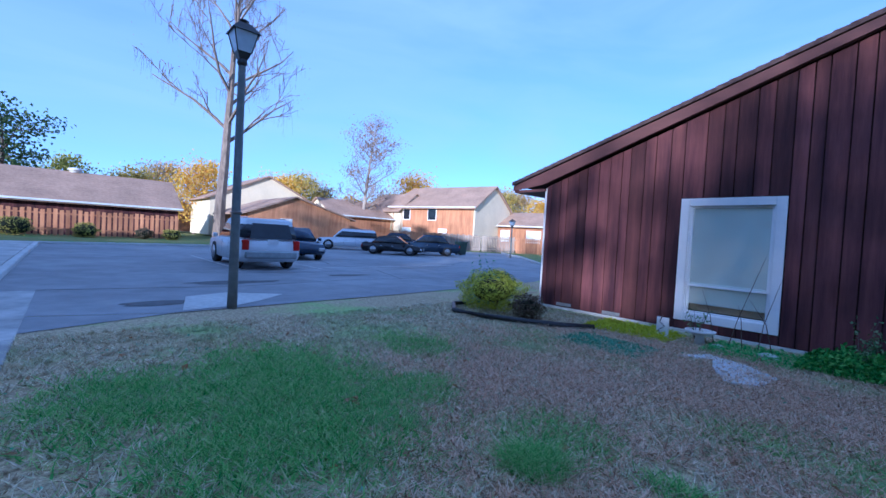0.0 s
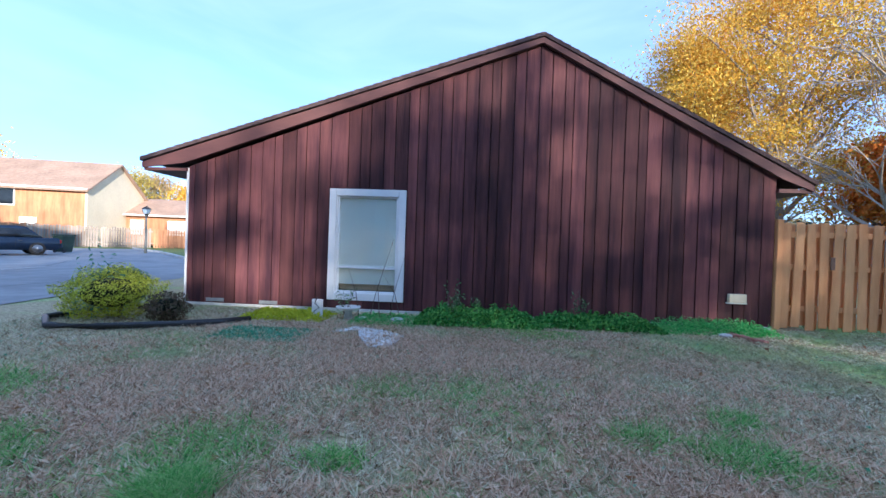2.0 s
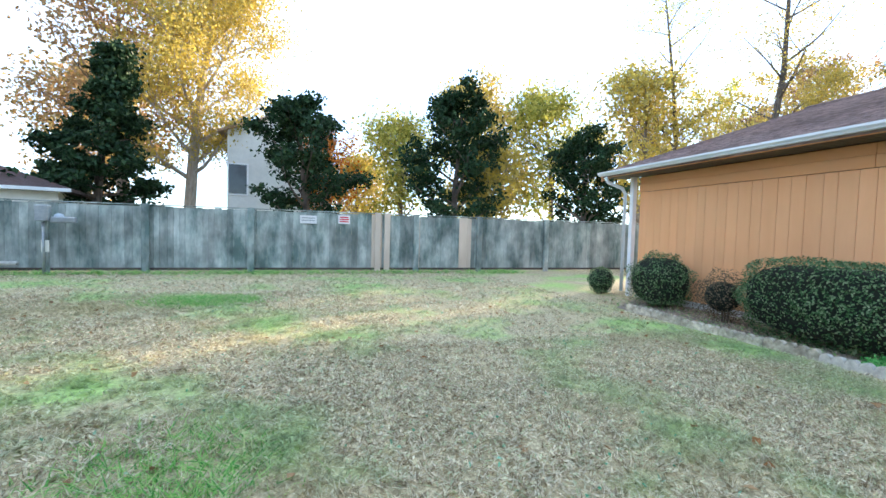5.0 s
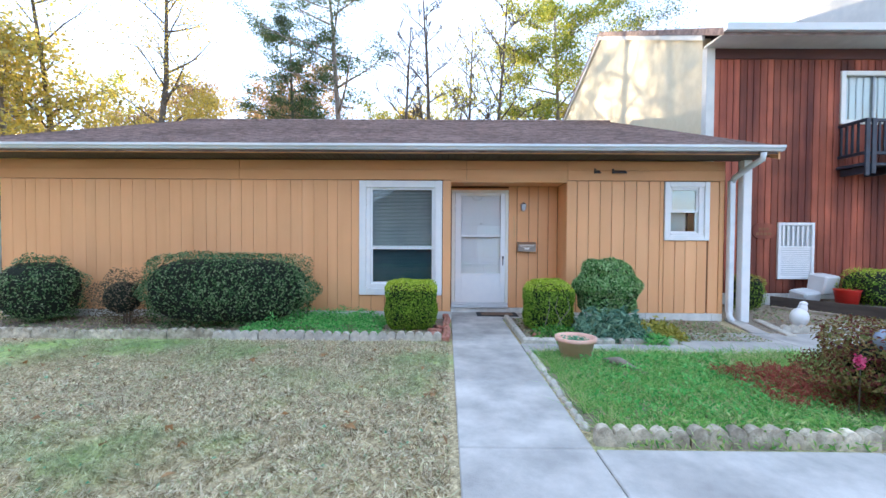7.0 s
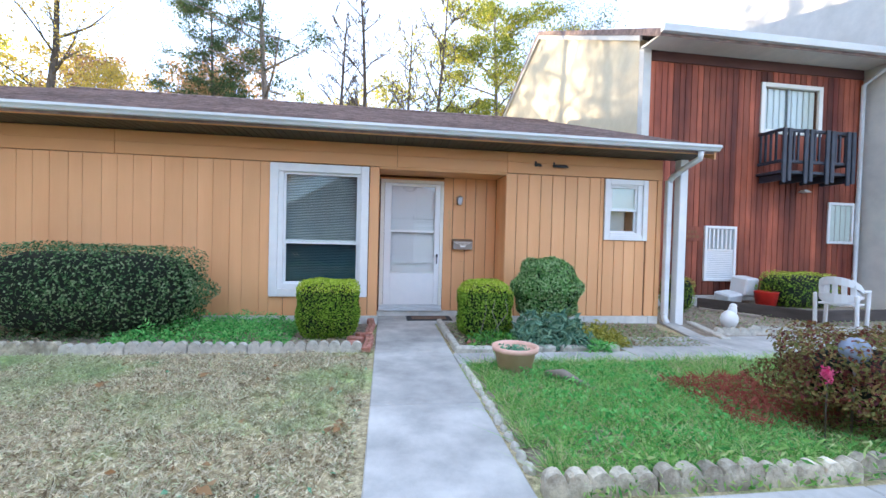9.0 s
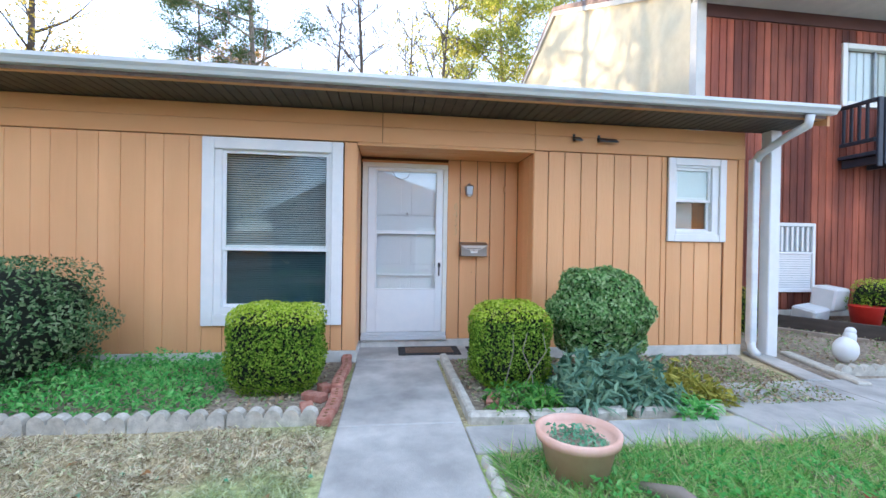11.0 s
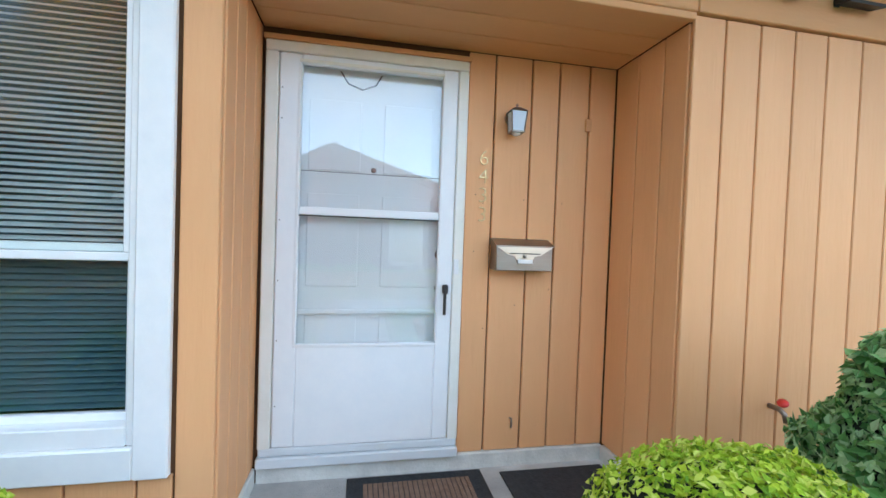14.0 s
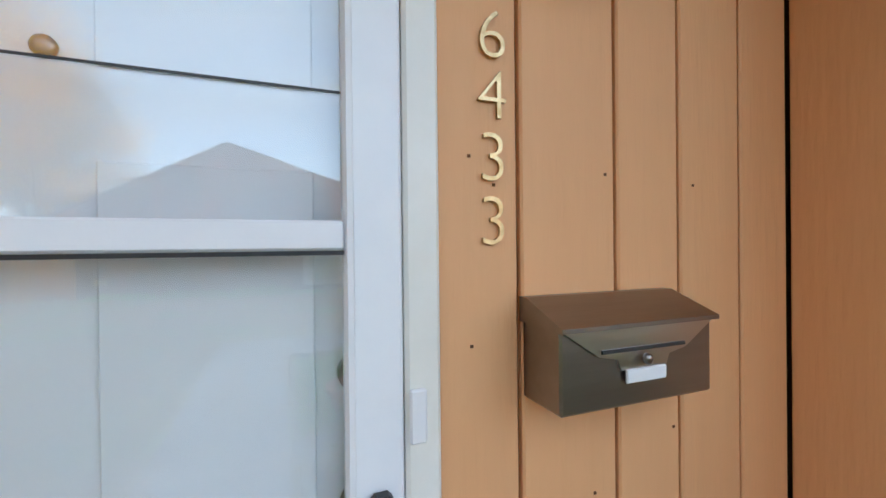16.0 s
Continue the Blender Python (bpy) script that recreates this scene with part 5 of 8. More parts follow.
# plants by the house
def plants(name, poly, n, h, leaf, material, label, seed, wide=0.45, upright=0.6):
    """Low plants that fill a four-sided patch (x0, x1, y0, y1)."""
    rng = np.random.default_rng(seed)
    x0, x1, y0, y1 = poly
    t = thing(name, ((x0 + x1) / 2, (y0 + y1) / 2, 0.01), label, name.replace("_", " "), "", "stuff" if n > 1200 else "")
    c = rng.uniform(-1, 1, (n, 2))
    hump = np.clip(1.15 - np.abs(c).max(1) ** 4, 0.2, 1)
    hz = rng.uniform(0.1, 1, n) * h * hump * (0.75 + 0.35 * np.sin(c[:, 0] * 9 + seed) * np.cos(c[:, 1] * 11))
    P = np.stack([c[:, 0] * (x1 - x0) / 2, c[:, 1] * (y1 - y0) / 2, np.maximum(hz, 0.01)], 1)
    N = rng.normal(size=(n, 3)) + np.array((0, 0, upright))
    V, F = leaf_quads(P, N, leaf, leaf * wide, rng)
    ob = put_mesh("foliage", V, F, material, t)
    return t


plants("bed_plants", (-6.65, -5.30, -3.7, -1.75), 6000, 0.26, 0.05, "bed_green", "bright green low plants filling the bed", 3)
bush("hedge", (-6.08, -4.15, 0), (1.02, 2.6, 1.10), 14000, 0.042, "hedge", "long clipped dark green hedge before the tan wall", 3.4, seed=4, lump=0.10)
bush("bare_bush", (-6.02, -5.75, 0), (0.75, 0.9, 0.85), 2600, 0.035, "hedge_brown", "half-bare brownish bush beside the hedge", 2.2, seed=9, lump=0.2, thin=0.12)
bush("hedge", (-6.15, -7.15, 0), (0.95, 1.15, 1.02), 5000, 0.042, "hedge", "rounded green bush before the tan wall", 2.6, seed=6, lump=0.14)
bush("round_bush", (-6.2, -8.9, 0), (0.6, 0.62, 0.62), 2600, 0.035, "hedge", "small round clipped bush near the house corner", 2.0, seed=7)
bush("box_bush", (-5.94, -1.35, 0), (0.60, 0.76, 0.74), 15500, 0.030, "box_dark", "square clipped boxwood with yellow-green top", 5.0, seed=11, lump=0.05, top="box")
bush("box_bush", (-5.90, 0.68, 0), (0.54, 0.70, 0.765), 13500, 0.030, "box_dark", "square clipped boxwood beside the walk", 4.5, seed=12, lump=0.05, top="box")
b = bush("round_bush", (-5.92, 1.55, 0.24), (0.74, 0.92, 0.80), 12500, 0.050, "glossy", "rounded glossy green bush on bare stems", 2.3, seed=13, lump=0.12)
st_v, st_f = [], []
for i in range(7):
    a = i * 0.9
    v0, f0 = tube_geometry([(0.03 * math.cos(a), 0.03 * math.sin(a), -0.30), (0.10 * math.cos(a), 0.10 * math.sin(a), -0.05), (0.24 * math.cos(a), 0.26 * math.sin(a), 0.25)], [0.018, 0.013, 0.008], 6, len(st_v))
    st_v += v0
    st_f += f0
put_mesh("stem", st_v, st_f, "bark_dark", b)
plants("leafy_plant", (-5.75, -5.10, 0.95, 1.85), 1500, 0.42, 0.14, "blue_leaf", "blue-green leafy plants below the bush", 21, 0.28)
plants("leafy_plant", (-5.55, -5.05, 0.35, 0.95), 350, 0.22, 0.09, "ivy", "scrubby plants at the foot of the boxwood", 22, 0.3)
plants("leafy_plant", (-5.8, -5.15, 1.8, 2.35), 700, 0.24, 0.09, "olive", "yellowish trailing plant at the bed end", 23, 0.4)


def strap_plant(x, y, n, length, material, label, seed):
    """Arching strap leaves that spring from one root."""
    rng = np.random.default_rng(seed)
    t = thing("strap_leaf_plant", (x, y, 0.01), label, "plant")
    vs, fs = [], []
    for i in range(n):
        a, L, lift = rng.uniform(0, 6.28), length * rng.uniform(0.6, 1.1), rng.uniform(0.5, 1.5)
        c, d = math.cos(a), math.sin(a)
        k = len(vs)
        for j in range(5):
            u = j / 4
            w = 0.020 * (1 - u ** 2) + 0.001
            px, h = 0.02 + L * u * (0.45 + 0.4 * u), L * lift * (0.9 * u - 0.75 * u * u)
            vs += [(c * px - d * w, d * px + c * w, h + 0.01), (c * px + d * w, d * px - c * w, h + 0.01)]
            if j:
                fs.append((k + 2 * j - 2, k + 2 * j - 1, k + 2 * j + 1, k + 2 * j))
    put_mesh("leaves", vs, fs, material, t)
    return t


strap_plant(-5.22, 1.12, 46, 0.34, "blue_leaf", "dark blue-green strap-leaved plant at the bed edge", 26)
strap_plant(-5.26, 1.62, 40, 0.38, "blue_leaf", "dark blue-green strap-leaved plant at the bed edge", 27)
strap_plant(-5.34, 0.80, 26, 0.26, "ivy", "small green strap-leaved plant below the boxwood", 28)
strap_plant(-5.12, 1.98, 30, 0.22, "bed_green", "bright green strap-leaved plant by the path", 29)
for i, (x, y, a) in enumerate(((-5.62, 0.55, 0.3), (-5.60, 0.82, -0.4), (-5.58, 0.68, 0.8))):
    t = thing("bare_twig", (x, y, 0), "pale dry vine stem in front of the boxwood", "twig")
    tube("twig", t, "picket", [(x, y, 0), (x + 0.05, y + 0.10 * a, 0.2), (x + 0.02, y + 0.28 * a, 0.38), (x + 0.06, y + 0.22 * a, 0.55)], [0.006, 0.005, 0.004, 0.002], 5)
plants("low_weeds", (-6.6, -5.2, 2.1, 3.5), 2400, 0.05, 0.035, "litter", "grey-green creeping weeds on the bare bed", 30, 0.5)
plants("leafy_plant", (-5.2, -4.95, 1.7, 2.0), 160, 0.16, 0.09, "bed_green", "small bright plant at the path edge", 24, 0.3)
pot = thing("flower_pot", (-4.36, 0.62, 0.0), "terracotta-coloured round pot with dry soil and weeds", "flower pot")
lathe("pot_body", pot, "terracotta", (-4.36, 0.62, 0.005), [(0.150, 0), (0.200, 0.215), (0.222, 0.218), (0.228, 0.262), (0.205, 0.265), (0.195, 0.235), (0.185, 0.20)], 32)
lathe("soil", pot, "soil", (-4.36, 0.62, 0.195), [(0.186, 0.0), (0.15, 0.012), (0.02, 0.018)], 20)
rng = np.random.default_rng(31)
P = rng.uniform(-0.13, 0.13, (260, 3))
P[:, 2] = rng.uniform(0.20, 0.25, 260)
V, F = leaf_quads(P, rng.normal(size=(260, 3)) + np.array((0, 0, 0.5)), 0.035, 0.018, rng)
put_mesh("weed", V, F, "clover", pot)
log = thing("driftwood", (-3.95, 0.98, 0.03), "pale piece of driftwood lying in the grass", "driftwood")
tube("branch", log, "picket", [(-4.15, 0.86, 0.06), (-4.0, 0.95, 0.10), (-3.88, 1.04, 0.06), (-3.76, 1.16, 0.03)], [0.03, 0.045, 0.035, 0.015], 8)

# ---- red two-storey house ----
RX = -8.6
red = thing("house_red", (RX, 7, 0), "two-storey house with red-stained plank front and cream side wall", "house", "", "structure")
rf = thing("wall_front", (RX, 7, 0), "weathered red-stained vertical planks")
rf.parent, rf.location = red, (0, 0, 0)
RW = (7.50, 8.85, 3.90, 4.82)
for y, z in (((4.62, RW[0]), (0, 5.4)), ((RW[0], RW[1]), (0, RW[2])), ((RW[0], RW[1]), (RW[3], 5.4)), ((RW[1], 10.03), (0, 5.4))):
    wall_part(rf, "groove", (RX - 0.2, RX - 0.02), y, z, "wall_core")
for lo, hi, z0, z1 in ((4.75, 7.40, 0.25, 5.15), (7.40, 8.95, 0.25, 3.80), (7.40, 8.95, 4.92, 5.15), (8.95, 10.02, 0.25, 5.15)):
    boards(rf, "redwood", RX - 0.02, lo, hi, z0, z1, (0.14, 0.15, 0.13), 0.012, 0.022, name="plank")
box("foundation", rf, "foundation", (RX - 0.2, RX), (4.62, 10.02), (-0.1, 0.24), 0.01)
box("frieze", rf, "maroon_trim", (RX - 0.02, RX + 0.01), (4.75, 10.02), (5.16, 5.40), 0.006)
box("corner_board", rf, "stucco_grey", (RX - 0.1, RX + 0.06), (4.57, 4.745), (0, 5.40), 0.006)
side = prism("wall_side", red, "stucco", [(RX - 0.1, 0), (RX - 0.1, 5.62), (-14.6, 8.55), (-21.0, 6.2), (-21.0, 0)], "y", 4.57, 4.75)
wall_part(red, "stucco", (-21.0, -20.8), (4.75, 10.0), (0, 6.1), "wall_back")
# inner floor carries the dark room colour instead of real shade
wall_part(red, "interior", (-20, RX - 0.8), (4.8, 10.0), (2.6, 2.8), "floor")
rroof = thing("roof", (RX, 7, 0), "brown shingle roof of the two-storey house")
rroof.parent, rroof.location = red, (0, 0, 0)
roof_slab("roof_side", rroof, "shingle", RX + 0.68, 5.46, -14.6, 8.66, 4.50, 10.06, 40, 0.14)
roof_slab("roof_side", rroof, "shingle", -21.5, 6.1, -14.6, 8.66, 4.50, 10.06, 30, 0.14)
prism("soffit_panel", rroof, "stucco_grey", [(RX - 0.02, 5.37), (RX + 0.66, 5.37), (RX + 0.66, 5.40), (RX - 0.02, 5.42)], "y", 4.55, 10.04)
prism("rake_board", rroof, "stucco_grey", [(RX + 0.0, 5.66), (-14.6, 8.53), (-21.4, 6.02), (-21.4, 5.92), (-14.6, 8.40), (RX, 5.54)], "y", 4.50, 4.56)
prism("gutter_trough", rroof, "gutter", [(RX + 0.68, 5.38), (RX + 0.78, 5.38), (RX + 0.81, 5.50), (RX + 0.68, 5.50)], "y", 4.50, 10.06)
tube("downspout", rroof, "gutter", [(RX + 0.72, 9.96, 5.38), (RX + 0.45, 9.93, 5.2), (RX + 0.08, 9.92, 5.0), (RX + 0.06, 9.92, 0.4), (RX + 0.25, 9.90, 0.2)], 0.045, 8)
wr = thing("window_3", (RX, 8.17, 3.82), "sliding upstairs window with pale curtains", "window", "", "structure")
for y, z in (((7.40, 7.50), (3.81, 4.91)), ((8.85, 8.95), (3.81, 4.91)), ((7.50, 8.85), (4.82, 4.91)), ((7.50, 8.85), (3.81, 3.90))):
    box("window_frame", wr, "cream", (RX - 0.06, RX + 0.03), y, z, 0.006)
box("mullion", wr, "grey_metal", (RX - 0.07, RX - 0.02), (8.10, 8.14), (3.90, 4.82), 0.003)
for y in ((7.50, 8.10), (8.14, 8.85)):
    p = box("pane", wr, "glass", (RX - 0.05, RX - 0.046), y, (3.90, 4.82), 0.0)
    p.visible_shadow = False
for i in range(9):
    box("curtain_fold", wr, "blind", (RX - 0.10, RX - 0.075), (7.5 + i * 0.15 + 0.01, 7.64 + i * 0.15), (3.90, 4.82), 0.012)
w4 = thing("window_4", (RX, 9.54, 1.45), "small ground-floor window with pale curtains", "window", "", "structure")
for y, z in (((9.20, 9.26), (1.43, 2.36)), ((9.82, 9.88), (1.43, 2.36)), ((9.26, 9.82), (2.30, 2.36)), ((9.26, 9.82), (1.43, 1.49))):
    box("window_frame", w4, "white", (RX + 0.003, RX + 0.04), y, z, 0.006)
for i in range(4):
    box("curtain_fold", w4, "blind", (RX + 0.006, RX + 0.014), (9.27 + i * 0.137, 9.395 + i * 0.137), (1.495, 2.295), 0.002)
p = box("pane", w4, "glass", (RX + 0.022, RX + 0.026), (9.26, 9.82), (1.49, 2.30), 0.0)
p.visible_shadow = False
ac = thing("louvred_door", (RX, 6.52, 0.55), "white louvred utility panel on the red planks", "vent panel")
for y, z in (((6.14, 6.20), (0.55, 1.74)), ((6.84, 6.90), (0.55, 1.74)), ((6.20, 6.84), (1.68, 1.74)), ((6.20, 6.84), (0.55, 0.61)), ((6.20, 6.84), (1.20, 1.24))):
    box("frame", ac, "white", (RX + 0.003, RX + 0.06), y, z, 0.006)
box("back_panel", ac, "grey_metal", (RX + 0.003, RX + 0.02), (6.20, 6.84), (1.24, 1.68), 0.0)
box("lower_panel", ac, "plastic", (RX + 0.003, RX + 0.035), (6.20, 6.84), (0.61, 1.20), 0.004)
for i in range(6):
    box("louvre", ac, "white", (RX + 0.022, RX + 0.05), (6.235 + i * 0.10, 6.275 + i * 0.10), (1.25, 1.67), 0.004)
for i in range(14):
    box("grille_slat", ac, "grey_metal", (RX + 0.036, RX + 0.04), (6.22, 6.82), (0.63 + i * 0.04, 0.638 + i * 0.04), 0.0)
sg = thing("name_sign", (RX, 5.86, 1.56), "oval brown wooden name sign with carved letters", "sign")
prism("plaque", sg, "redwood", [(5.86 + 0.20 * math.cos(a) + 0.05 * math.copysign(1, math.cos(a)), 1.56 + 0.17 * math.sin(a)) for a in [i * math.pi / 12 + 0.01 for i in range(24)]], "x", RX + 0.005, RX + 0.03)
for z, spans in ((1.60, ((5.74, 5.80), (5.82, 5.88), (5.90, 5.95))), (1.50, ((5.69, 5.76), (5.78, 5.83), (5.85, 5.92), (5.94, 6.01)))):
    for a, b_ in spans:
        box("carved_mark", sg, "groove", (RX + 0.03, RX + 0.034), (a, b_), (z - 0.028, z + 0.028), 0.002)
lt2 = thing("wall_light", (RX, 8.50, 2.58), "small pale floodlight below the balcony", "lamp")
frustum("lamp_body", lt2, "stucco_grey", (RX + 0.09, 8.50, 0), 0.09, 0.04, 2.54, 2.60)
box("lamp_arm", lt2, "stucco_grey", (RX, RX + 0.08), (8.48, 8.52), (2.57, 2.60), 0.004)
bal = thing("balcony", (RX, 8.2, 2.7), "narrow dark navy wooden balcony with broad doubled front posts", "balcony")
box("deck", bal, "balcony", (RX + 0.03, RX + 0.60), (7.32, 9.06), (2.84, 2.90), 0.006)
for i, y in enumerate((7.44, 7.95, 8.46, 8.97)):
    for k in (-1, 1):
        box("baluster_post", bal, "balcony", (RX + 0.60, RX + 0.64), (y + k * 0.062 - 0.045, y + k * 0.062 + 0.045), (2.66 + 0.02 * k, 3.76), 0.008)
    box("bracket", bal, "balcony", (RX + 0.03, RX + 0.60), (y - 0.04, y + 0.04), (2.70, 2.835), 0.006)
for z in (3.70, 3.06):
    box("rail", bal, "balcony", (RX + 0.54, RX + 0.595), (7.32, 9.06), (z, z + 0.06), 0.006)
    for y in (7.35, 9.03):
        box("side_rail", bal, "balcony", (RX + 0.05, RX + 0.53), (y - 0.03, y + 0.03), (z, z + 0.06), 0.006)
for y in (7.66, 7.76, 8.16, 8.26, 8.66, 8.76):
    box("baluster", bal, "balcony", (RX + 0.55, RX + 0.58), (y - 0.02, y + 0.02), (3.12, 3.70), 0.004)
for x in (0.10, 0.22, 0.34, 0.46):
    for y in (7.35, 9.03):
        box("side_baluster", bal, "balcony", (RX + x - 0.02, RX + x + 0.02), (y - 0.018, y + 0.018), (3.12, 3.70), 0.004)

# ---- pale house beyond ----
pale = thing("house_pale", (-8, 10.1, 0), "tall pale stucco house with a gable wall", "house", "", "structure")
prism("wall_side", pale, "stucco_grey", [(-7.2, 0), (-7.2, 10.7), (-13.1, 8.25), (-22, 4.5), (-22, 0)], "y", 10.09, 10.3)
wall_part(pale, "stucco_grey", (-7.4, -7.2), (10.3, 18), (0, 10.5), "wall_front")
prism("roof", pale, "shingle", [(-6.8, 10.95), (-22.5, 4.4), (-22.5, 4.2), (-6.8, 10.75)], "y", 10.32, 18)

# ---- things before the red house ----
pb = thing("planter_bed", (-7.4, 7.1, 0), "raised bed edged with dark weathered boards", "planter")
for i, (x0, y0, x1, y1) in enumerate(((-8.35, 5.85, -6.75, 6.75), (-6.75, 6.75, -6.9, 8.6), (-8.0, 5.6, -7.1, 6.1))):
    m, ln, ang = ((x0 + x1) / 2, (y0 + y1) / 2), math.hypot(x1 - x0, y1 - y0), math.degrees(math.atan2(y1 - y0, x1 - x0))
    box("side_board", pb, "planter" if i < 2 else "picket", (m[0] - ln / 2, m[0] + ln / 2), (m[1] - 0.025, m[1] + 0.025), (0.0, 0.22 if i < 2 else 0.07), 0.01, turn=(0, 0, ang))
box("soil", pb, "soil", (-8.5, -7.0), (6.9, 8.5), (0.0, 0.15), 0.03)
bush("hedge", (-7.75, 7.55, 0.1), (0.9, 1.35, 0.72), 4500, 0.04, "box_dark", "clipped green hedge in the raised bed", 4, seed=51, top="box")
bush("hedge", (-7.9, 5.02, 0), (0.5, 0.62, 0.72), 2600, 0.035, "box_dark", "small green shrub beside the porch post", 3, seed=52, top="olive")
bk = thing("bucket", (-7.95, 6.55, 0), "red plastic tub in the raised bed", "bucket")
lathe("tub", bk, "red_plastic", (-7.62, 6.72, 0.16), [(0.16, 0), (0.20, 0.27), (0.215, 0.285), (0.19, 0.27)], 20)
bk2 = thing("bin_box", (-8.2, 6.75, 0), "pale plastic storage tub leaning on its side", "storage tub")
box("tub", bk2, "plastic", (-8.4, -8.05), (6.62, 7.0), (0.30, 0.68), 0.03, turn=(0, 8, 12))
box("tub_lid", bk2, "gutter", (-8.35, -8.0), (6.2, 6.6), (0.16, 0.36), 0.03, turn=(5, 10, 12))
gs = thing("garden_statue", (-6.3, 4.72, 0), "white painted goose garden statue", "statue")
bm = bmesh.new()
for (cx, cy, cz), (sx, sy, sz) in (((0, 0, 0.15), (0.10, 0.14, 0.15)), ((0, 0.05, 0.29), (0.055, 0.07, 0.09)), ((0, 0.06, 0.36), (0.045, 0.06, 0.045))):
    r = bmesh.ops.create_icosphere(bm, subdivisions=3, radius=1)
    for v in r["verts"]:
        v.co = Vector((cx + v.co.x * sx, cy + v.co.y * sy, cz + v.co.z * sz))
me = bpy.data.meshes.new("statue")
bm.to_mesh(me)
bm.free()
me.materials.append(M["plastic"])
me.shade_smooth()
new("statue", me).parent = gs


def garden_chair(loc, ang):
    t = thing("garden_chair", loc, "white moulded plastic armchair with a rounded back on the path", "chair")
    x, y = loc[0], loc[1]
    box("seat", t, "plastic", (x - 0.23, x + 0.23), (y - 0.22, y + 0.20), (0.39, 0.425), 0.014)
    rim = [(math.sin(a) * 0.28, -math.cos(a) * 0.26 if abs(a) < 1.6 else 0.0, a) for a in [-1.55 + i * 0.31 for i in range(11)]]

    def band(name, lo, hi):
        vs, fs = [], []
        for px, py, a in rim:
            c = max(0.0, math.cos(a))
            for q, k in ((lo, 1.0), (hi, 1.0), (hi, 0.92), (lo, 0.92)):
                h = q(c)
                vs.append((px * k, -py * k + 0.10 * (h - 0.42) * c, h))
        for i in range(len(rim) - 1):
            for j in range(4):
                m = (j + 1) % 4
                fs.append((4 * i + j, 4 * i + m, 4 * i + 4 + m, 4 * i + 4 + j))
        fs += [(3, 2, 1, 0), tuple(4 * (len(rim) - 1) + j for j in range(4))]
        return put_mesh(name, vs, fs, "plastic", t)
    band("back_rail", lambda c: 0.60 + 0.13 * c, lambda c: 0.64 + 0.22 * c ** 0.7)
    band("back_shell", lambda c: 0.42 + 0.12 * (1 - c), lambda c: 0.56 + 0.02 * c)
    for i in range(5):
        a = (i - 2) * 0.42
        box("back_slat", t, "plastic", (x + 0.265 * math.sin(a) - 0.035, x + 0.265 * math.sin(a) + 0.035), (y + 0.25 * math.cos(a) - 0.01, y + 0.25 * math.cos(a) + 0.012), (0.54, 0.80 - 0.03 * abs(i - 2)), 0.008, turn=(-6, 0, 0))
    for sx in (-0.26, 0.26):
        box("armrest", t, "plastic", (x + sx - 0.035, x + sx + 0.035), (y - 0.24, y + 0.02), (0.615, 0.645), 0.012)
        for sy in (-0.21, 0.20):
            box("leg", t, "plastic", (x + sx - 0.022, x + sx + 0.022), (y + sy - 0.035, y + sy + 0.035), (0.0, 0.62 if sy < 0 else 0.58), 0.012, turn=(4 if sy < 0 else -4, 0, 0))
    t.rotation_euler = (0, 0, radians(ang))
    return t


garden_chair((-6.3, 6.75, 0), 200)
bush("red_bush", (-2.98, 2.72, 0), (1.0, 1.30, 0.74), 13500, 0.036, "red_bush", "sparse reddish-brown and olive shrub in the grass plot", 2.1, seed=61, lump=0.25, thin=0.14)
plants("dry_fronds", (-3.95, -2.9, 1.75, 2.7), 3600, 0.19, 0.08, "red_mulch", "heap of reddish dry fronds", 62, 0.14)
plants("leafy_weeds", (-4.55, -2.55, 0.3, 2.3), 5200, 0.13, 0.045, "bed_green", "leafy green weeds among the grass of the plot", 63, 0.5)
plants("leafy_weeds", (-2.66, -2.36, 0.35, 2.6), 1100, 0.17, 0.06, "blade_green", "weeds growing over the edging blocks", 64, 0.3)
plants("leafy_weeds", (-4.5, -2.6, 3.6, 7.5), 4500, 0.16, 0.05, "bed_green", "leafy green weeds among the grass of the plot", 65, 0.5)
bl = thing("garden_ball", (-2.80, 2.42, 0.0), "pale blue-grey glass garden ball on a stake among the twigs", "ornament")
lathe("ball", bl, "ball_glass", (-2.80, 2.42, 0.53), [(0.085 * math.sin(a), 0.085 - 0.085 * math.cos(a)) for a in [0.05 + i * 0.30 for i in range(11)]], 20)
lathe("stake", bl, "steel", (-2.80, 2.42, 0.0), [(0.008, 0), (0.008, 0.54)], 6)
pk = thing("pink_flower", (-2.80, 2.22, 0.0), "small bright pink blooms among the twigs", "flower")
rng = np.random.default_rng(67)
P = rng.normal(0, 0.03, (60, 3)) * 0.7 + np.array((0.0, 0.0, 0.46))
V, F = leaf_quads(P, rng.normal(size=(60, 3)), 0.035, 0.03, rng)
put_mesh("petals", V, F, "pink", pk)
tube("stem", pk, "bark_dark", [(-2.80, 2.22, 0), (-2.81, 2.23, 0.25), (-2.80, 2.22, 0.46)], 0.005, 5)

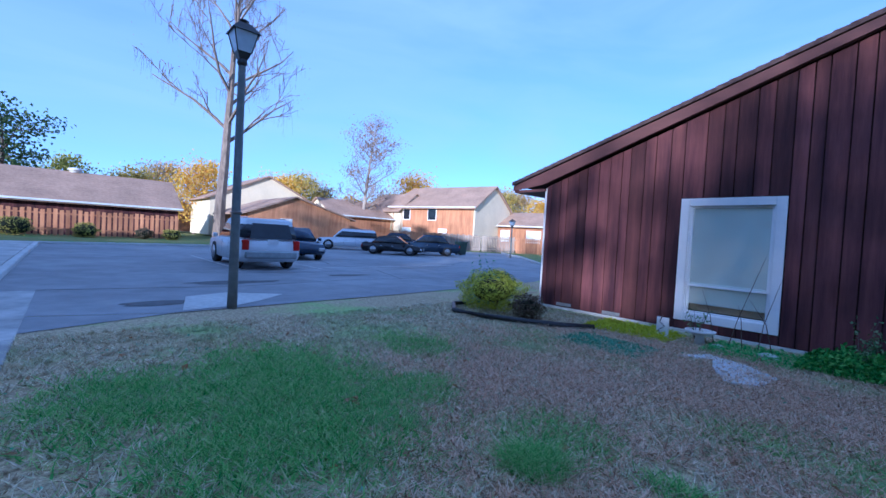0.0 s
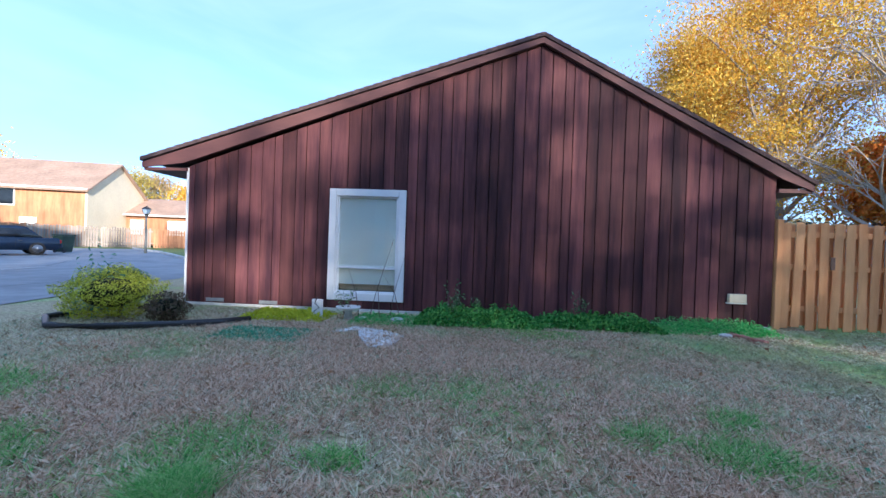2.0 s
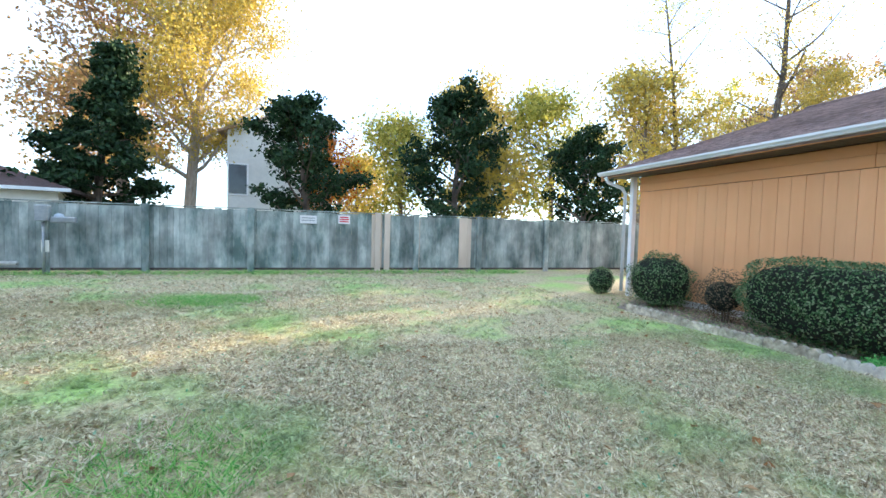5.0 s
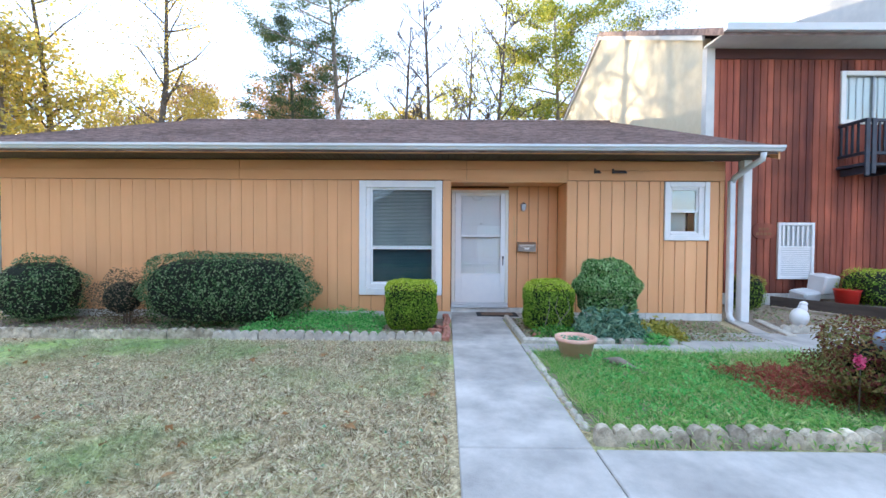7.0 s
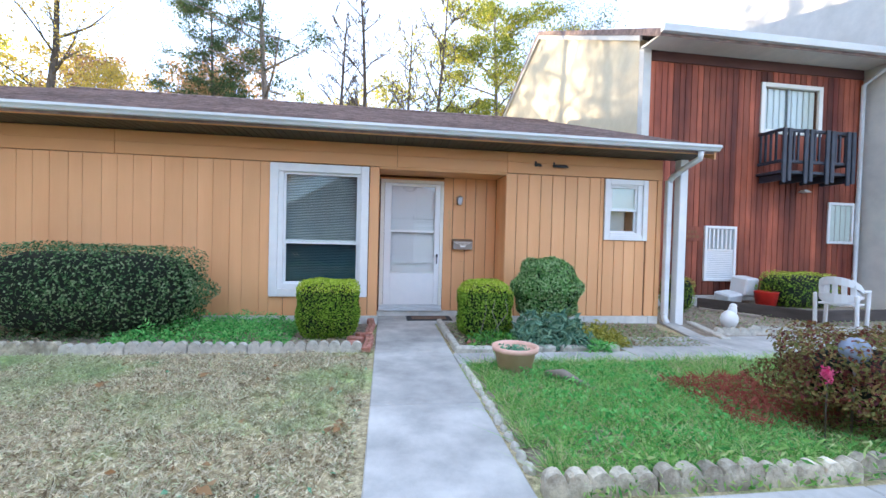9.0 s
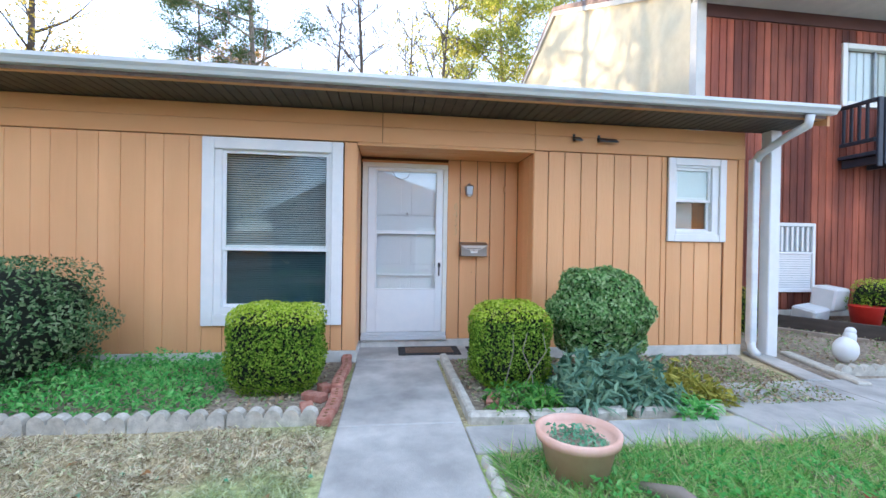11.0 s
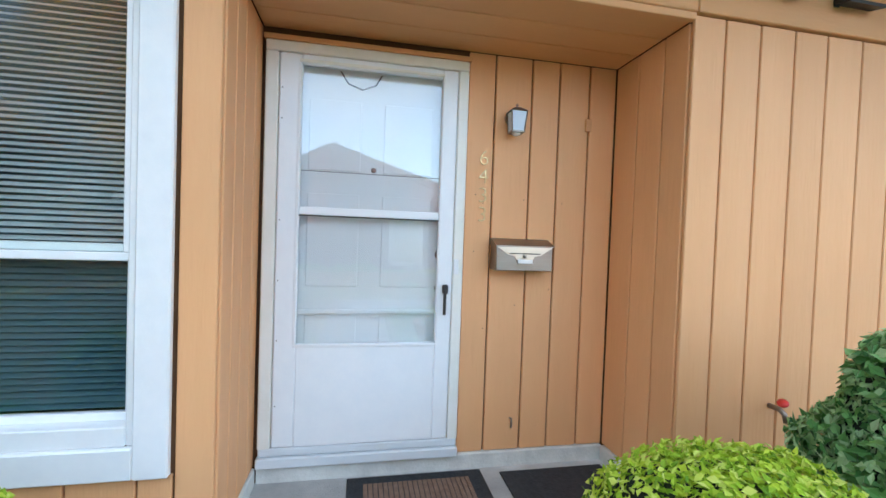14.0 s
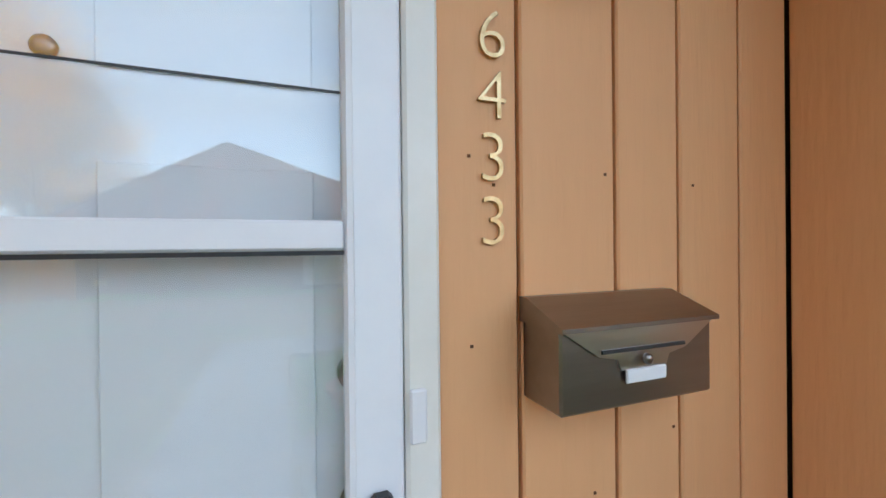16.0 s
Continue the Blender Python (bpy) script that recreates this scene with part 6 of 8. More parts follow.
# ---- maroon gable house ----
GX = 6.55
AY, AZ = -1.42, 4.50
def g_roof(y):
    return 2.37 + (y - 4.60) * (AZ - 2.37) / (AY - 4.60) if y > AY else 2.42 + (y + 5.20) * (AZ - 2.42) / (AY + 5.20)
gab = thing("house_maroon", (GX, 0, 0), "maroon-stained board house end with one white window", "house", "", "structure")
gw = thing("wall_gable", (GX, 0, 0), "maroon-stained vertical boards")
gw.parent, gw.location = gab, (0, 0, 0)
GW = (0.90, 1.96, 0.31, 1.97)
prism("wall_core", gw, "maroon_groove", [(4.60, 0), (4.60, 2.37), (GW[1], g_roof(GW[1])), (GW[1], 0)], "x", GX + 0.02, GX + 0.2)
prism("wall_core", gw, "maroon_groove", [(GW[1], GW[3]), (GW[1], g_roof(GW[1])), (GW[0], g_roof(GW[0])), (GW[0], GW[3])], "x", GX + 0.02, GX + 0.2)
prism("wall_core", gw, "maroon_groove", [(GW[1], 0), (GW[1], GW[2]), (GW[0], GW[2]), (GW[0], 0)], "x", GX + 0.02, GX + 0.2)
prism("wall_core", gw, "maroon_groove", [(GW[0], 0), (GW[0], g_roof(GW[0])), (AY, AZ), (-5.20, 2.42), (-5.20, 0)], "x", GX + 0.02, GX + 0.2)
GB = (0.205, 0.225, 0.175, 0.235, 0.145, 0.215)


def gable_boards(lo, hi, z0, widths, z1=None):
    """Upright boards whose tops are cut along the slope of the roof."""
    p, i = lo, 0
    while p < hi - 0.02:
        w = min(widths[i % len(widths)], hi - p)
        a, b = p + 0.008, p + w - 0.008
        top = [(b, g_roof(b) + 0.02)] + ([(AY, g_roof(AY) + 0.02)] if a < AY < b else []) + [(a, g_roof(a) + 0.02)] if z1 is None else [(b, z1), (a, z1)]
        x = GX - 0.002 - 0.004 * ((i * 7) % 3)
        prism("board", gw, "maroon", [(a, z0), (b, z0)] + top, "x", x, GX + 0.02)
        p += w
        i += 1


gable_boards(2.075, 4.585, 0.05, GB)
gable_boards(0.755, 2.075, 2.09, (0.22, 0.19, 0.23, 0.17, 0.21, 0.30))
gable_boards(0.755, 2.075, 0.05, (0.22, 0.27, 0.21, 0.31, 0.31), 0.18)
gable_boards(-5.20, 0.755, 0.05, GB)
box("corner_board", gw, "white", (GX - 0.004, GX + 0.06), (4.587, 4.625), (0.0, 2.37), 0.004)
box("foundation", gw, "foundation", (GX - 0.012, GX + 0.1), (-5.2, 4.6), (-0.1, 0.045), 0.006)
prism("rake_trim", gw, "maroon_trim", [(4.62, 2.45), (4.62, 2.55), (AY, 4.63), (-5.22, 2.53), (-5.22, 2.42), (AY, 4.53)], "x", GX - 0.03, GX - 0.003)
wall_part(gab, "maroon", (GX + 0.2, 20), (4.45, 4.60), (0, 2.37), "wall_side")
wall_part(gab, "maroon", (GX + 0.2, 20), (-5.2, -5.05), (0, 2.42), "wall_side")
prism("wall_back", gab, "maroon", [(4.45, 0), (4.45, 2.37), (AY, AZ), (-5.05, 2.42), (-5.05, 0)], "x", 19.9, 20)
# floor behind the gable, coloured as dark as an unlit room
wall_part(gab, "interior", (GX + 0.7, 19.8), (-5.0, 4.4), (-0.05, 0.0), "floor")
gr = thing("roof", (GX, 0, 0), "dark brown shingle roof")
gr.parent, gr.location = gab, (0, 0, 0)
s1, s2 = (AZ - 2.37) / (AY - 4.60), (AZ - 2.42) / (AY + 5.20)
roof_slab("roof_side", gr, "shingle_dark", 5.40, 2.52, AY, 4.70, GX - 0.12, 20.2, 44, 0.06, "x")
roof_slab("roof_side", gr, "shingle_dark", -5.74, 2.38, AY, 4.70, GX - 0.12, 20.2, 30, 0.06, "x")
prism("barge_board", gr, "maroon_trim", [(5.37, 2.35), (5.37, 2.44), (AY, 4.625), (AY, 4.535), (4.62, 2.44)], "x", GX - 0.10, GX - 0.06)
prism("barge_board", gr, "maroon_trim", [(-5.71, 2.22), (-5.71, 2.31), (AY, 4.625), (AY, 4.535), (-5.22, 2.41)], "x", GX - 0.10, GX - 0.06)
prism("eave_box", gr, "maroon_trim", [(4.6, 2.31), (5.36, 2.31), (5.36, 2.36), (4.6, 2.36)], "x", GX - 0.06, 20)
prism("eave_box", gr, "maroon_trim", [(-5.2, 2.20), (-5.70, 2.20), (-5.70, 2.26), (-5.2, 2.26)], "x", GX - 0.06, 20)
sash_window("window_5", "white-trimmed sash window with a closed white blind", GX, -1, (0.76, 2.07), (0.19, 2.08), (0.93, 1.90), (0.35, 1.93), 0.76, "roller", 0.12)
hy = thing("wall_vent", (GX, -4.63, 0.5), "small pale yellow square vent on the maroon wall", "vent")
box("vent_frame", hy, "cream", (GX - 0.05, GX - 0.004), (-4.79, -4.48), (0.40, 0.42), 0.003)
box("vent_body", hy, "stucco", (GX - 0.07, GX - 0.004), (-4.77, -4.50), (0.425, 0.56), 0.008)
for y, z in ((4.05, 0.10), (3.1, 0.09)):
    v = thing("wall_vent", (GX, y, z), "low grey foundation vent", "vent")
    box("grille", v, "grey_metal", (GX - 0.02, GX - 0.003), (y - 0.16, y + 0.16), (z - 0.03, z + 0.03), 0.003)

# bed before the gable
pad = thing("flat_stone", (4.55, 0.95, 0), "pale irregular flat stone slab in the lawn", "stone")
prism("slab", pad, "pad", [(4.80, 1.42), (4.98, 1.10), (4.60, 1.0), (4.12, 0.76), (4.28, 0.52), (4.75, 0.45), (4.88, 0.62), (5.05, 0.80), (5.2, 1.2)], "z", 0.0, 0.028)
plants("ivy_bed", (5.45, 6.45, -1.4, 0.45), 7000, 0.26, 0.06, "ivy", "dark green trailing ground cover along the wall", 71, 0.6)
plants("ivy_bed", (5.65, 6.45, -3.2, -1.4), 5000, 0.22, 0.06, "ivy", "dark green trailing ground cover along the wall", 72, 0.6)
plants("grass_bed", (5.75, 6.45, -4.9, -3.2), 3500, 0.20, 0.08, "bed_green", "bright green grassy plants along the wall", 73, 0.2)
plants("yellow_cover", (5.35, 6.1, 1.75, 3.0), 3500, 0.13, 0.045, "yellow_ground", "bright yellow low ground cover", 74, 0.6)
plants("green_patch", (4.15, 4.9, 1.6, 2.75), 2200, 0.06, 0.04, "clover", "dark green weedy patch in the lawn", 75, 0.5)
plants("green_patch", (4.9, 5.5, -1.9, -0.9), 1600, 0.05, 0.04, "blade_green", "green grass patch beside the bed", 76, 0.3)
plants("grass_bed", (5.3, 6.2, 0.4, 1.4), 1800, 0.10, 0.05, "bed_green", "green tufts by the wall under the window", 77, 0.3)
for i, (x, y, n, h) in enumerate(((5.9, -0.05, 160, 0.62), (6.1, -0.45, 120, 0.35), (6.2, -2.1, 60, 0.5), (5.9, 1.55, 60, 0.55))):
    t = thing("weed_stem", (x, y, 0), "thin upright weed with small leaves", "weed")
    vs, fs = [], []
    rng = np.random.default_rng(80 + i)
    tips = []
    for j in range(7):
        a = rng.uniform(0, 6.28)
        top = (0.28 * h * math.cos(a), 0.28 * h * math.sin(a), h * rng.uniform(0.6, 1.15))
        v0, f0 = tube_geometry([(0, 0, 0), (top[0] * 0.4, top[1] * 0.4, top[2] * 0.5), top], [0.005, 0.004, 0.002], 4, len(vs))
        vs += v0
        fs += f0
        tips.append(top)
    put_mesh("stem", vs, fs, "bark_dark", t)
    c = np.array(tips)[rng.integers(0, 7, n)] * rng.uniform(0.4, 1.0, (n, 1)) + rng.normal(0, 0.03, (n, 3))
    V, F = leaf_quads(c, rng.normal(size=(n, 3)), 0.05, 0.03, rng)
    put_mesh("leaves", V, F, "hedge", t)
for i in range(5):
    t = thing("bare_twig", (5.95, 1.35 - 0.16 * i, 0), "tall thin bare twig before the window", "twig")
    k = (0.25, -0.5, 0.1, -0.3, 0.4)[i]
    tube("twig", t, "bark_dark", [(5.95, 1.35 - 0.16 * i, 0), (5.9, 1.35 - 0.16 * i + 0.2 * k, 0.4), (5.92, 1.35 - 0.16 * i + 0.7 * k, (0.75, 1.25, 0.6, 1.0, 0.7)[i])], [0.006, 0.005, 0.002], 5)
bed = thing("bed_edging", (4.9, 3.9, 0), "dark plastic edging strip round the corner bed", "garden edging")
tube("strip", bed, "black", [(5.6, 5.2, 0.04), (4.75, 5.25, 0.05), (4.25, 4.7, 0.06), (4.30, 4.1, 0.06), (4.65, 3.5, 0.05), (4.95, 3.0, 0.05), (5.3, 2.75, 0.04)], 0.045, 6)
bush("yellow_bush", (5.1, 4.65, 0), (1.2, 1.25, 0.72), 6500, 0.055, "yellow_bush", "feathery yellow-green bush at the house corner", 2.1, seed=91, lump=0.18, thin=0.08, wide=0.25)
bush("small_bush", (5.0, 3.75, 0), (0.5, 0.6, 0.42), 1500, 0.045, "hedge_brown", "small dark reddish shrub in the corner bed", 2.0, seed=92, lump=0.2, thin=0.1)
bush("round_bush", (6.0, 5.3, 0), (0.8, 0.8, 0.66), 3000, 0.04, "hedge", "round dark green bush behind the house corner", 2.2, seed=93)
plants("leafy_plant", (4.9, 5.4, 4.6, 5.2), 500, 0.95, 0.08, "blue_leaf", "taller blue-green sprigs above the bush", 94, 0.4)
ws = thing("garden_stake", (5.75, 1.95, 0), "white garden marker post with a dark curl", "garden ornament")
box("marker", ws, "plastic", (5.72, 5.76), (1.86, 2.02), (0.0, 0.30), 0.006)
tube("curl", ws, "black", [(5.70, 1.94, 0.05), (5.70, 1.98, 0.12), (5.70, 1.90, 0.18), (5.70, 1.97, 0.24), (5.70, 1.93, 0.34)], 0.006, 6)
bb = thing("bird_bath", (5.8, 1.45, 0), "low white oval garden dish", "bird bath")
lathe("dish", bb, "plastic", (5.8, 1.48, 0.0), [(0.07, 0), (0.05, 0.12), (0.17, 0.17), (0.19, 0.20), (0.17, 0.195), (0.05, 0.17)], 24)
for i, (x, y, s) in enumerate(((5.75, 1.25, 0.06), (5.72, 0.72, 0.09), (5.9, -1.55, 0.05), (5.7, -4.0, 0.07))):
    t = thing("white_stone", (x, y, 0.03), "small white rounded stone in the bed", "stone")
    bm = bmesh.new()
    bmesh.ops.create_icosphere(bm, subdivisions=2, radius=1)
    for v in bm.verts:
        v.co = Vector((v.co.x * s, v.co.y * s * 1.3, v.co.z * s * 0.6)) * (1 + 0.2 * noise.noise(v.co * 2 + Vector((i, 5, 0))))
    me = bpy.data.meshes.new("stone")
    bm.to_mesh(me)
    bm.free()
    me.materials.append(M["kerb"])
    new("stone", me).parent = t
for i in range(3):
    brick(5.8 - 0.2 * i, -4.15 - 0.05 * i, 0.0, 10 * i, "old brick half buried at the bed edge", holes=False)

# ---- cedar fence beside the gable ----
cf = thing("fence_cedar", (GX, -7.2, 0), "new cedar shadowbox fence beside the maroon house", "fence")
FE = -9.15
for z in (0.32, 0.98, 1.50):
    box("rail", cf, "cedar", (GX - 0.02, GX + 0.02), (-7.86, -5.22), (z, z + 0.09), 0.004)
    box("rail", cf, "cedar", (GX - 0.02, GX + 0.02), (FE, -7.92), (z, z + 0.09), 0.004)
for y in (-5.26, -7.89, FE + 0.03):
    box("fence_post", cf, "cedar", (GX - 0.05, GX + 0.05), (y - 0.045, y + 0.045), (-0.1, 1.76 + 0.02), 0.006)
y, i = -5.36, 0
while y > FE + 0.1:
    dz = 0.03 * math.sin(i * 2.3)
    if abs(y + 7.89) > 0.10:
        lean = 1.4 * math.sin(i * 1.9)
        box("fence_board", cf, "cedar", (GX - 0.040, GX - 0.022), (y - 0.068, y + 0.068), (0.05 + dz * 0.9, 1.73 + dz * 0.5), 0.006, turn=(lean, 0, 0))
        box("fence_board", cf, "cedar", (GX + 0.022, GX + 0.040), (y - 0.175, y - 0.035), (0.07 + dz, 1.72 - dz * 0.4), 0.006, turn=(-lean * 0.6, 0, 0))
    y -= 0.195 if y > -7.89 else 0.155
    i += 1
mb = thing("fence_ribbon", (GX - 0.05, -6.0, 0), "small purple ribbon tied to the fence", "ribbon")
box("ribbon", mb, "mat_brown", (GX - 0.052, GX - 0.042), (-6.10, -6.03), (1.0, 1.2), 0.002)

# ---- grey fence at the back of the lawn ----
BY = -14.0
gf = thing("fence_grey", (0, BY, 0), "weathered grey board fence with mossy stains", "fence")
x, i, r = -12.0, 0, random.Random(3)
while x < 24:
    w = r.choice((0.14, 0.145, 0.19, 0.285))
    special = (-2.15 < x < -1.6) or (-3.35 < x < -2.95) or (-4.95 < x < -4.55)
    box("fence_board", gf, "pale_fence" if special else "weathered", (x + 0.001, x + w - 0.001), (BY - 0.01, BY + 0.01 + (0.02 if special else 0)), (0.10, 1.80 + r.uniform(-0.015, 0.015)), 0.004)
    x += w
x = -12
while x < 24:
    box("cap_board", gf, "weathered", (x, x + 2.43), (BY - 0.05, BY + 0.05), (1.822, 1.85), 0.004)
    box("foot_board", gf, "planter", (x, x + 2.43), (BY + 0.015, BY + 0.04), (0.06, 0.13), 0.004)
    box("rail", gf, "weathered", (x, x + 2.43), (BY - 0.06, BY - 0.02), (0.9, 0.98), 0.004)
    x += 2.44
for x in (10.4, 7.9, 4.5, 1.9, -1.75, -2.05, -3.0, -5.2, -7.8):
    box("fence_post", gf, "weathered" if x not in (-2.05, -1.75) else "pale_fence", (x - 0.09, x + 0.09), (BY + 0.042, BY + 0.11), (-0.1, 1.86), 0.008)
for (x0, x1, z0, z1, red_) in ((0.09, 0.57, 1.46, 1.70, False), (-0.89, -0.54, 1.48, 1.74, True)):
    s = thing("notice_sign", ((x0 + x1) / 2, BY + 0.1, 1.6), "small white notice with red print" if red_ else "small plain white notice", "sign")
    box("board", s, "sign_white", (x0, x1), (BY + 0.045, BY + 0.055), (z0, z1), 0.003)
    if red_:
        for k in range(3):
            box("print_bar", s, "sign_red", (x0 + 0.04, x1 - 0.04), (BY + 0.055, BY + 0.059), (z1 - 0.08 - 0.065 * k, z1 - 0.04 - 0.065 * k), 0.0)
    else:
        for k in range(2):
            box("print_bar", s, "grey_metal", (x0 + 0.05, x1 - 0.05), (BY + 0.055, BY + 0.059), (z1 - 0.09 - 0.07 * k, z1 - 0.06 - 0.07 * k), 0.0)
mt = thing("utility_meter", (6.4, -13.6, 0), "grey utility meter box on a post before the fence", "utility box")
box("post", mt, "weathered", (6.48, 6.58), (-13.72, -13.62), (-0.1, 1.72), 0.008)
box("meter_box", mt, "grey_metal", (6.38, 6.66), (-13.61, -13.45), (1.32, 1.72), 0.02)
lathe("meter_glass", mt, "frosted", (6.2, -13.5, 1.42), [(0.10, 0), (0.10, 0.08), (0.06, 0.12)], 16, turn=(90, 0, 0))
box("side_box", mt, "grey_metal", (5.85, 6.36), (-13.6, -13.46), (1.28, 1.44), 0.03)
tube("conduit", mt, "grey_metal", [(6.53, -13.55, 1.3), (6.53, -13.55, 0.0)], 0.03, 8)
box("tag", mt, "cream", (6.44, 6.60), (-13.61, -13.60), (0.55, 0.85), 0.002)
pp = thing("pipe", (8.3, -13.7, 0.25), "long pale pipe resting along the foot of the fence", "pipe")
tube("pipe", pp, "kerb", [(7.16, -13.75, 0.26), (9.2, -13.78, 0.26), (12.5, -13.8, 0.24)], 0.05, 8)
for x in (7.6, 9.6, 11.8):
    box("support", pp, "weathered", (x - 0.04, x + 0.04), (-13.85, -13.7), (-0.05, 0.22), 0.006)


# ---- simple houses further off ----
def far_house(loc, size, height, ridge, wall, roof_mat, label, ridge_axis="x", low_front=0.5, turn=0, side_wall=None, openings=(), over=0.5, hip=False):
    """A house with its origin at loc; size (x, y); ridge: height of the ridge."""
    t = thing("house", loc, label, "house", "", "structure")
    sx, sy = size[0] / 2, size[1] / 2
    X, Y, Z = loc
    k = (Y - sy) + 2 * sy * low_front if ridge_axis == "x" else (X - sx) + 2 * sx * low_front
    if hip:
        for a, b, c, d in ((-sx, sx, -sy, -sy + 0.15), (-sx, sx, sy - 0.15, sy), (-sx, -sx + 0.15, -sy + 0.15, sy - 0.15), (sx - 0.15, sx, -sy + 0.15, sy - 0.15)):
            box("wall", t, wall, (X + a, X + b), (Y + c, Y + d), (Z, height), 0)
        e, lo = over, height - 0.05
        low = [(-sx - e, -sy - e, lo), (sx + e, -sy - e, lo), (sx + e, sy + e, lo), (-sx - e, sy + e, lo)]
        low += [(p, q, lo + 0.14) for p, q, _ in low] + [(-sx + sy, 0, ridge), (sx - sy, 0, ridge)]
        put_mesh("roof", low, [(3, 2, 1, 0), (0, 1, 5, 4), (1, 2, 6, 5), (2, 3, 7, 6), (3, 0, 4, 7), (4, 5, 9, 8), (6, 7, 8, 9), (5, 6, 9), (7, 4, 8)], roof_mat, t)
        for q in (-sy - e - 0.06, sy + e):
            box("gutter", t, "gutter", (X - sx - e, X + sx + e), (Y + q, Y + q + 0.06), (height - 0.06, height + 0.08), 0.01)
    elif ridge_axis == "x":
        for a, b in ((X - sx, X - sx + 0.15), (X + sx - 0.15, X + sx)):
            prism("gable_wall", t, side_wall or wall, [(Y - sy, Z), (Y - sy, height), (k, ridge), (Y + sy, height), (Y + sy, Z)], "x", a, b)
        box("wall", t, wall, (X - sx + 0.15, X + sx - 0.15), (Y - sy, Y - sy + 0.15), (Z, height), 0)
        box("wall", t, wall, (X - sx + 0.15, X + sx - 0.15), (Y + sy - 0.15, Y + sy), (Z, height), 0)
        s = (ridge - height) / (k - (Y - sy))
        roof_slab("roof", t, roof_mat, Y - sy - over, height - s * over + 0.1, k, ridge + 0.1, X - sx - 0.3, X + sx + 0.3, 16, 0.14, "x")
        s = (ridge - height) / ((Y + sy) - k)
        roof_slab("roof", t, roof_mat, Y + sy + over, height - s * over + 0.1, k, ridge + 0.1, X - sx - 0.3, X + sx + 0.3, 16, 0.14, "x")
        box("gutter", t, "gutter", (X - sx - 0.3, X + sx + 0.3), (Y - sy - over - 0.1, Y - sy - over), (height - 0.2, height - 0.06), 0.02)
    else:
        for a, b in ((Y - sy, Y - sy + 0.15), (Y + sy - 0.15, Y + sy)):
            prism("gable_wall", t, side_wall or wall, [(X - sx, Z), (X - sx, height), (k, ridge), (X + sx, height), (X + sx, Z)], "y", a, b)
        box("wall", t, wall, (X - sx, X - sx + 0.15), (Y - sy + 0.15, Y + sy - 0.15), (Z, height), 0)
        box("wall", t, wall, (X + sx - 0.15, X + sx), (Y - sy + 0.15, Y + sy - 0.15), (Z, height), 0)
        s = (ridge - height) / (k - (X - sx))
        roof_slab("roof", t, roof_mat, X - sx - over, height - s * over + 0.1, k, ridge + 0.1, Y - sy - 0.3, Y + sy + 0.3, 16, 0.14, "y")
        s = (ridge - height) / ((X + sx) - k)
        roof_slab("roof", t, roof_mat, X + sx + over, height - s * over + 0.1, k, ridge + 0.1, Y - sy - 0.3, Y + sy + 0.3, 16, 0.14, "y")
    for face, a, w, z0, z1, kind in openings:
        o = thing("window" if kind != "door" else "door", (X, Y, Z), "", "")
        o.parent, o.location = t, (0, 0, 0)
        if face in "sn":
            yy = (Y - sy - 0.05, Y - sy - 0.005) if face == "s" else (Y + sy + 0.005, Y + sy + 0.05)
            box("frame", o, "white", (X + a - w / 2, X + a + w / 2), yy, (z0, z1), 0.01)
            y2 = (Y - sy - 0.07, Y - sy - 0.052) if face == "s" else (Y + sy + 0.052, Y + sy + 0.07)
            box("pane", o, "car_glass" if kind == "win" else "blind", (X + a - w / 2 + 0.1, X + a + w / 2 - 0.1), y2, (z0 + 0.1, z1 - 0.1), 0.0)
        else:
            xx = (X - sx - 0.05, X - sx - 0.005)
            box("frame", o, "white", xx, (Y + a - w / 2, Y + a + w / 2), (z0, z1), 0.01)
            box("pane", o, "car_glass" if kind == "win" else "blind", (X - sx - 0.07, X - sx - 0.052), (Y + a - w / 2 + 0.1, Y + a + w / 2 - 0.1), (z0 + 0.1, z1 - 0.1), 0.0)
    t.rotation_euler = (0, 0, radians(turn))
    return t


far_house((-7.6, 44.0, 0), (27, 10), 2.45, 4.75, "maroon", "shingle_far", "long low maroon house with a broad brown roof behind a fence", "x", openings=(("s", 3, 1.2, 1.0, 2.1, "win"),))
v = thing("roof_vent", (-0.3, 44, 4.7), "white metal roof vent on the ridge", "roof vent")
lathe("cap", v, "gutter", (-0.3, 44, 4.75), [(0.35, 0), (0.35, 0.2), (0.5, 0.22), (0.45, 0.34), (0.1, 0.42)], 16)
far_house((16.0, 43.0, 0.2), (10.0, 9.5), 2.6, 4.25, "cedar_far", "shingle_far", "low brown plank house end with one window", "y", openings=(("s", -1.6, 1.1, 1.1, 2.2, "blind"),), low_front=0.42)
far_house((16.5, 54.0, 0.2), (12.0, 9.0), 4.3, 7.2, "stucco", "shingle_far", "cream two-storey house behind the brown one", "y", side_wall="stucco")
far_house((8.9, 66.0, 0.2), (5, 7), 3.6, 4.6, "cedar_far", "shingle_far", "small red-brown house end in the distance", "y")
far_house((25.5, 47.0, 0.2), (8, 8), 3.3, 5.2, "cedar_far", "shingle_far", "low brown house with cream gables", "x", side_wall="stucco")
far_house((32.0, 45.5, 0.2), (4.5, 8), 4.6, 6.6, "stucco", "shingle_far", "cream gabled house between the others", "y", side_wall="stucco")
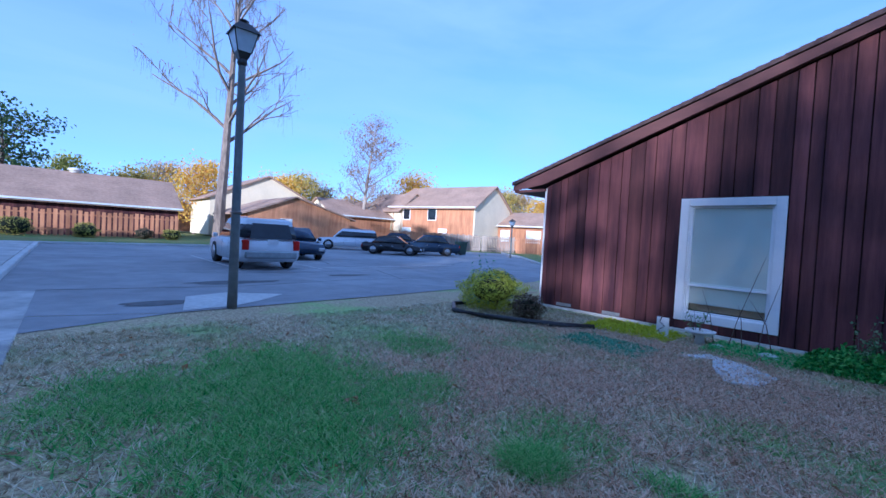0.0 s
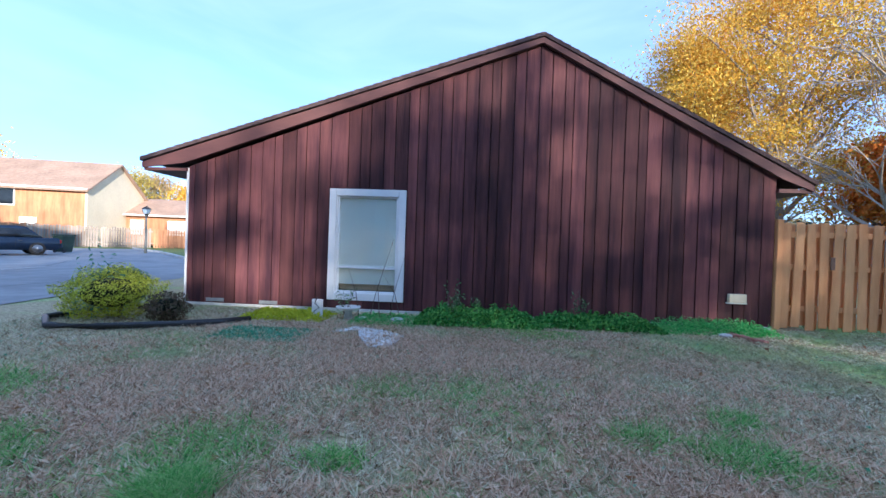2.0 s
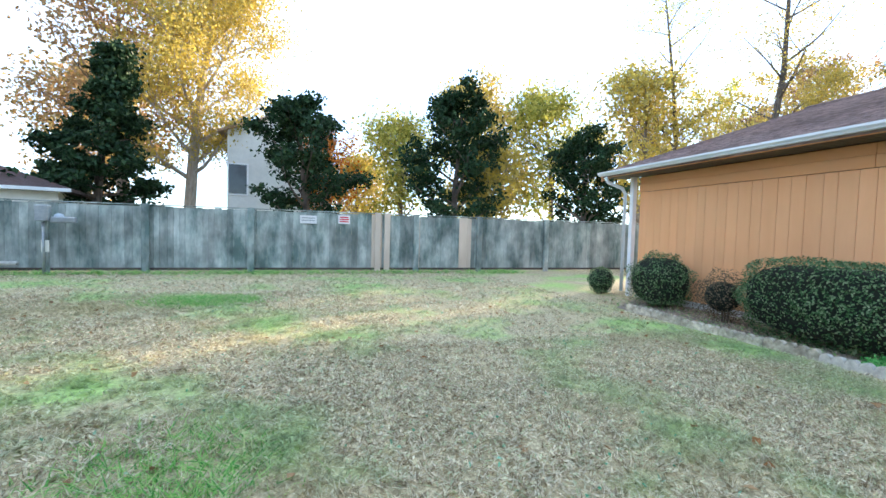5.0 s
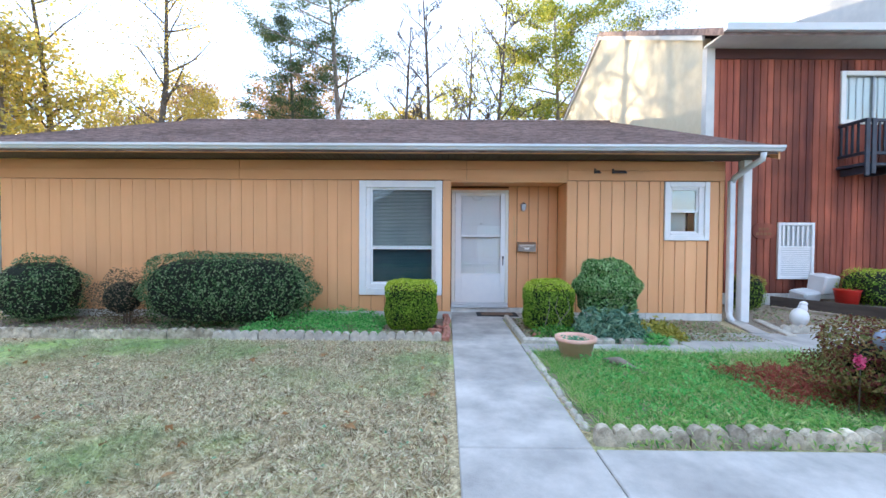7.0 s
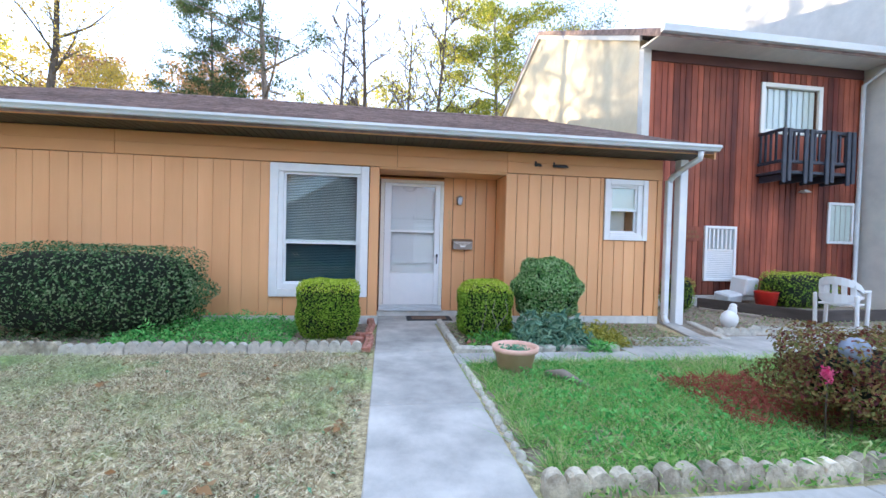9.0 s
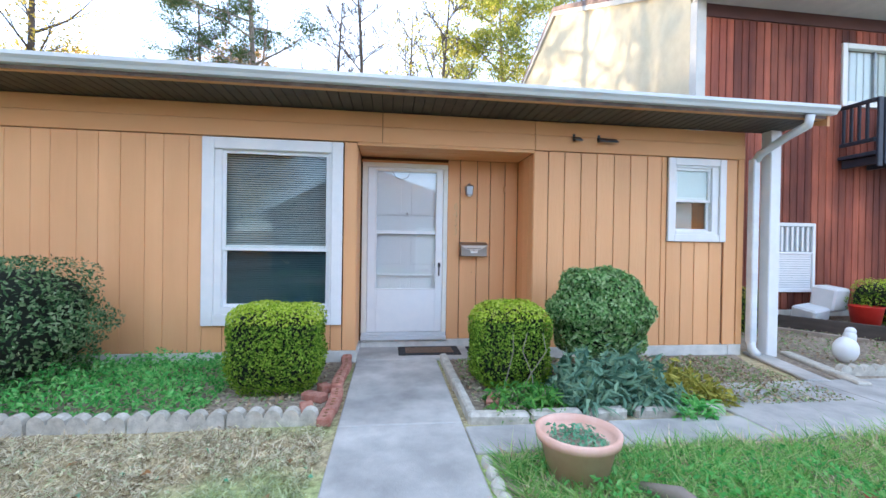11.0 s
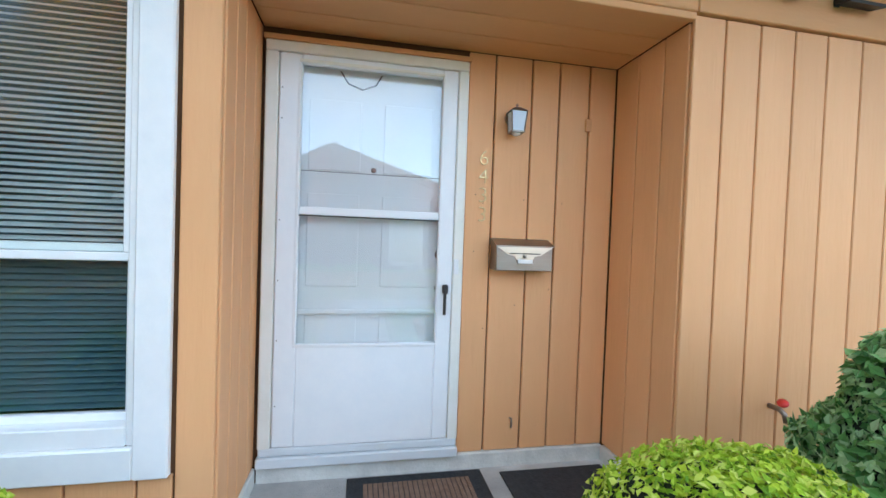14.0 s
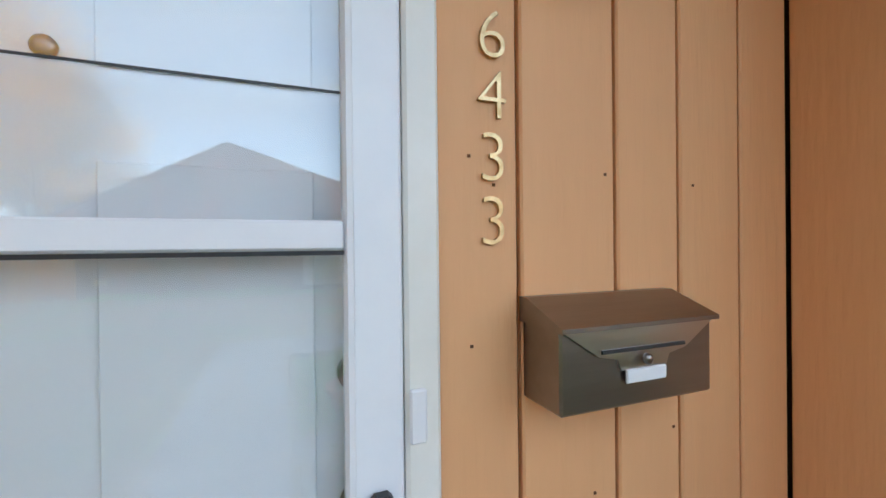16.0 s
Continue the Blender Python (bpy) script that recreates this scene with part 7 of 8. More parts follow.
far_house((35.5, 38.5, 0.1), (12.0, 9.0), 4.9, 7.6, "cedar_far", "shingle_far", "two-storey brown house with cream side wall and white windows", "x", 0.5, -76, "stucco",
          (("s", -3.6, 1.1, 3.2, 4.6, "win"), ("s", 0.2, 1.3, 3.2, 4.6, "win"), ("s", -3.6, 1.5, 1.1, 2.3, "blind"), ("s", 1.8, 1.2, 1.0, 2.3, "blind")))
far_house((43.0, 30.5, 0.1), (10.0, 8.0), 3.2, 4.9, "cedar_far", "shingle_far", "low brown house beside the two-storey one", "x", 0.5, -76, None, (("s", -2.6, 1.2, 1.2, 2.6, "blind"), ("s", 1.0, 1.8, 1.2, 2.6, "blind")))
far_house((16.4, -24.4, 0), (11, 8), 2.55, 4.2, "stucco_grey", "shingle_dark", "pale garage with a dark hipped roof behind the fence", "x", turn=14, hip=True)
far_house((2.2, -34.0, 0), (6.0, 9), 7.2, 8.4, "stucco_grey", "shingle_far", "tall white house behind dark trees", "y", openings=(("n", 2.4, 1.2, 3.2, 5.2, "win"), ("n", -1.8, 1.2, 3.2, 5.2, "win")))
far_house((36.0, -24.0, 0), (9, 7), 3.0, 3.9, "bin_green", "bin_green", "low green roofed building beyond the fence", "x")


def picket_fence(pts, h, material, label, step=0.16, w=0.12):
    t = thing("fence", (*pts[0], 0), label, "fence")
    vs, fs = [], []
    made = 0
    for a, b in zip(pts, pts[1:]):
        a, b = Vector((*a, 0)), Vector((*b, 0))
        ln = (b - a).length
        ang = math.degrees(math.atan2(b.y - a.y, b.x - a.x))
        for i in range(int(ln / step)):
            p = a.lerp(b, (i + 0.5) * step / ln)
            hh = h + 0.05 * math.sin(i * 1.7)
            box("fence_board", t, material, (p.x - w / 2, p.x + w / 2), (p.y - 0.012, p.y + 0.012), (0.05, hh), 0.0, turn=(0, 0, ang))
        for z in (0.4, h - 0.3):
            m = (a + b) / 2
            box("rail", t, material, (m.x - ln / 2, m.x + ln / 2), (m.y + 0.02, m.y + 0.05), (z, z + 0.09), 0.0, turn=(0, 0, ang))
    return t


picket_fence([(-14, 36.0), (5.5, 36.0)], 1.7, "cedar_far", "brown board fence before the long low house", 0.30, 0.20)
picket_fence([(24.5, 36.2), (31.2, 30.6)], 1.75, "cedar_far", "reddish board fence behind the parked cars", 0.2, 0.17)
picket_fence([(27.6, 33.8), (31.8, 29.6), (34.2, 27.0)], 1.7, "picket", "grey picket fence by the parking lot", 0.17, 0.13)
picket_fence([(34.2, 27.0), (43, 17.5)], 1.65, "cedar_far", "brown picket fence before the houses", 0.2, 0.14)
for i, (x, y, s) in enumerate(((0.2, 34.8, 0.7), (-3.0, 34.6, 0.9), (3.3, 35.0, 0.6), (-6, 34.4, 1.1), (4.9, 34.9, 0.6))):
    bush("fence_shrub", (x, y, 0), (1.8 * s, 1.2, 1.3 * s), 900, 0.12, ("olive", "olive", "hedge_brown", "hedge", "olive")[i], "loose shrub growing before the board fence", 2.1, seed=120 + i, lump=0.2)


# ---- street lamps ----
def street_lamp(x, y, h, s=1.0, label="tall dark post lamp with a four-sided lantern"):
    t = thing("street_lamp", (x, y, 0), label, "street lamp")
    lathe("pole", t, "post_grey", (x, y, -0.1), [(0.075 * s, 0), (0.07 * s, 0.4), (0.052 * s, h - 0.35)], 16)
    lathe("collar", t, "black", (x, y, h - 0.50), [(0.05 * s, 0), (0.075 * s, 0.05), (0.06 * s, 0.12)], 14)
    c = (x, y, 0)
    frustum("lantern_base", t, "black", c, 0.06 * s, 0.10 * s, h - 0.40, h - 0.30)
    frustum("lantern_glass", t, "frosted", c, 0.095 * s, 0.165 * s, h - 0.30, h - 0.02)
    frustum("lantern_roof", t, "black", c, 0.20 * s, 0.09 * s, h - 0.02, h + 0.12)
    lathe("finial", t, "black", (x, y, h + 0.12), [(0.04 * s, 0), (0.03 * s, 0.03), (0.075 * s, 0.045), (0.07 * s, 0.06), (0.02 * s, 0.08)], 12)
    for sx in (-1, 1):
        for sy in (-1, 1):
            tube("lantern_bar", t, "black", [(x + sx * 0.097 * s, y + sy * 0.097 * s, h - 0.31), (x + sx * 0.168 * s, y + sy * 0.168 * s, h - 0.01)], 0.009 * s, 6)
    return t


lamp_near = street_lamp(1.27, 6.52, 4.17)
box("band", lamp_near, "steel", (1.20, 1.34), (6.45, 6.59), (1.45, 1.49), 0.01)
street_lamp(19.0, 42.0, 4.0, 1.0, "distant dark post lamp by the brown house")
street_lamp(24.7, 20.0, 2.8, 1.0, "post lamp on the grass by the picket fence")
gb = thing("wheelie_bin", (21.9, 22.6, 0), "dark green wheeled bin standing on the kerb", "bin")
frustum("bin_body", gb, "bin_green", (21.9, 22.6, 0), 0.26, 0.34, 0.05, 0.95)
box("bin_lid", gb, "bin_green", (21.52, 22.28), (22.22, 22.98), (0.96, 1.03), 0.02)
for sy in (-0.26, 0.26):
    lathe("bin_wheel", gb, "tyre", (21.62, 22.6 + sy, 0.1), [(0.1, 0), (0.1, 0.05)], 12, turn=(90, 0, 0))


# ---- parked cars ----
def car(loc, turn, length, width, height, paint, label, kind="suv"):
    t = thing("car", loc, label, "car")
    L, W = length / 2, width / 2
    belt = height * (0.58 if kind == "suv" else 0.60)
    nose = belt * (0.92 if kind == "suv" else 0.80)
    X, Y, Z = loc
    prof = [(-L + 0.05, 0.35), (-L, 0.55), (-L + 0.03, belt - 0.05), (-L + 0.12, belt), (L * 0.42, belt), (L - 0.15, nose), (L, nose - 0.25), (L - 0.04, 0.34), (L - 0.2, 0.24), (-L + 0.2, 0.24)]

    def shell(name, outline, half, top_half, z_split, material, parent):
        n, vs = len(outline), []
        for s in (-1, 1):
            for p, q in outline:
                f = half if q <= z_split else half + (top_half - half) * (q - z_split) / max(0.01, (height - z_split))
                vs.append((p, s * f, q))
        fs = [tuple(range(n)), tuple(range(2 * n - 1, n - 1, -1))] + [(i, i + n, (i + 1) % n + n, (i + 1) % n) for i in range(n)]
        ob = put_mesh(name, vs, fs, material, parent)
        bm = bmesh.new()
        bm.from_mesh(ob.data)
        bmesh.ops.recalc_face_normals(bm, faces=bm.faces)
        bmesh.ops.bevel(bm, geom=bm.edges[:], offset=0.035, segments=2, affect="EDGES")
        bm.to_mesh(ob.data)
        bm.free()
        ob.data.shade_smooth()
        return ob
    shell("body", prof, W, W, 9, paint, t)
    if kind == "suv":
        cab = [(-L + 0.10, belt - 0.05), (-L + 0.22, height - 0.06), (-L + 0.4, height), (L * 0.20, height), (L * 0.52, belt - 0.05)]
        gl = [(-L + 0.085, belt + 0.02), (-L + 0.19, height - 0.16), (L * 0.20, height - 0.13), (L * 0.47, belt + 0.02)]
    else:
        cab = [(-L * 0.72, belt - 0.05), (-L * 0.42, height - 0.03), (-L * 0.25, height), (L * 0.12, height - 0.02), (L * 0.46, belt - 0.05)]
        gl = [(-L * 0.70, belt + 0.0), (-L * 0.42, height - 0.10), (L * 0.12, height - 0.10), (L * 0.44, belt + 0.0)]
    shell("cabin", cab, W - 0.06, W - 0.20, belt, paint, t)
    shell("side_glass", gl, W - 0.045, W - 0.185, belt, "car_glass", t)
    rear = (-L + 0.065, -L + 0.11) if kind == "suv" else None
    if kind == "suv":
        vs = [(-L + 0.085, -W + 0.22, belt + 0.04), (-L + 0.085, W - 0.22, belt + 0.04), (-L + 0.205, W - 0.30, height - 0.15), (-L + 0.205, -W + 0.30, height - 0.15)]
        vs += [(x + 0.05, y_, z) for x, y_, z in vs]
        ob = put_mesh("rear_window", vs, [(0, 1, 2, 3), (7, 6, 5, 4), (0, 4, 5, 1), (1, 5, 6, 2), (2, 6, 7, 3), (3, 7, 4, 0)], "car_glass", t)
        ob.location = (-0.03, 0, 0)
        for s in (-1, 1):
            box("roof_rail", t, "rim", (X - L + 0.6, X + L * 0.15), (Y + s * (W - 0.27) - 0.02, Y + s * (W - 0.27) + 0.02), (height + 0.02, height + 0.05), 0.01)
    wr_ = 0.36 if kind == "suv" else 0.31
    for fx in (-0.60, 0.62):
        for s in (-1, 1):
            w = thing("wheel", (X + L * fx, Y + s * (W - 0.09), wr_))
            w.parent, w.location = t, (L * fx, s * (W - 0.09), wr_)
            lathe("tyre", w, "tyre", base(w), [(wr_ * 0.6, -0.11), (wr_ * 0.95, -0.11), (wr_, -0.07), (wr_, 0.07), (wr_ * 0.95, 0.11), (wr_ * 0.6, 0.11)], 24, turn=(90, 0, 0))
            lathe("rim", w, "rim", base(w), [(wr_ * 0.62, -0.118), (wr_ * 0.55, -0.10), (wr_ * 0.2, -0.09), (wr_ * 0.2, 0.09), (wr_ * 0.55, 0.10), (wr_ * 0.62, 0.118)], 20, turn=(90, 0, 0))
            for q in range(5):
                box("spoke", w, "rim", (base(w).x - 0.025, base(w).x + 0.025), (base(w).y + s * 0.10 - 0.012, base(w).y + s * 0.10 + 0.012), (base(w).z - wr_ * 0.55, base(w).z + wr_ * 0.55), 0.006, turn=(0, 36 * q, 0))
    for s in (-1, 1):
        hi = belt + 0.02 if kind == "suv" else belt - 0.08
        box("tail_lamp", t, "tail", (X - L - 0.012, X - L + 0.14), (Y + s * (W - 0.10) - 0.09, Y + s * (W - 0.10) + 0.095), (hi - 0.30 if kind == "suv" else hi - 0.16, hi), 0.02)
        box("head_lamp", t, "head", (X + L - 0.20, X + L - 0.01), (Y + s * (W - 0.16) - 0.12, Y + s * (W - 0.16) + 0.12), (nose - 0.24, nose - 0.10), 0.02)
        box("wing_mirror", t, paint, (X + L * 0.40, X + L * 0.40 + 0.12), (Y + s * (W + 0.07) - 0.07, Y + s * (W + 0.07) + 0.07), (belt + 0.0, belt + 0.13), 0.02)
    box("bumper", t, paint if kind != "suv" else "grey_metal", (X - L - 0.07, X - L + 0.10), (Y - W + 0.08, Y + W - 0.08), (0.36, 0.58), 0.04)
    box("number_plate", t, "sign_white", (X - L - 0.08, X - L - 0.072), (Y - 0.16, Y + 0.16), (0.44, 0.56) if kind != "suv" else (0.78, 0.92), 0.004)
    for fx in (-0.25, 0.12):
        for s in (-1, 1):
            box("door_seam", t, "black", (X + L * fx - 0.004, X + L * fx + 0.004), (Y + s * (W + 0.001) - 0.002, Y + s * (W + 0.001) + 0.002), (0.40, belt - 0.04), 0.0)
            box("door_handle", t, "rim", (X + L * fx - 0.22, X + L * fx - 0.08), (Y + s * (W + 0.015) - 0.01, Y + s * (W + 0.015) + 0.01), (belt - 0.15, belt - 0.12), 0.004)
    t.rotation_euler = (0, 0, radians(turn))
    return t


car((3.93, 14.3, 0.012), 88, 4.3, 1.65, 1.52, "silver", "silver boxy four-wheel-drive car seen from behind", "suv")
car((6.95, 18.2, 0.012), -100, 4.4, 1.7, 1.35, "car_navy", "dark navy saloon car nose to the lot", "car")
car((14.6, 27.0, 0.0), 150, 4.3, 1.75, 1.5, "car_white", "white estate car parked by the kerb", "suv")
car((14.9, 21.6, 0.012), -48, 3.8, 1.6, 1.18, "car_black", "black two-door convertible car with its roof up", "car")
car((17.9, 21.9, 0.012), 147, 4.3, 1.8, 1.40, "car_navy", "dark navy saloon car seen from behind", "car")
car((18.7, 26.0, 0.012), -35, 4.5, 1.8, 1.42, "car_navy", "blue saloon car behind the other two", "car")

# ---- trees ----
tree("tree", 9.15, 40.0, 24.0, 0.50, "tall bare tree with drooping fine twigs", "rust", 1500, 0.16, 0.30, 0.34, 15, 204, "bark", "elm", clump=1.6, fall=2.0, wide=0.25, twigs=4, floor=0.020, hang=1.5)
tree("tree", 26.3, 45.0, 14.5, 0.28, "thin bare tree with a few rusty leaves", "rust", 6000, 0.16, 0.27, 0.22, 16, 202, "bark_pale", clump=1.3, twigs=4, floor=0.022)
rng = np.random.default_rng(9)
for i in range(19):
    a = 0.08 + i * 0.052
    d = 66 + 8 * math.sin(i * 2.1)
    tree("tree", d * math.sin(a), d * math.cos(a), 7.0 + 2.2 * math.sin(i * 1.3), 0.2, "distant rounded tree in orange and tan autumn leaf", ("yellow", "far_autumn", "autumn")[i % 3], 5200, 0.30, 0.34, 0.12, 14, 210 + i, clump=1.9)
tree("pine_tree", -5.3, 56.0, 10.5, 0.35, "dark green pine behind the long roof", "pine", 3200, 0.38, 0.34, 0.2, 16, 230, "bark_dark", "pine", clump=1.6)
tree("tree", -0.6, 62.0, 7.4, 0.3, "grey-green rounded tree behind the long roof", "olive", 1500, 0.35, 0.36, 0.3, 12, 231, clump=1.4)
tree("tree", 24.2, -17.6, 16.0, 0.42, "large tree full of yellow and orange leaves", "autumn", 62000, 0.15, 0.42, 0.12, 24, 240, "bark_pale", clump=1.5)
tree("tree", 27.0, -14.5, 13.0, 0.40, "yellow-orange tree behind the maroon house", "autumn", 50000, 0.16, 0.40, 0.12, 20, 241, "bark", clump=1.5)
tree("tree", 18.0, -17.8, 11.5, 0.30, "bare pale-limbed tree with few leaves", "rust", 1500, 0.12, 0.42, 0.16, 18, 242, "bark_pale", clump=1.0, twigs=4, floor=0.018)
tree("tree", 19.5, -20.0, 6.2, 0.25, "small tree in bright orange leaf", "orange", 7000, 0.28, 0.42, 0.12, 14, 243, clump=0.9)
tree("evergreen_tree", 10.2, -25.0, 10.2, 0.25, "dark conical evergreen behind the fence", "evergreen", 14300, 0.28, 0.27, 0.08, 34, 250, "bark_dark", "cone", clump=0.5)
tree("tree", 7.6, -31.0, 19.0, 0.40, "tall slender tree with yellow leaves", "yellow", 42000, 0.20, 0.25, 0.2, 24, 251, "bark_pale", clump=1.6)
tree("tree", 12.0, -33.0, 17.0, 0.36, "thin half-bare tree with tan leaves", "rust", 6000, 0.30, 0.28, 0.2, 18, 252, "bark", clump=1.5)
tree("evergreen_tree", 0.4, -24.0, 7.6, 0.25, "dark glossy broadleaf evergreen with an uneven crown", "evergreen", 8450, 0.26, 0.38, 0.12, 16, 253, "bark_dark", clump=0.5)
tree("tree", -0.8, -28.0, 7.0, 0.22, "small red-orange tree behind the evergreen", "orange", 2500, 0.22, 0.32, 0.2, 12, 254, clump=0.9)
tree("evergreen_tree", -7.6, -23.5, 8.8, 0.26, "dark rounded evergreen behind the fence", "evergreen", 9750, 0.26, 0.34, 0.10, 20, 255, "bark_dark", clump=0.5)
tree("evergreen_tree", -15.3, -22.0, 7.0, 0.24, "dark evergreen by the far house corner", "evergreen", 8450, 0.24, 0.32, 0.1, 20, 256, "bark_dark", clump=0.5)
tree("evergreen_tree", 18.0, -25.0, 6.8, 0.2, "dark ivy-clad trunk behind the garage", "evergreen", 1600, 0.22, 0.06, 0.1, 16, 257, "bark_dark", clump=0.5)
for i, (x, y, h, lf, n) in enumerate(((-6.5, -33, 9.5, "olive", 3500), (-13, -34, 13, "yellow", 5000), (-18, -30, 12, "olive", 4500), (-3.5, -38, 7, "yellow", 2500), (16, -38, 12, "far_autumn", 4000), (24, -34, 11, "yellow", 4000), (31, -28, 9, "far_autumn", 3500), (-22.5, -25, 12.5, "yellow", 4000), (-11.5, -27.5, 7, "yellow", 3000))):
    tree("tree", x, y, h, 0.26, "autumn tree behind the fence with " + ("yellow" if lf == "yellow" else "olive and tan") + " leaves", lf, int(n * 1.7), 0.32, 0.34, 0.15, 16, 260 + i, "bark", clump=1.5)
MOVE = {10: 0.9, 11: 3.3, 12: -1.2, 14: -1.2, 23: -7.2, 24: -3.0, 26: -0.9, 27: 5.7, 28: 3.0, 31: -7.2}


def behind(i, x, y, *args, **keys):
    """A tree of the woods behind the house; MOVE sets it along y so that the low sun falls between the crowns."""
    tree(*args[:1], x, y + MOVE.get(i, 0.0), *args[1:], **keys)


behind(0, -25, -18.6, "tree", 19, 0.28, "tall dark ivy-clad trunk with sparse leaves", "yellow", 3500, 0.16, 0.16, 0.35, 16, 280, "bark_dark", clump=1.4)
behind(1, -25, -24.7, "tree", 19, 0.24, "tall thin bare tree", "olive", 2200, 0.18, 0.18, 0.4, 14, 281, "bark_dark", clump=1.2)
behind(2, -25, -6.8, "pine_tree", 19, 0.27, "tall pine with dark flat boughs", "pine", 20000, 0.22, 0.25, 0.24, 26, 282, "bark", "pine", clump=0.55, wide=0.22, fall=0.35)
behind(3, -27, -10.5, "pine_tree", 15, 0.20, "pine with spreading dark boughs", "pine", 20000, 0.22, 0.24, 0.30, 22, 283, "bark_dark", "pine", clump=0.55, wide=0.22, fall=0.35)
for i, (x, y, h) in enumerate(((-25, -2.0, 17), (-25, -3.5, 14), (-27, 0.6, 15), (-25, 1.8, 16))):
    behind(4 + i, x, y, "tree", h, 0.2, "thin grey bare tree with forked limbs", "olive" if i > 1 else None, 1500, 0.16, 0.30, 0.22, 20, 285 + i, "bark_dark", clump=1.1, twigs=4, form="spire", floor=0.016)
behind(8, -28, 7.2, "pine_tree", 17, 0.28, "broad pine with yellow-green needles", "pine_yellow", 30000, 0.24, 0.30, 0.2, 26, 291, "bark", "pine", clump=0.7, wide=0.4, fall=0.5)
behind(34, -32, -13.5, "tree", 11.5, 0.2, "rusty half-bare tree behind the long roof", "rust", 9000, 0.16, 0.34, 0.2, 18, 341, "bark", clump=0.9)
behind(35, -33, -19.5, "tree", 12.0, 0.2, "yellow autumn tree behind the long roof", "yellow", 9000, 0.18, 0.34, 0.2, 18, 342, "bark", clump=0.9)
behind(9, -30, 13, "pine_tree", 17, 0.3, "tall dark pine above the red house", "pine", 20000, 0.20, 0.34, 0.3, 22, 292, "bark", "pine", clump=1.1, wide=0.22, fall=0.4)
for i in range(11):
    behind(10 + i, -37 + 3 * math.sin(i * 2.2), -30 + i * 4.4, "tree", 12 + 2 * math.sin(i * 1.7), 0.24, "autumn tree in the woods behind the house", ("yellow", "rust", "olive")[i % 3], 4200, 0.24, 0.32, 0.15, 15, 300 + i, clump=0.8)
for i in range(13):
    if i in (8, 9):
        continue
    behind(21 + i, -50 + 4 * math.sin(i * 1.9), -56 + i * 4.6, "tree", 18 + 3 * math.sin(i * 2.7), 0.35, "tall autumn tree deep in the woods", ("olive", "rust", "yellow")[i % 3], 2900, 0.36, 0.30, 0.25, 15, 320 + i, clump=1.0)

# ---- grass and small litter ----
def grass(name, area, n, h, w, material, label, seed, keep=None, tuft=9):
    """Blades that stand together in small tufts."""
    rng = np.random.default_rng(seed)
    x0, x1, y0, y1 = area
    m = max(1, n // tuft)
    pick = rng.integers(0, m, n)
    px = rng.uniform(x0, x1, m)[pick] + rng.normal(0, 0.016 * tuft ** 0.5 / 3, n)
    py = rng.uniform(y0, y1, m)[pick] + rng.normal(0, 0.016 * tuft ** 0.5 / 3, n)
    if keep is not None:
        m = keep(px, py)
        px, py = px[m], py[m]
    n = len(px)
    a = rng.uniform(0, 2 * math.pi, n)
    hh, ww = h * rng.uniform(0.4, 1.3, n), w * rng.uniform(0.6, 1.4, n)
    lean = rng.normal(0, 1.15, (n, 2)) * hh[:, None]
    V = np.zeros((n, 3, 3))
    V[:, 0] = np.stack([px - ww * np.cos(a), py - ww * np.sin(a), np.zeros(n)], 1)
    V[:, 1] = np.stack([px + ww * np.cos(a), py + ww * np.sin(a), np.zeros(n)], 1)
    V[:, 2] = np.stack([px + lean[:, 0], py + lean[:, 1], hh], 1)
    V[:, :2, 2] = 0.002
    ob = put_mesh(name, V.reshape(-1, 3), np.arange(3 * n).reshape(n, 3), material)
    return tagged(ob, label, "grass", "", "stuff")


def on_lawn(x, y):
    hard = (y > -0.80) & (y < 9) & (x < -1.0)
    bed = (x < -5.12)
    lot = y > 6.2 + 0.10 * np.maximum(x, 0)
    house = (x > 6.4) & (y > -5.2)
    return ~(hard | bed | lot | house)


grass("grass", (-5.2, 6.5, -4.2, 5.6), 250000, 0.045, 0.0058, "blade", "short dormant straw-coloured grass", 401, on_lawn)
def brown_spots(x, y):
    v = 0.5 + 0.30 * np.sin(1.9 * x + 0.7) * np.cos(1.5 * y - 0.4) + 0.28 * np.sin(4.7 * x - 2.1 * y) * np.cos(3.3 * y + 1.2 * x)
    edge = np.clip(1.25 - ((x - 3.3) / 3.0) ** 2 - ((y - 0.2) / 3.4) ** 2, 0, 1)
    return on_lawn(x, y) & (np.random.default_rng(78).uniform(0, 1, len(x)) < v * 1.3 * edge)


grass("grass", (0.2, 6.4, -3.4, 4.0), 280000, 0.048, 0.0070, "blade_brown", "matted reddish-brown dead grass", 407, brown_spots)
grass("grass", (-6.6, 9.5, -13.9, -4.2), 110000, 0.048, 0.006, "blade", "short dormant straw-coloured grass", 402, on_lawn)
grass("grass", (-4.62, -2.5, 0.25, 5.5), 46000, 0.10, 0.0055, "blade_green", "longer green grass in the plot", 403, None, 22)
grass("grass", (-4.62, -2.5, 0.25, 5.5), 12000, 0.07, 0.006, "blade_brown", "dry stalks among the grass of the plot", 408, None, 16)
grass("grass", (-6.6, 13.0, -13.95, -13.2), 9000, 0.11, 0.006, "blade_green", "taller green grass along the fence", 404)
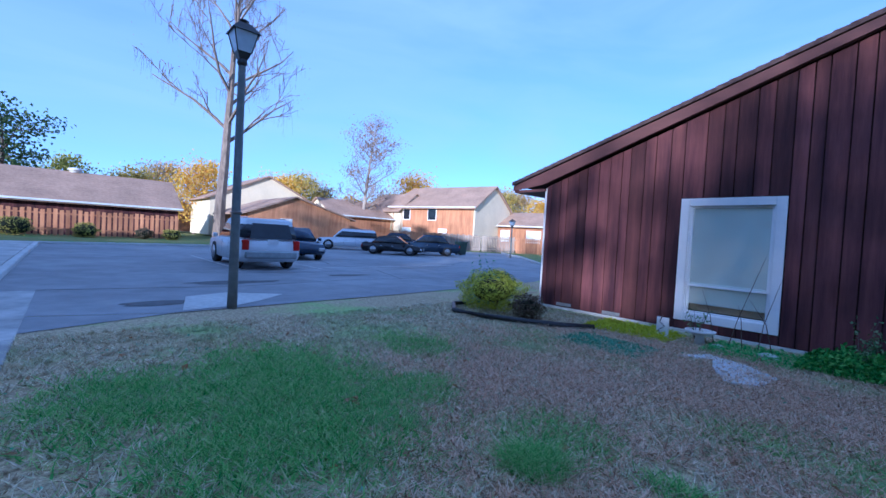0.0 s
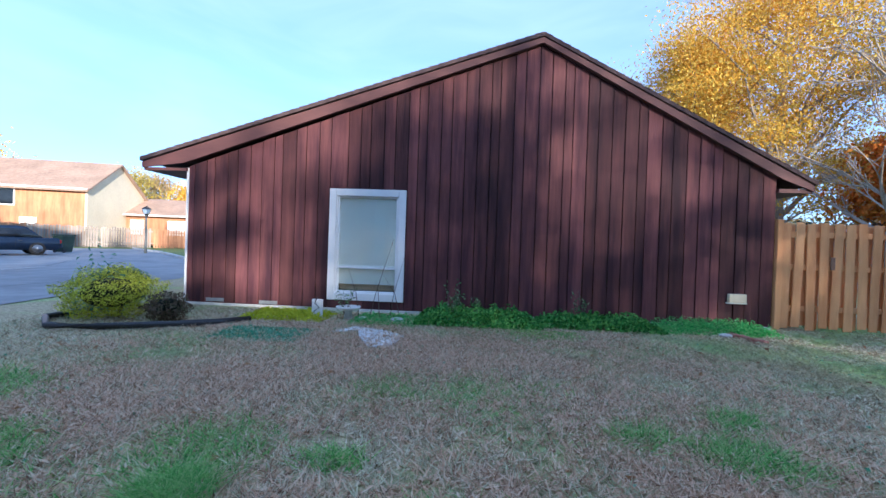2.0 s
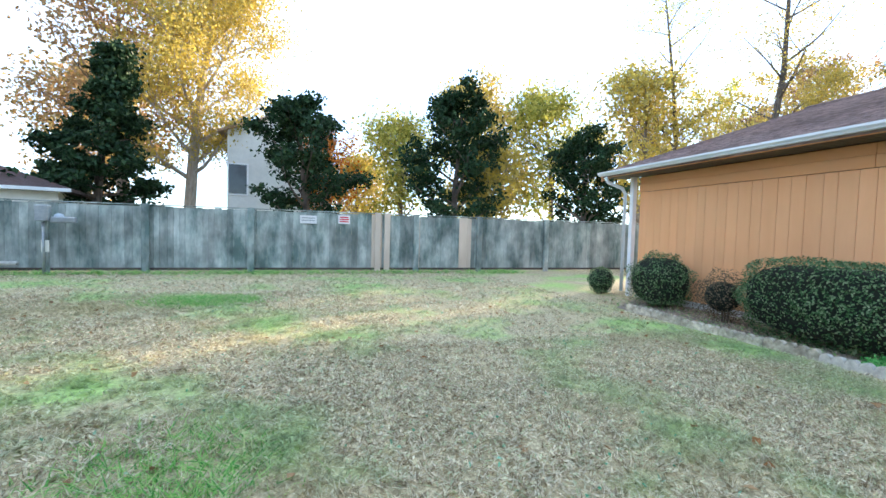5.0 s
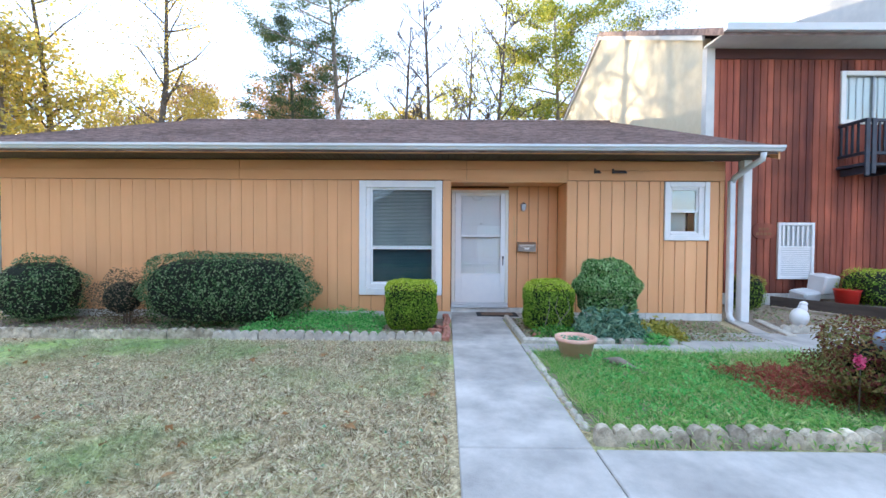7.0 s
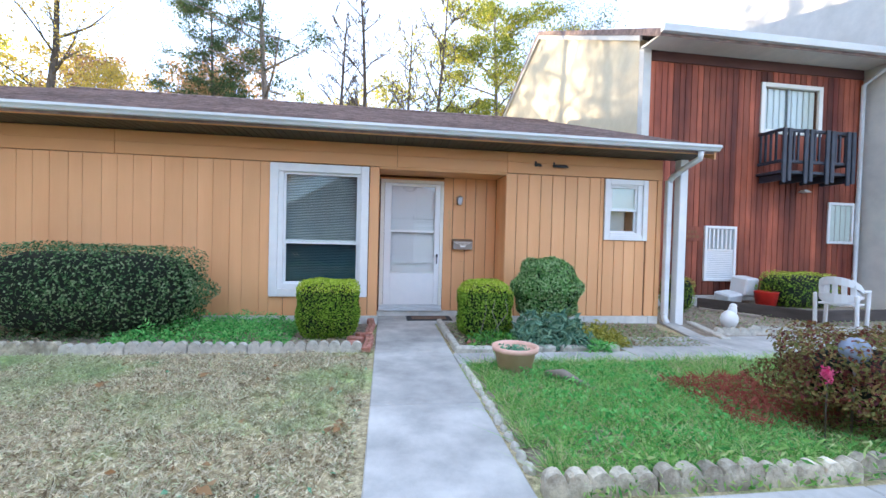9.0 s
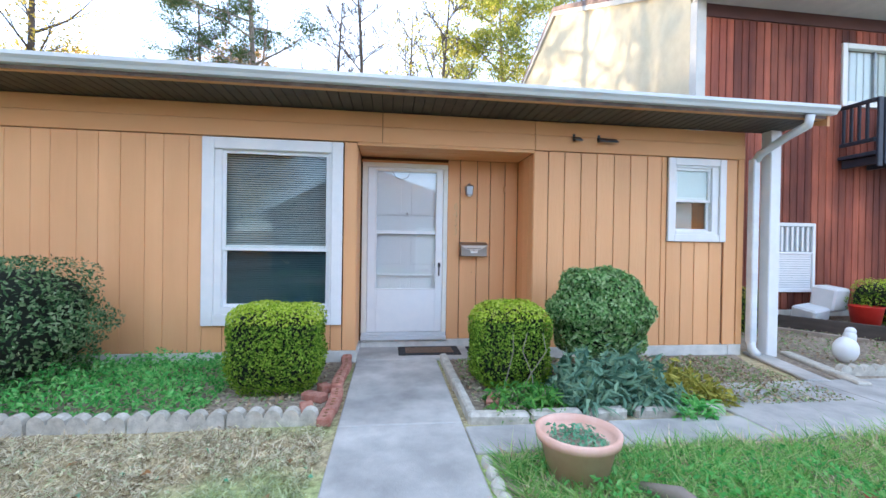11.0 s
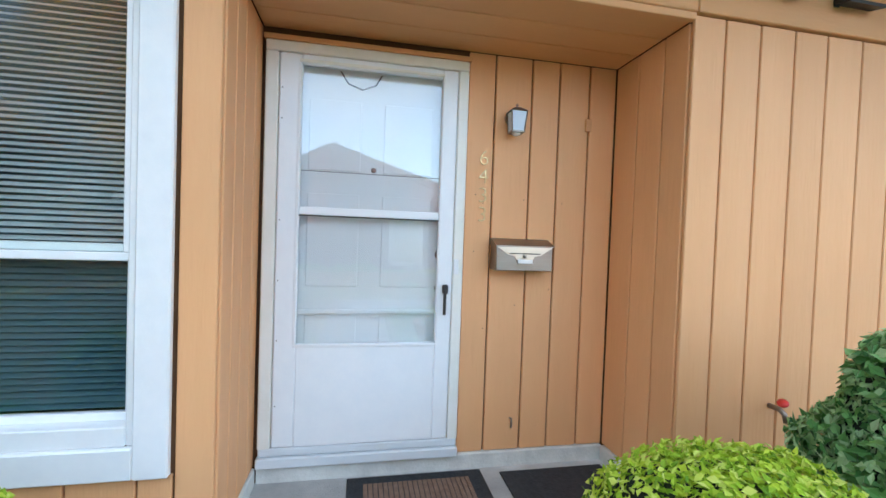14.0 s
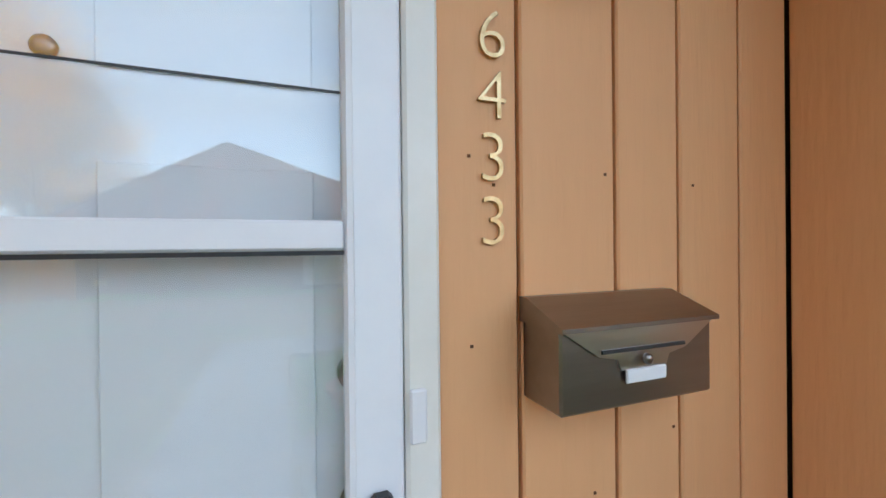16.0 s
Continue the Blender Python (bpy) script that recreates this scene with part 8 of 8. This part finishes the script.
def green_spots(x, y):
    pick = np.random.default_rng(77).uniform(0, 1, len(x))
    f = np.zeros(len(x), bool)
    for cx, cy, rx, ry, k in ((0.75, 2.75, 0.60, 1.1, 0.9), (0.35, 2.1, 0.6, 0.45, 0.8), (1.5, 2.3, 0.35, 0.3, 0.7), (2.05, -1.95, 0.20, 0.26, 1.0), (2.6, -2.2, 0.16, 0.16, 1.0), (2.25, -1.45, 0.15, 0.16, 0.9), (1.2, -0.4, 0.2, 0.35, 0.35), (2.9, 0.3, 0.3, 0.25, 0.15),
                              (1.8, 1.1, 0.3, 0.3, 0.4), (-0.3, 3.2, 0.5, 0.6, 0.5), (1.75, 0.4, 0.10, 0.16, 0.8), (2.4, 3.4, 0.35, 0.5, 0.4), (2.0, -9.0, 0.8, 0.5, 0.5), (3.0, -0.6, 0.3, 0.5, 0.10), (1.0, -3.2, 0.5, 0.6, 0.2)):
        r = ((x - cx) / rx) ** 2 + ((y - cy) / ry) ** 2 + 0.35 * np.sin(11 * x + 3 * y) * np.cos(8 * y - 2 * x)
        f |= pick < k * np.exp(-1.1 * np.maximum(r, 0) ** 1.4)
    return f
grass("grass", (-1, 3.5, -9.5, 4.5), 900000, 0.060, 0.0060, "blade_green", "bright green tufts in the dormant lawn", 405, green_spots)
grass("grass", (1.17, 1.53, 0.82, 1.18), 4200, 0.085, 0.003, "blade_green", "thick mound of bright green grass", 406, lambda x, y: (x - 1.35) ** 2 + (y - 1.0) ** 2 < 0.030)
rng = np.random.default_rng(44)
n = 5200
P = np.stack([rng.uniform(-4.9, 5.8, n), rng.uniform(-12, 5.5, n), rng.uniform(0.008, 0.03, n)], 1)
k = on_lawn(P[:, 0], P[:, 1]) & (np.sin(P[:, 0] * 1.7 + 1) * np.cos(P[:, 1] * 1.3) + rng.normal(0, 0.35, n) > 0.1)
P = P[k]
V, F = leaf_quads(P, rng.normal(0, 0.4, (len(P), 3)) + np.array((0, 0, 1)), 0.035, 0.028, rng)
tagged(put_mesh("clover", V, F, "clover"), "pale green clover leaves scattered in the lawn", "weeds", "", "stuff")
n = 420
P = np.stack([rng.uniform(-5.0, 6.0, n), rng.uniform(-11, 5.5, n), rng.uniform(0.012, 0.04, n)], 1)
P = P[on_lawn(P[:, 0], P[:, 1])]
V, F = leaf_quads(P, rng.normal(0, 0.4, (len(P), 3)) + np.array((0, 0, 1)), 0.07, 0.05, rng)
tagged(put_mesh("fallen_leaves", V, F, "leaf_dead"), "dry brown fallen leaves on the grass", "leaves", "", "stuff")
for i, (x, y) in enumerate(((-4.35, -2.2), (-4.15, -2.9), (-3.2, -0.95), (0.95, 2.3), (-2.6, -1.5))):
    t = thing("fallen_leaf", (x, y, 0.03), "single curled dry brown leaf on the grass", "leaf", "single fallen leaves")
    V, F = leaf_quads(np.array([(0, 0, 0), (0.03, 0.02, 0.01), (-0.03, 0.02, 0.01), (0, -0.03, 0.0)]), np.array([(0, 0.2, 1), (0.3, 0, 1), (-0.3, 0, 1), (0, -0.3, 1.0)]), 0.10, 0.06, np.random.default_rng(500 + i))
    put_mesh("blade", V, F, "leaf_dead", t)


def mat_of_dead_grass(area, n, size, material, label, seed, keep):
    """Short flat curls of dead grass lying in tufts."""
    rng = np.random.default_rng(seed)
    m = n // 12
    pick = rng.integers(0, m, n)
    cx, cy, top = rng.uniform(area[0], area[1], m), rng.uniform(area[2], area[3], m), rng.uniform(0.008, 0.05, m)
    px, py = cx[pick] + rng.normal(0, 0.028, n), cy[pick] + rng.normal(0, 0.028, n)
    ok = keep(px, py)
    P = np.stack([px, py, 0.004 + top[pick] * rng.uniform(0.2, 1.0, n)], 1)[ok]
    V, F = leaf_quads(P, rng.normal(0, 0.5, (len(P), 3)) + np.array((0, 0, 1)), size, size * 0.32, rng)
    tagged(put_mesh("dead_grass", V, F, material), label, "grass", "", "stuff")


mat_of_dead_grass((0.2, 6.4, -3.6, 4.0), 90000, 0.042, "blade_brown", "matted curls of reddish-brown dead grass", 411, brown_spots)
mat_of_dead_grass((-5.1, 0.6, -5.5, -0.75), 70000, 0.040, "blade", "matted curls of straw-coloured dead grass", 412, on_lawn)
mat_of_dead_grass((-1.0, 6.4, -10.0, -3.4), 50000, 0.055, "blade", "matted curls of straw-coloured dead grass", 413, on_lawn)
